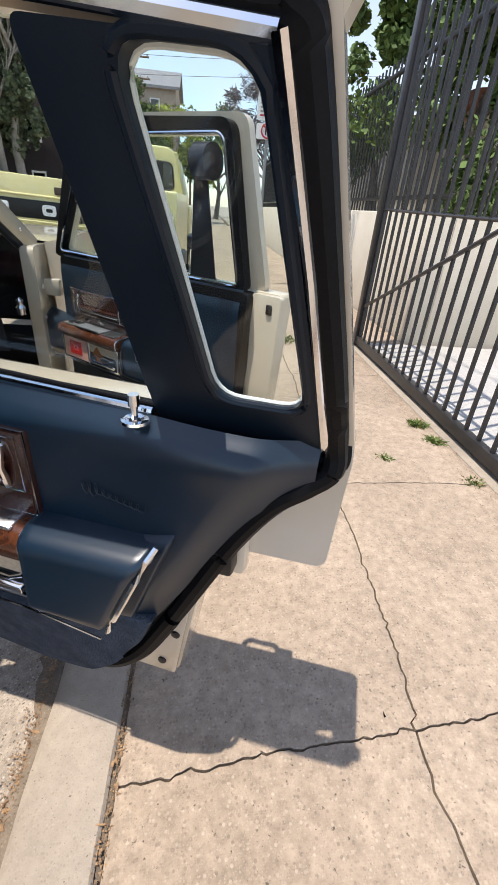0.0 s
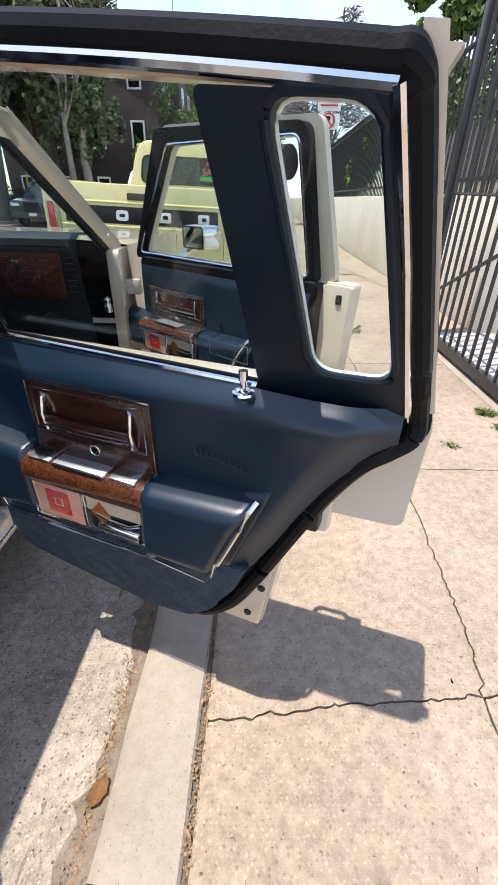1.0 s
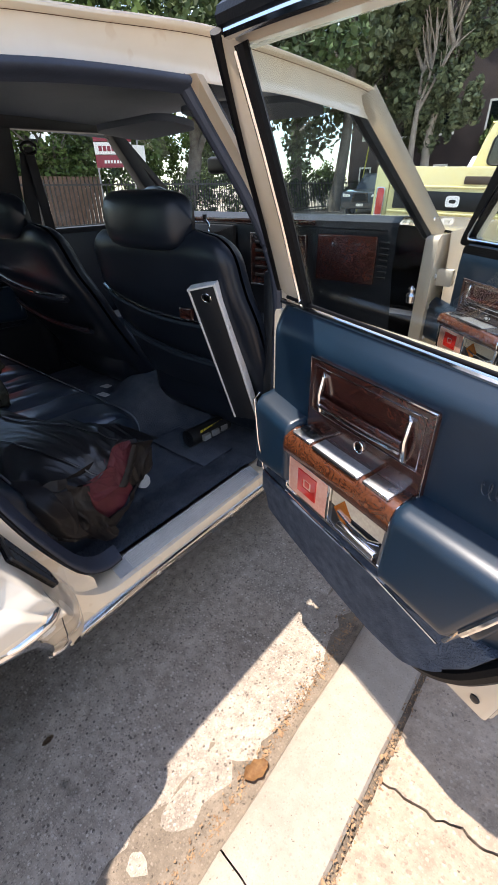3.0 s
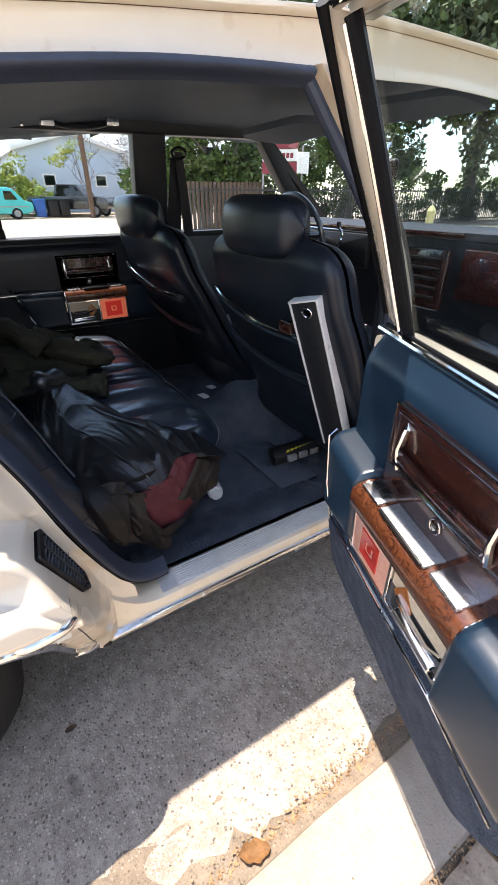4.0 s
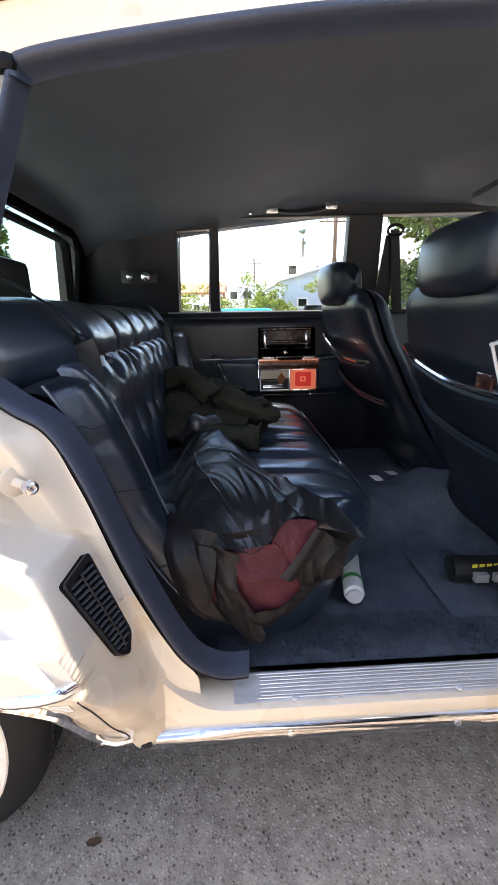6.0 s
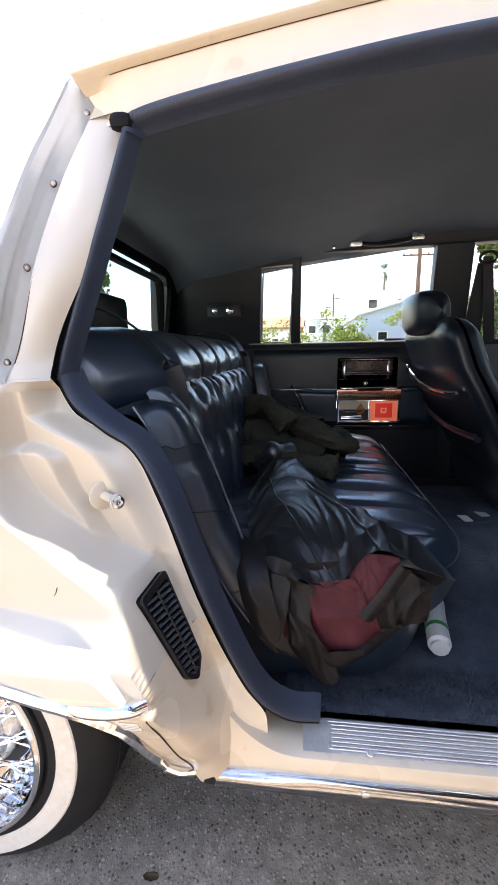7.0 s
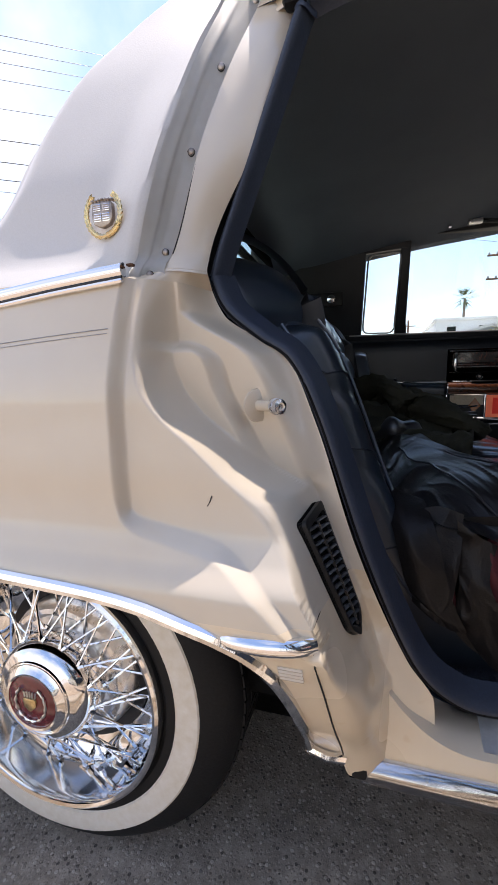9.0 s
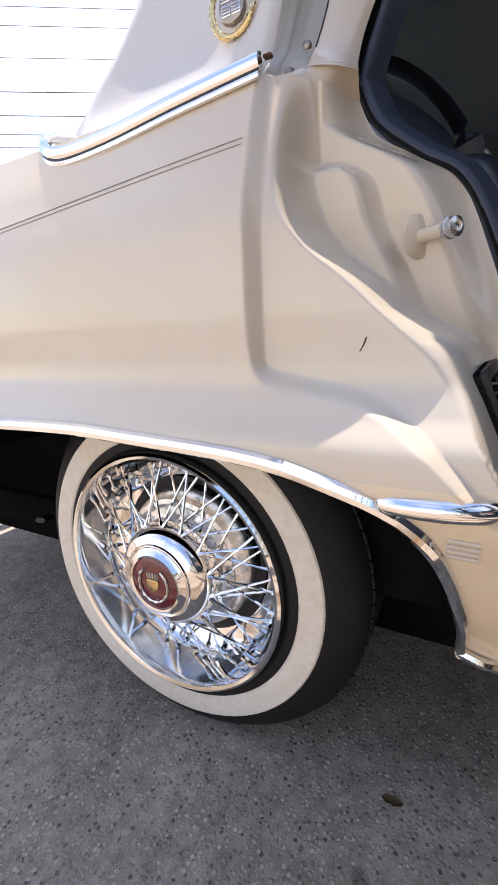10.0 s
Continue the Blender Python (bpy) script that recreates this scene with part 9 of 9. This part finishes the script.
for k in range(20):
    part("plank", box(-13.2 + 0.02, -13.2 + 0.05, 7.2 + 0.16 * k, 7.31 + 0.16 * k, 0.0, 1.62), BROWNWOOD, wf, smooth=0)
hedge = thing("hedge", (-13.2, 18, 0), "dark green clipped hedge behind the railing", "hedge")
tagged(part("hedge_leaves", crown([((-13.3, y, 0.8), (0.7, 1.6, 0.9)) for y in range(12, 31, 2)], 1300, 0.13, 70), LEAFD, hedge, smooth=0), kind="stuff")
tagged(part("hedge_leaves", crown([((-14.5, y, 1.6), (0.8, 1.6, 1.2)) for y in range(7, 31, 3)], 1500, 0.16, 71), LEAF, hedge, smooth=0), kind="stuff")
board = thing("name_board", (-11.64, 9.97, 0), "maroon and white board on posts across the street", "sign board")
bd = lambda u, v, z: Vector((-11.64, 9.97, 0)) + Vector((0.62, 0.78, 0)) * u * 0.47 + Vector((0.78, -0.62, 0)) * v + Vector((0, 0, z))
MAROONB = mat("maroon_board", (0.24, 0.02, 0.04), (0.2, 0.018, 0.03), rough=0.5)
part("panel", plate(rect(-1.2, 1.2, 2.50, 3.50), bd, -0.04, 0.0), MAROONB, board, "", 0)
part("panel", plate(rect(-1.2, 1.2, 2.17, 2.48), bd, -0.04, 0.0), WHITE, board, "", 0)
part("panel", plate(rect(-1.2, 1.2, 1.83, 2.15), bd, -0.04, 0.0), MAROONB, board, "", 0)
for z, w, h, m_ in ((3.17, 0.9, 0.16, WHITE), (2.87, 0.6, 0.09, WHITE), (2.67, 0.6, 0.09, WHITE), (2.32, 0.95, 0.14, MAROONB), (1.98, 0.7, 0.08, WHITE)):
    for k in range(7):
        u = lerp(-w, w, k / 7)
        part("text_bar", plate(rect(u + 0.02, u + 2 * w / 7 - 0.04, z - h / 2, z + h / 2), bd, 0.001, 0.006), m_, board, "", 0)
for u in (-1.15, 1.15):
    part("board_post", box(u - 0.05, u + 0.05, -0.12, -0.04, 0.0, 3.50, fn=bd), GREY, board, smooth=0)
sp = thing("street_sign", (-9.5, 9.2, 0), "small white parking sign on a thin post", "street sign")
part("post", tube([(-9.5, 9.2, 0), (-9.5, 9.2, 2.4)], 0.025, 6), GREY, sp)
part("plate", box(-9.48, -9.46, 9.0, 9.4, 1.75, 2.25), WHITE, sp, smooth=0)
bl = thing("bollard", (-9.2, 14.8, 0), "dull yellow hydrant on the far pavement", "hydrant")
part("bollard_body", lathe([(0, 0.16), (0.05, 0.14), (0.6, 0.13), (0.75, 0.16), (0.85, 0.10), (0.95, 0.0001)], (-9.2, 14.8, 0.0), "z", 16), YELLOW, bl)
structure("far_pavement", box(-12.5, -8.8, 2, 80, -0.02, 0.13, 0.01), SLAB, "pale concrete pavement across the street", 0)
structure("far_verge", box(-36, -32.2, -60, 40, -0.02, 0.12, 0.01), SLAB, "pale concrete pavement before the far houses", 0)
wl = structure("far_low_wall", box(-32.6, -32.4, -9, 1.6, 0, 0.95, 0.01), mat("grey_block_wall", (0.4, 0.38, 0.35), rough=0.9), "low grey wall before the shrubs", 0)
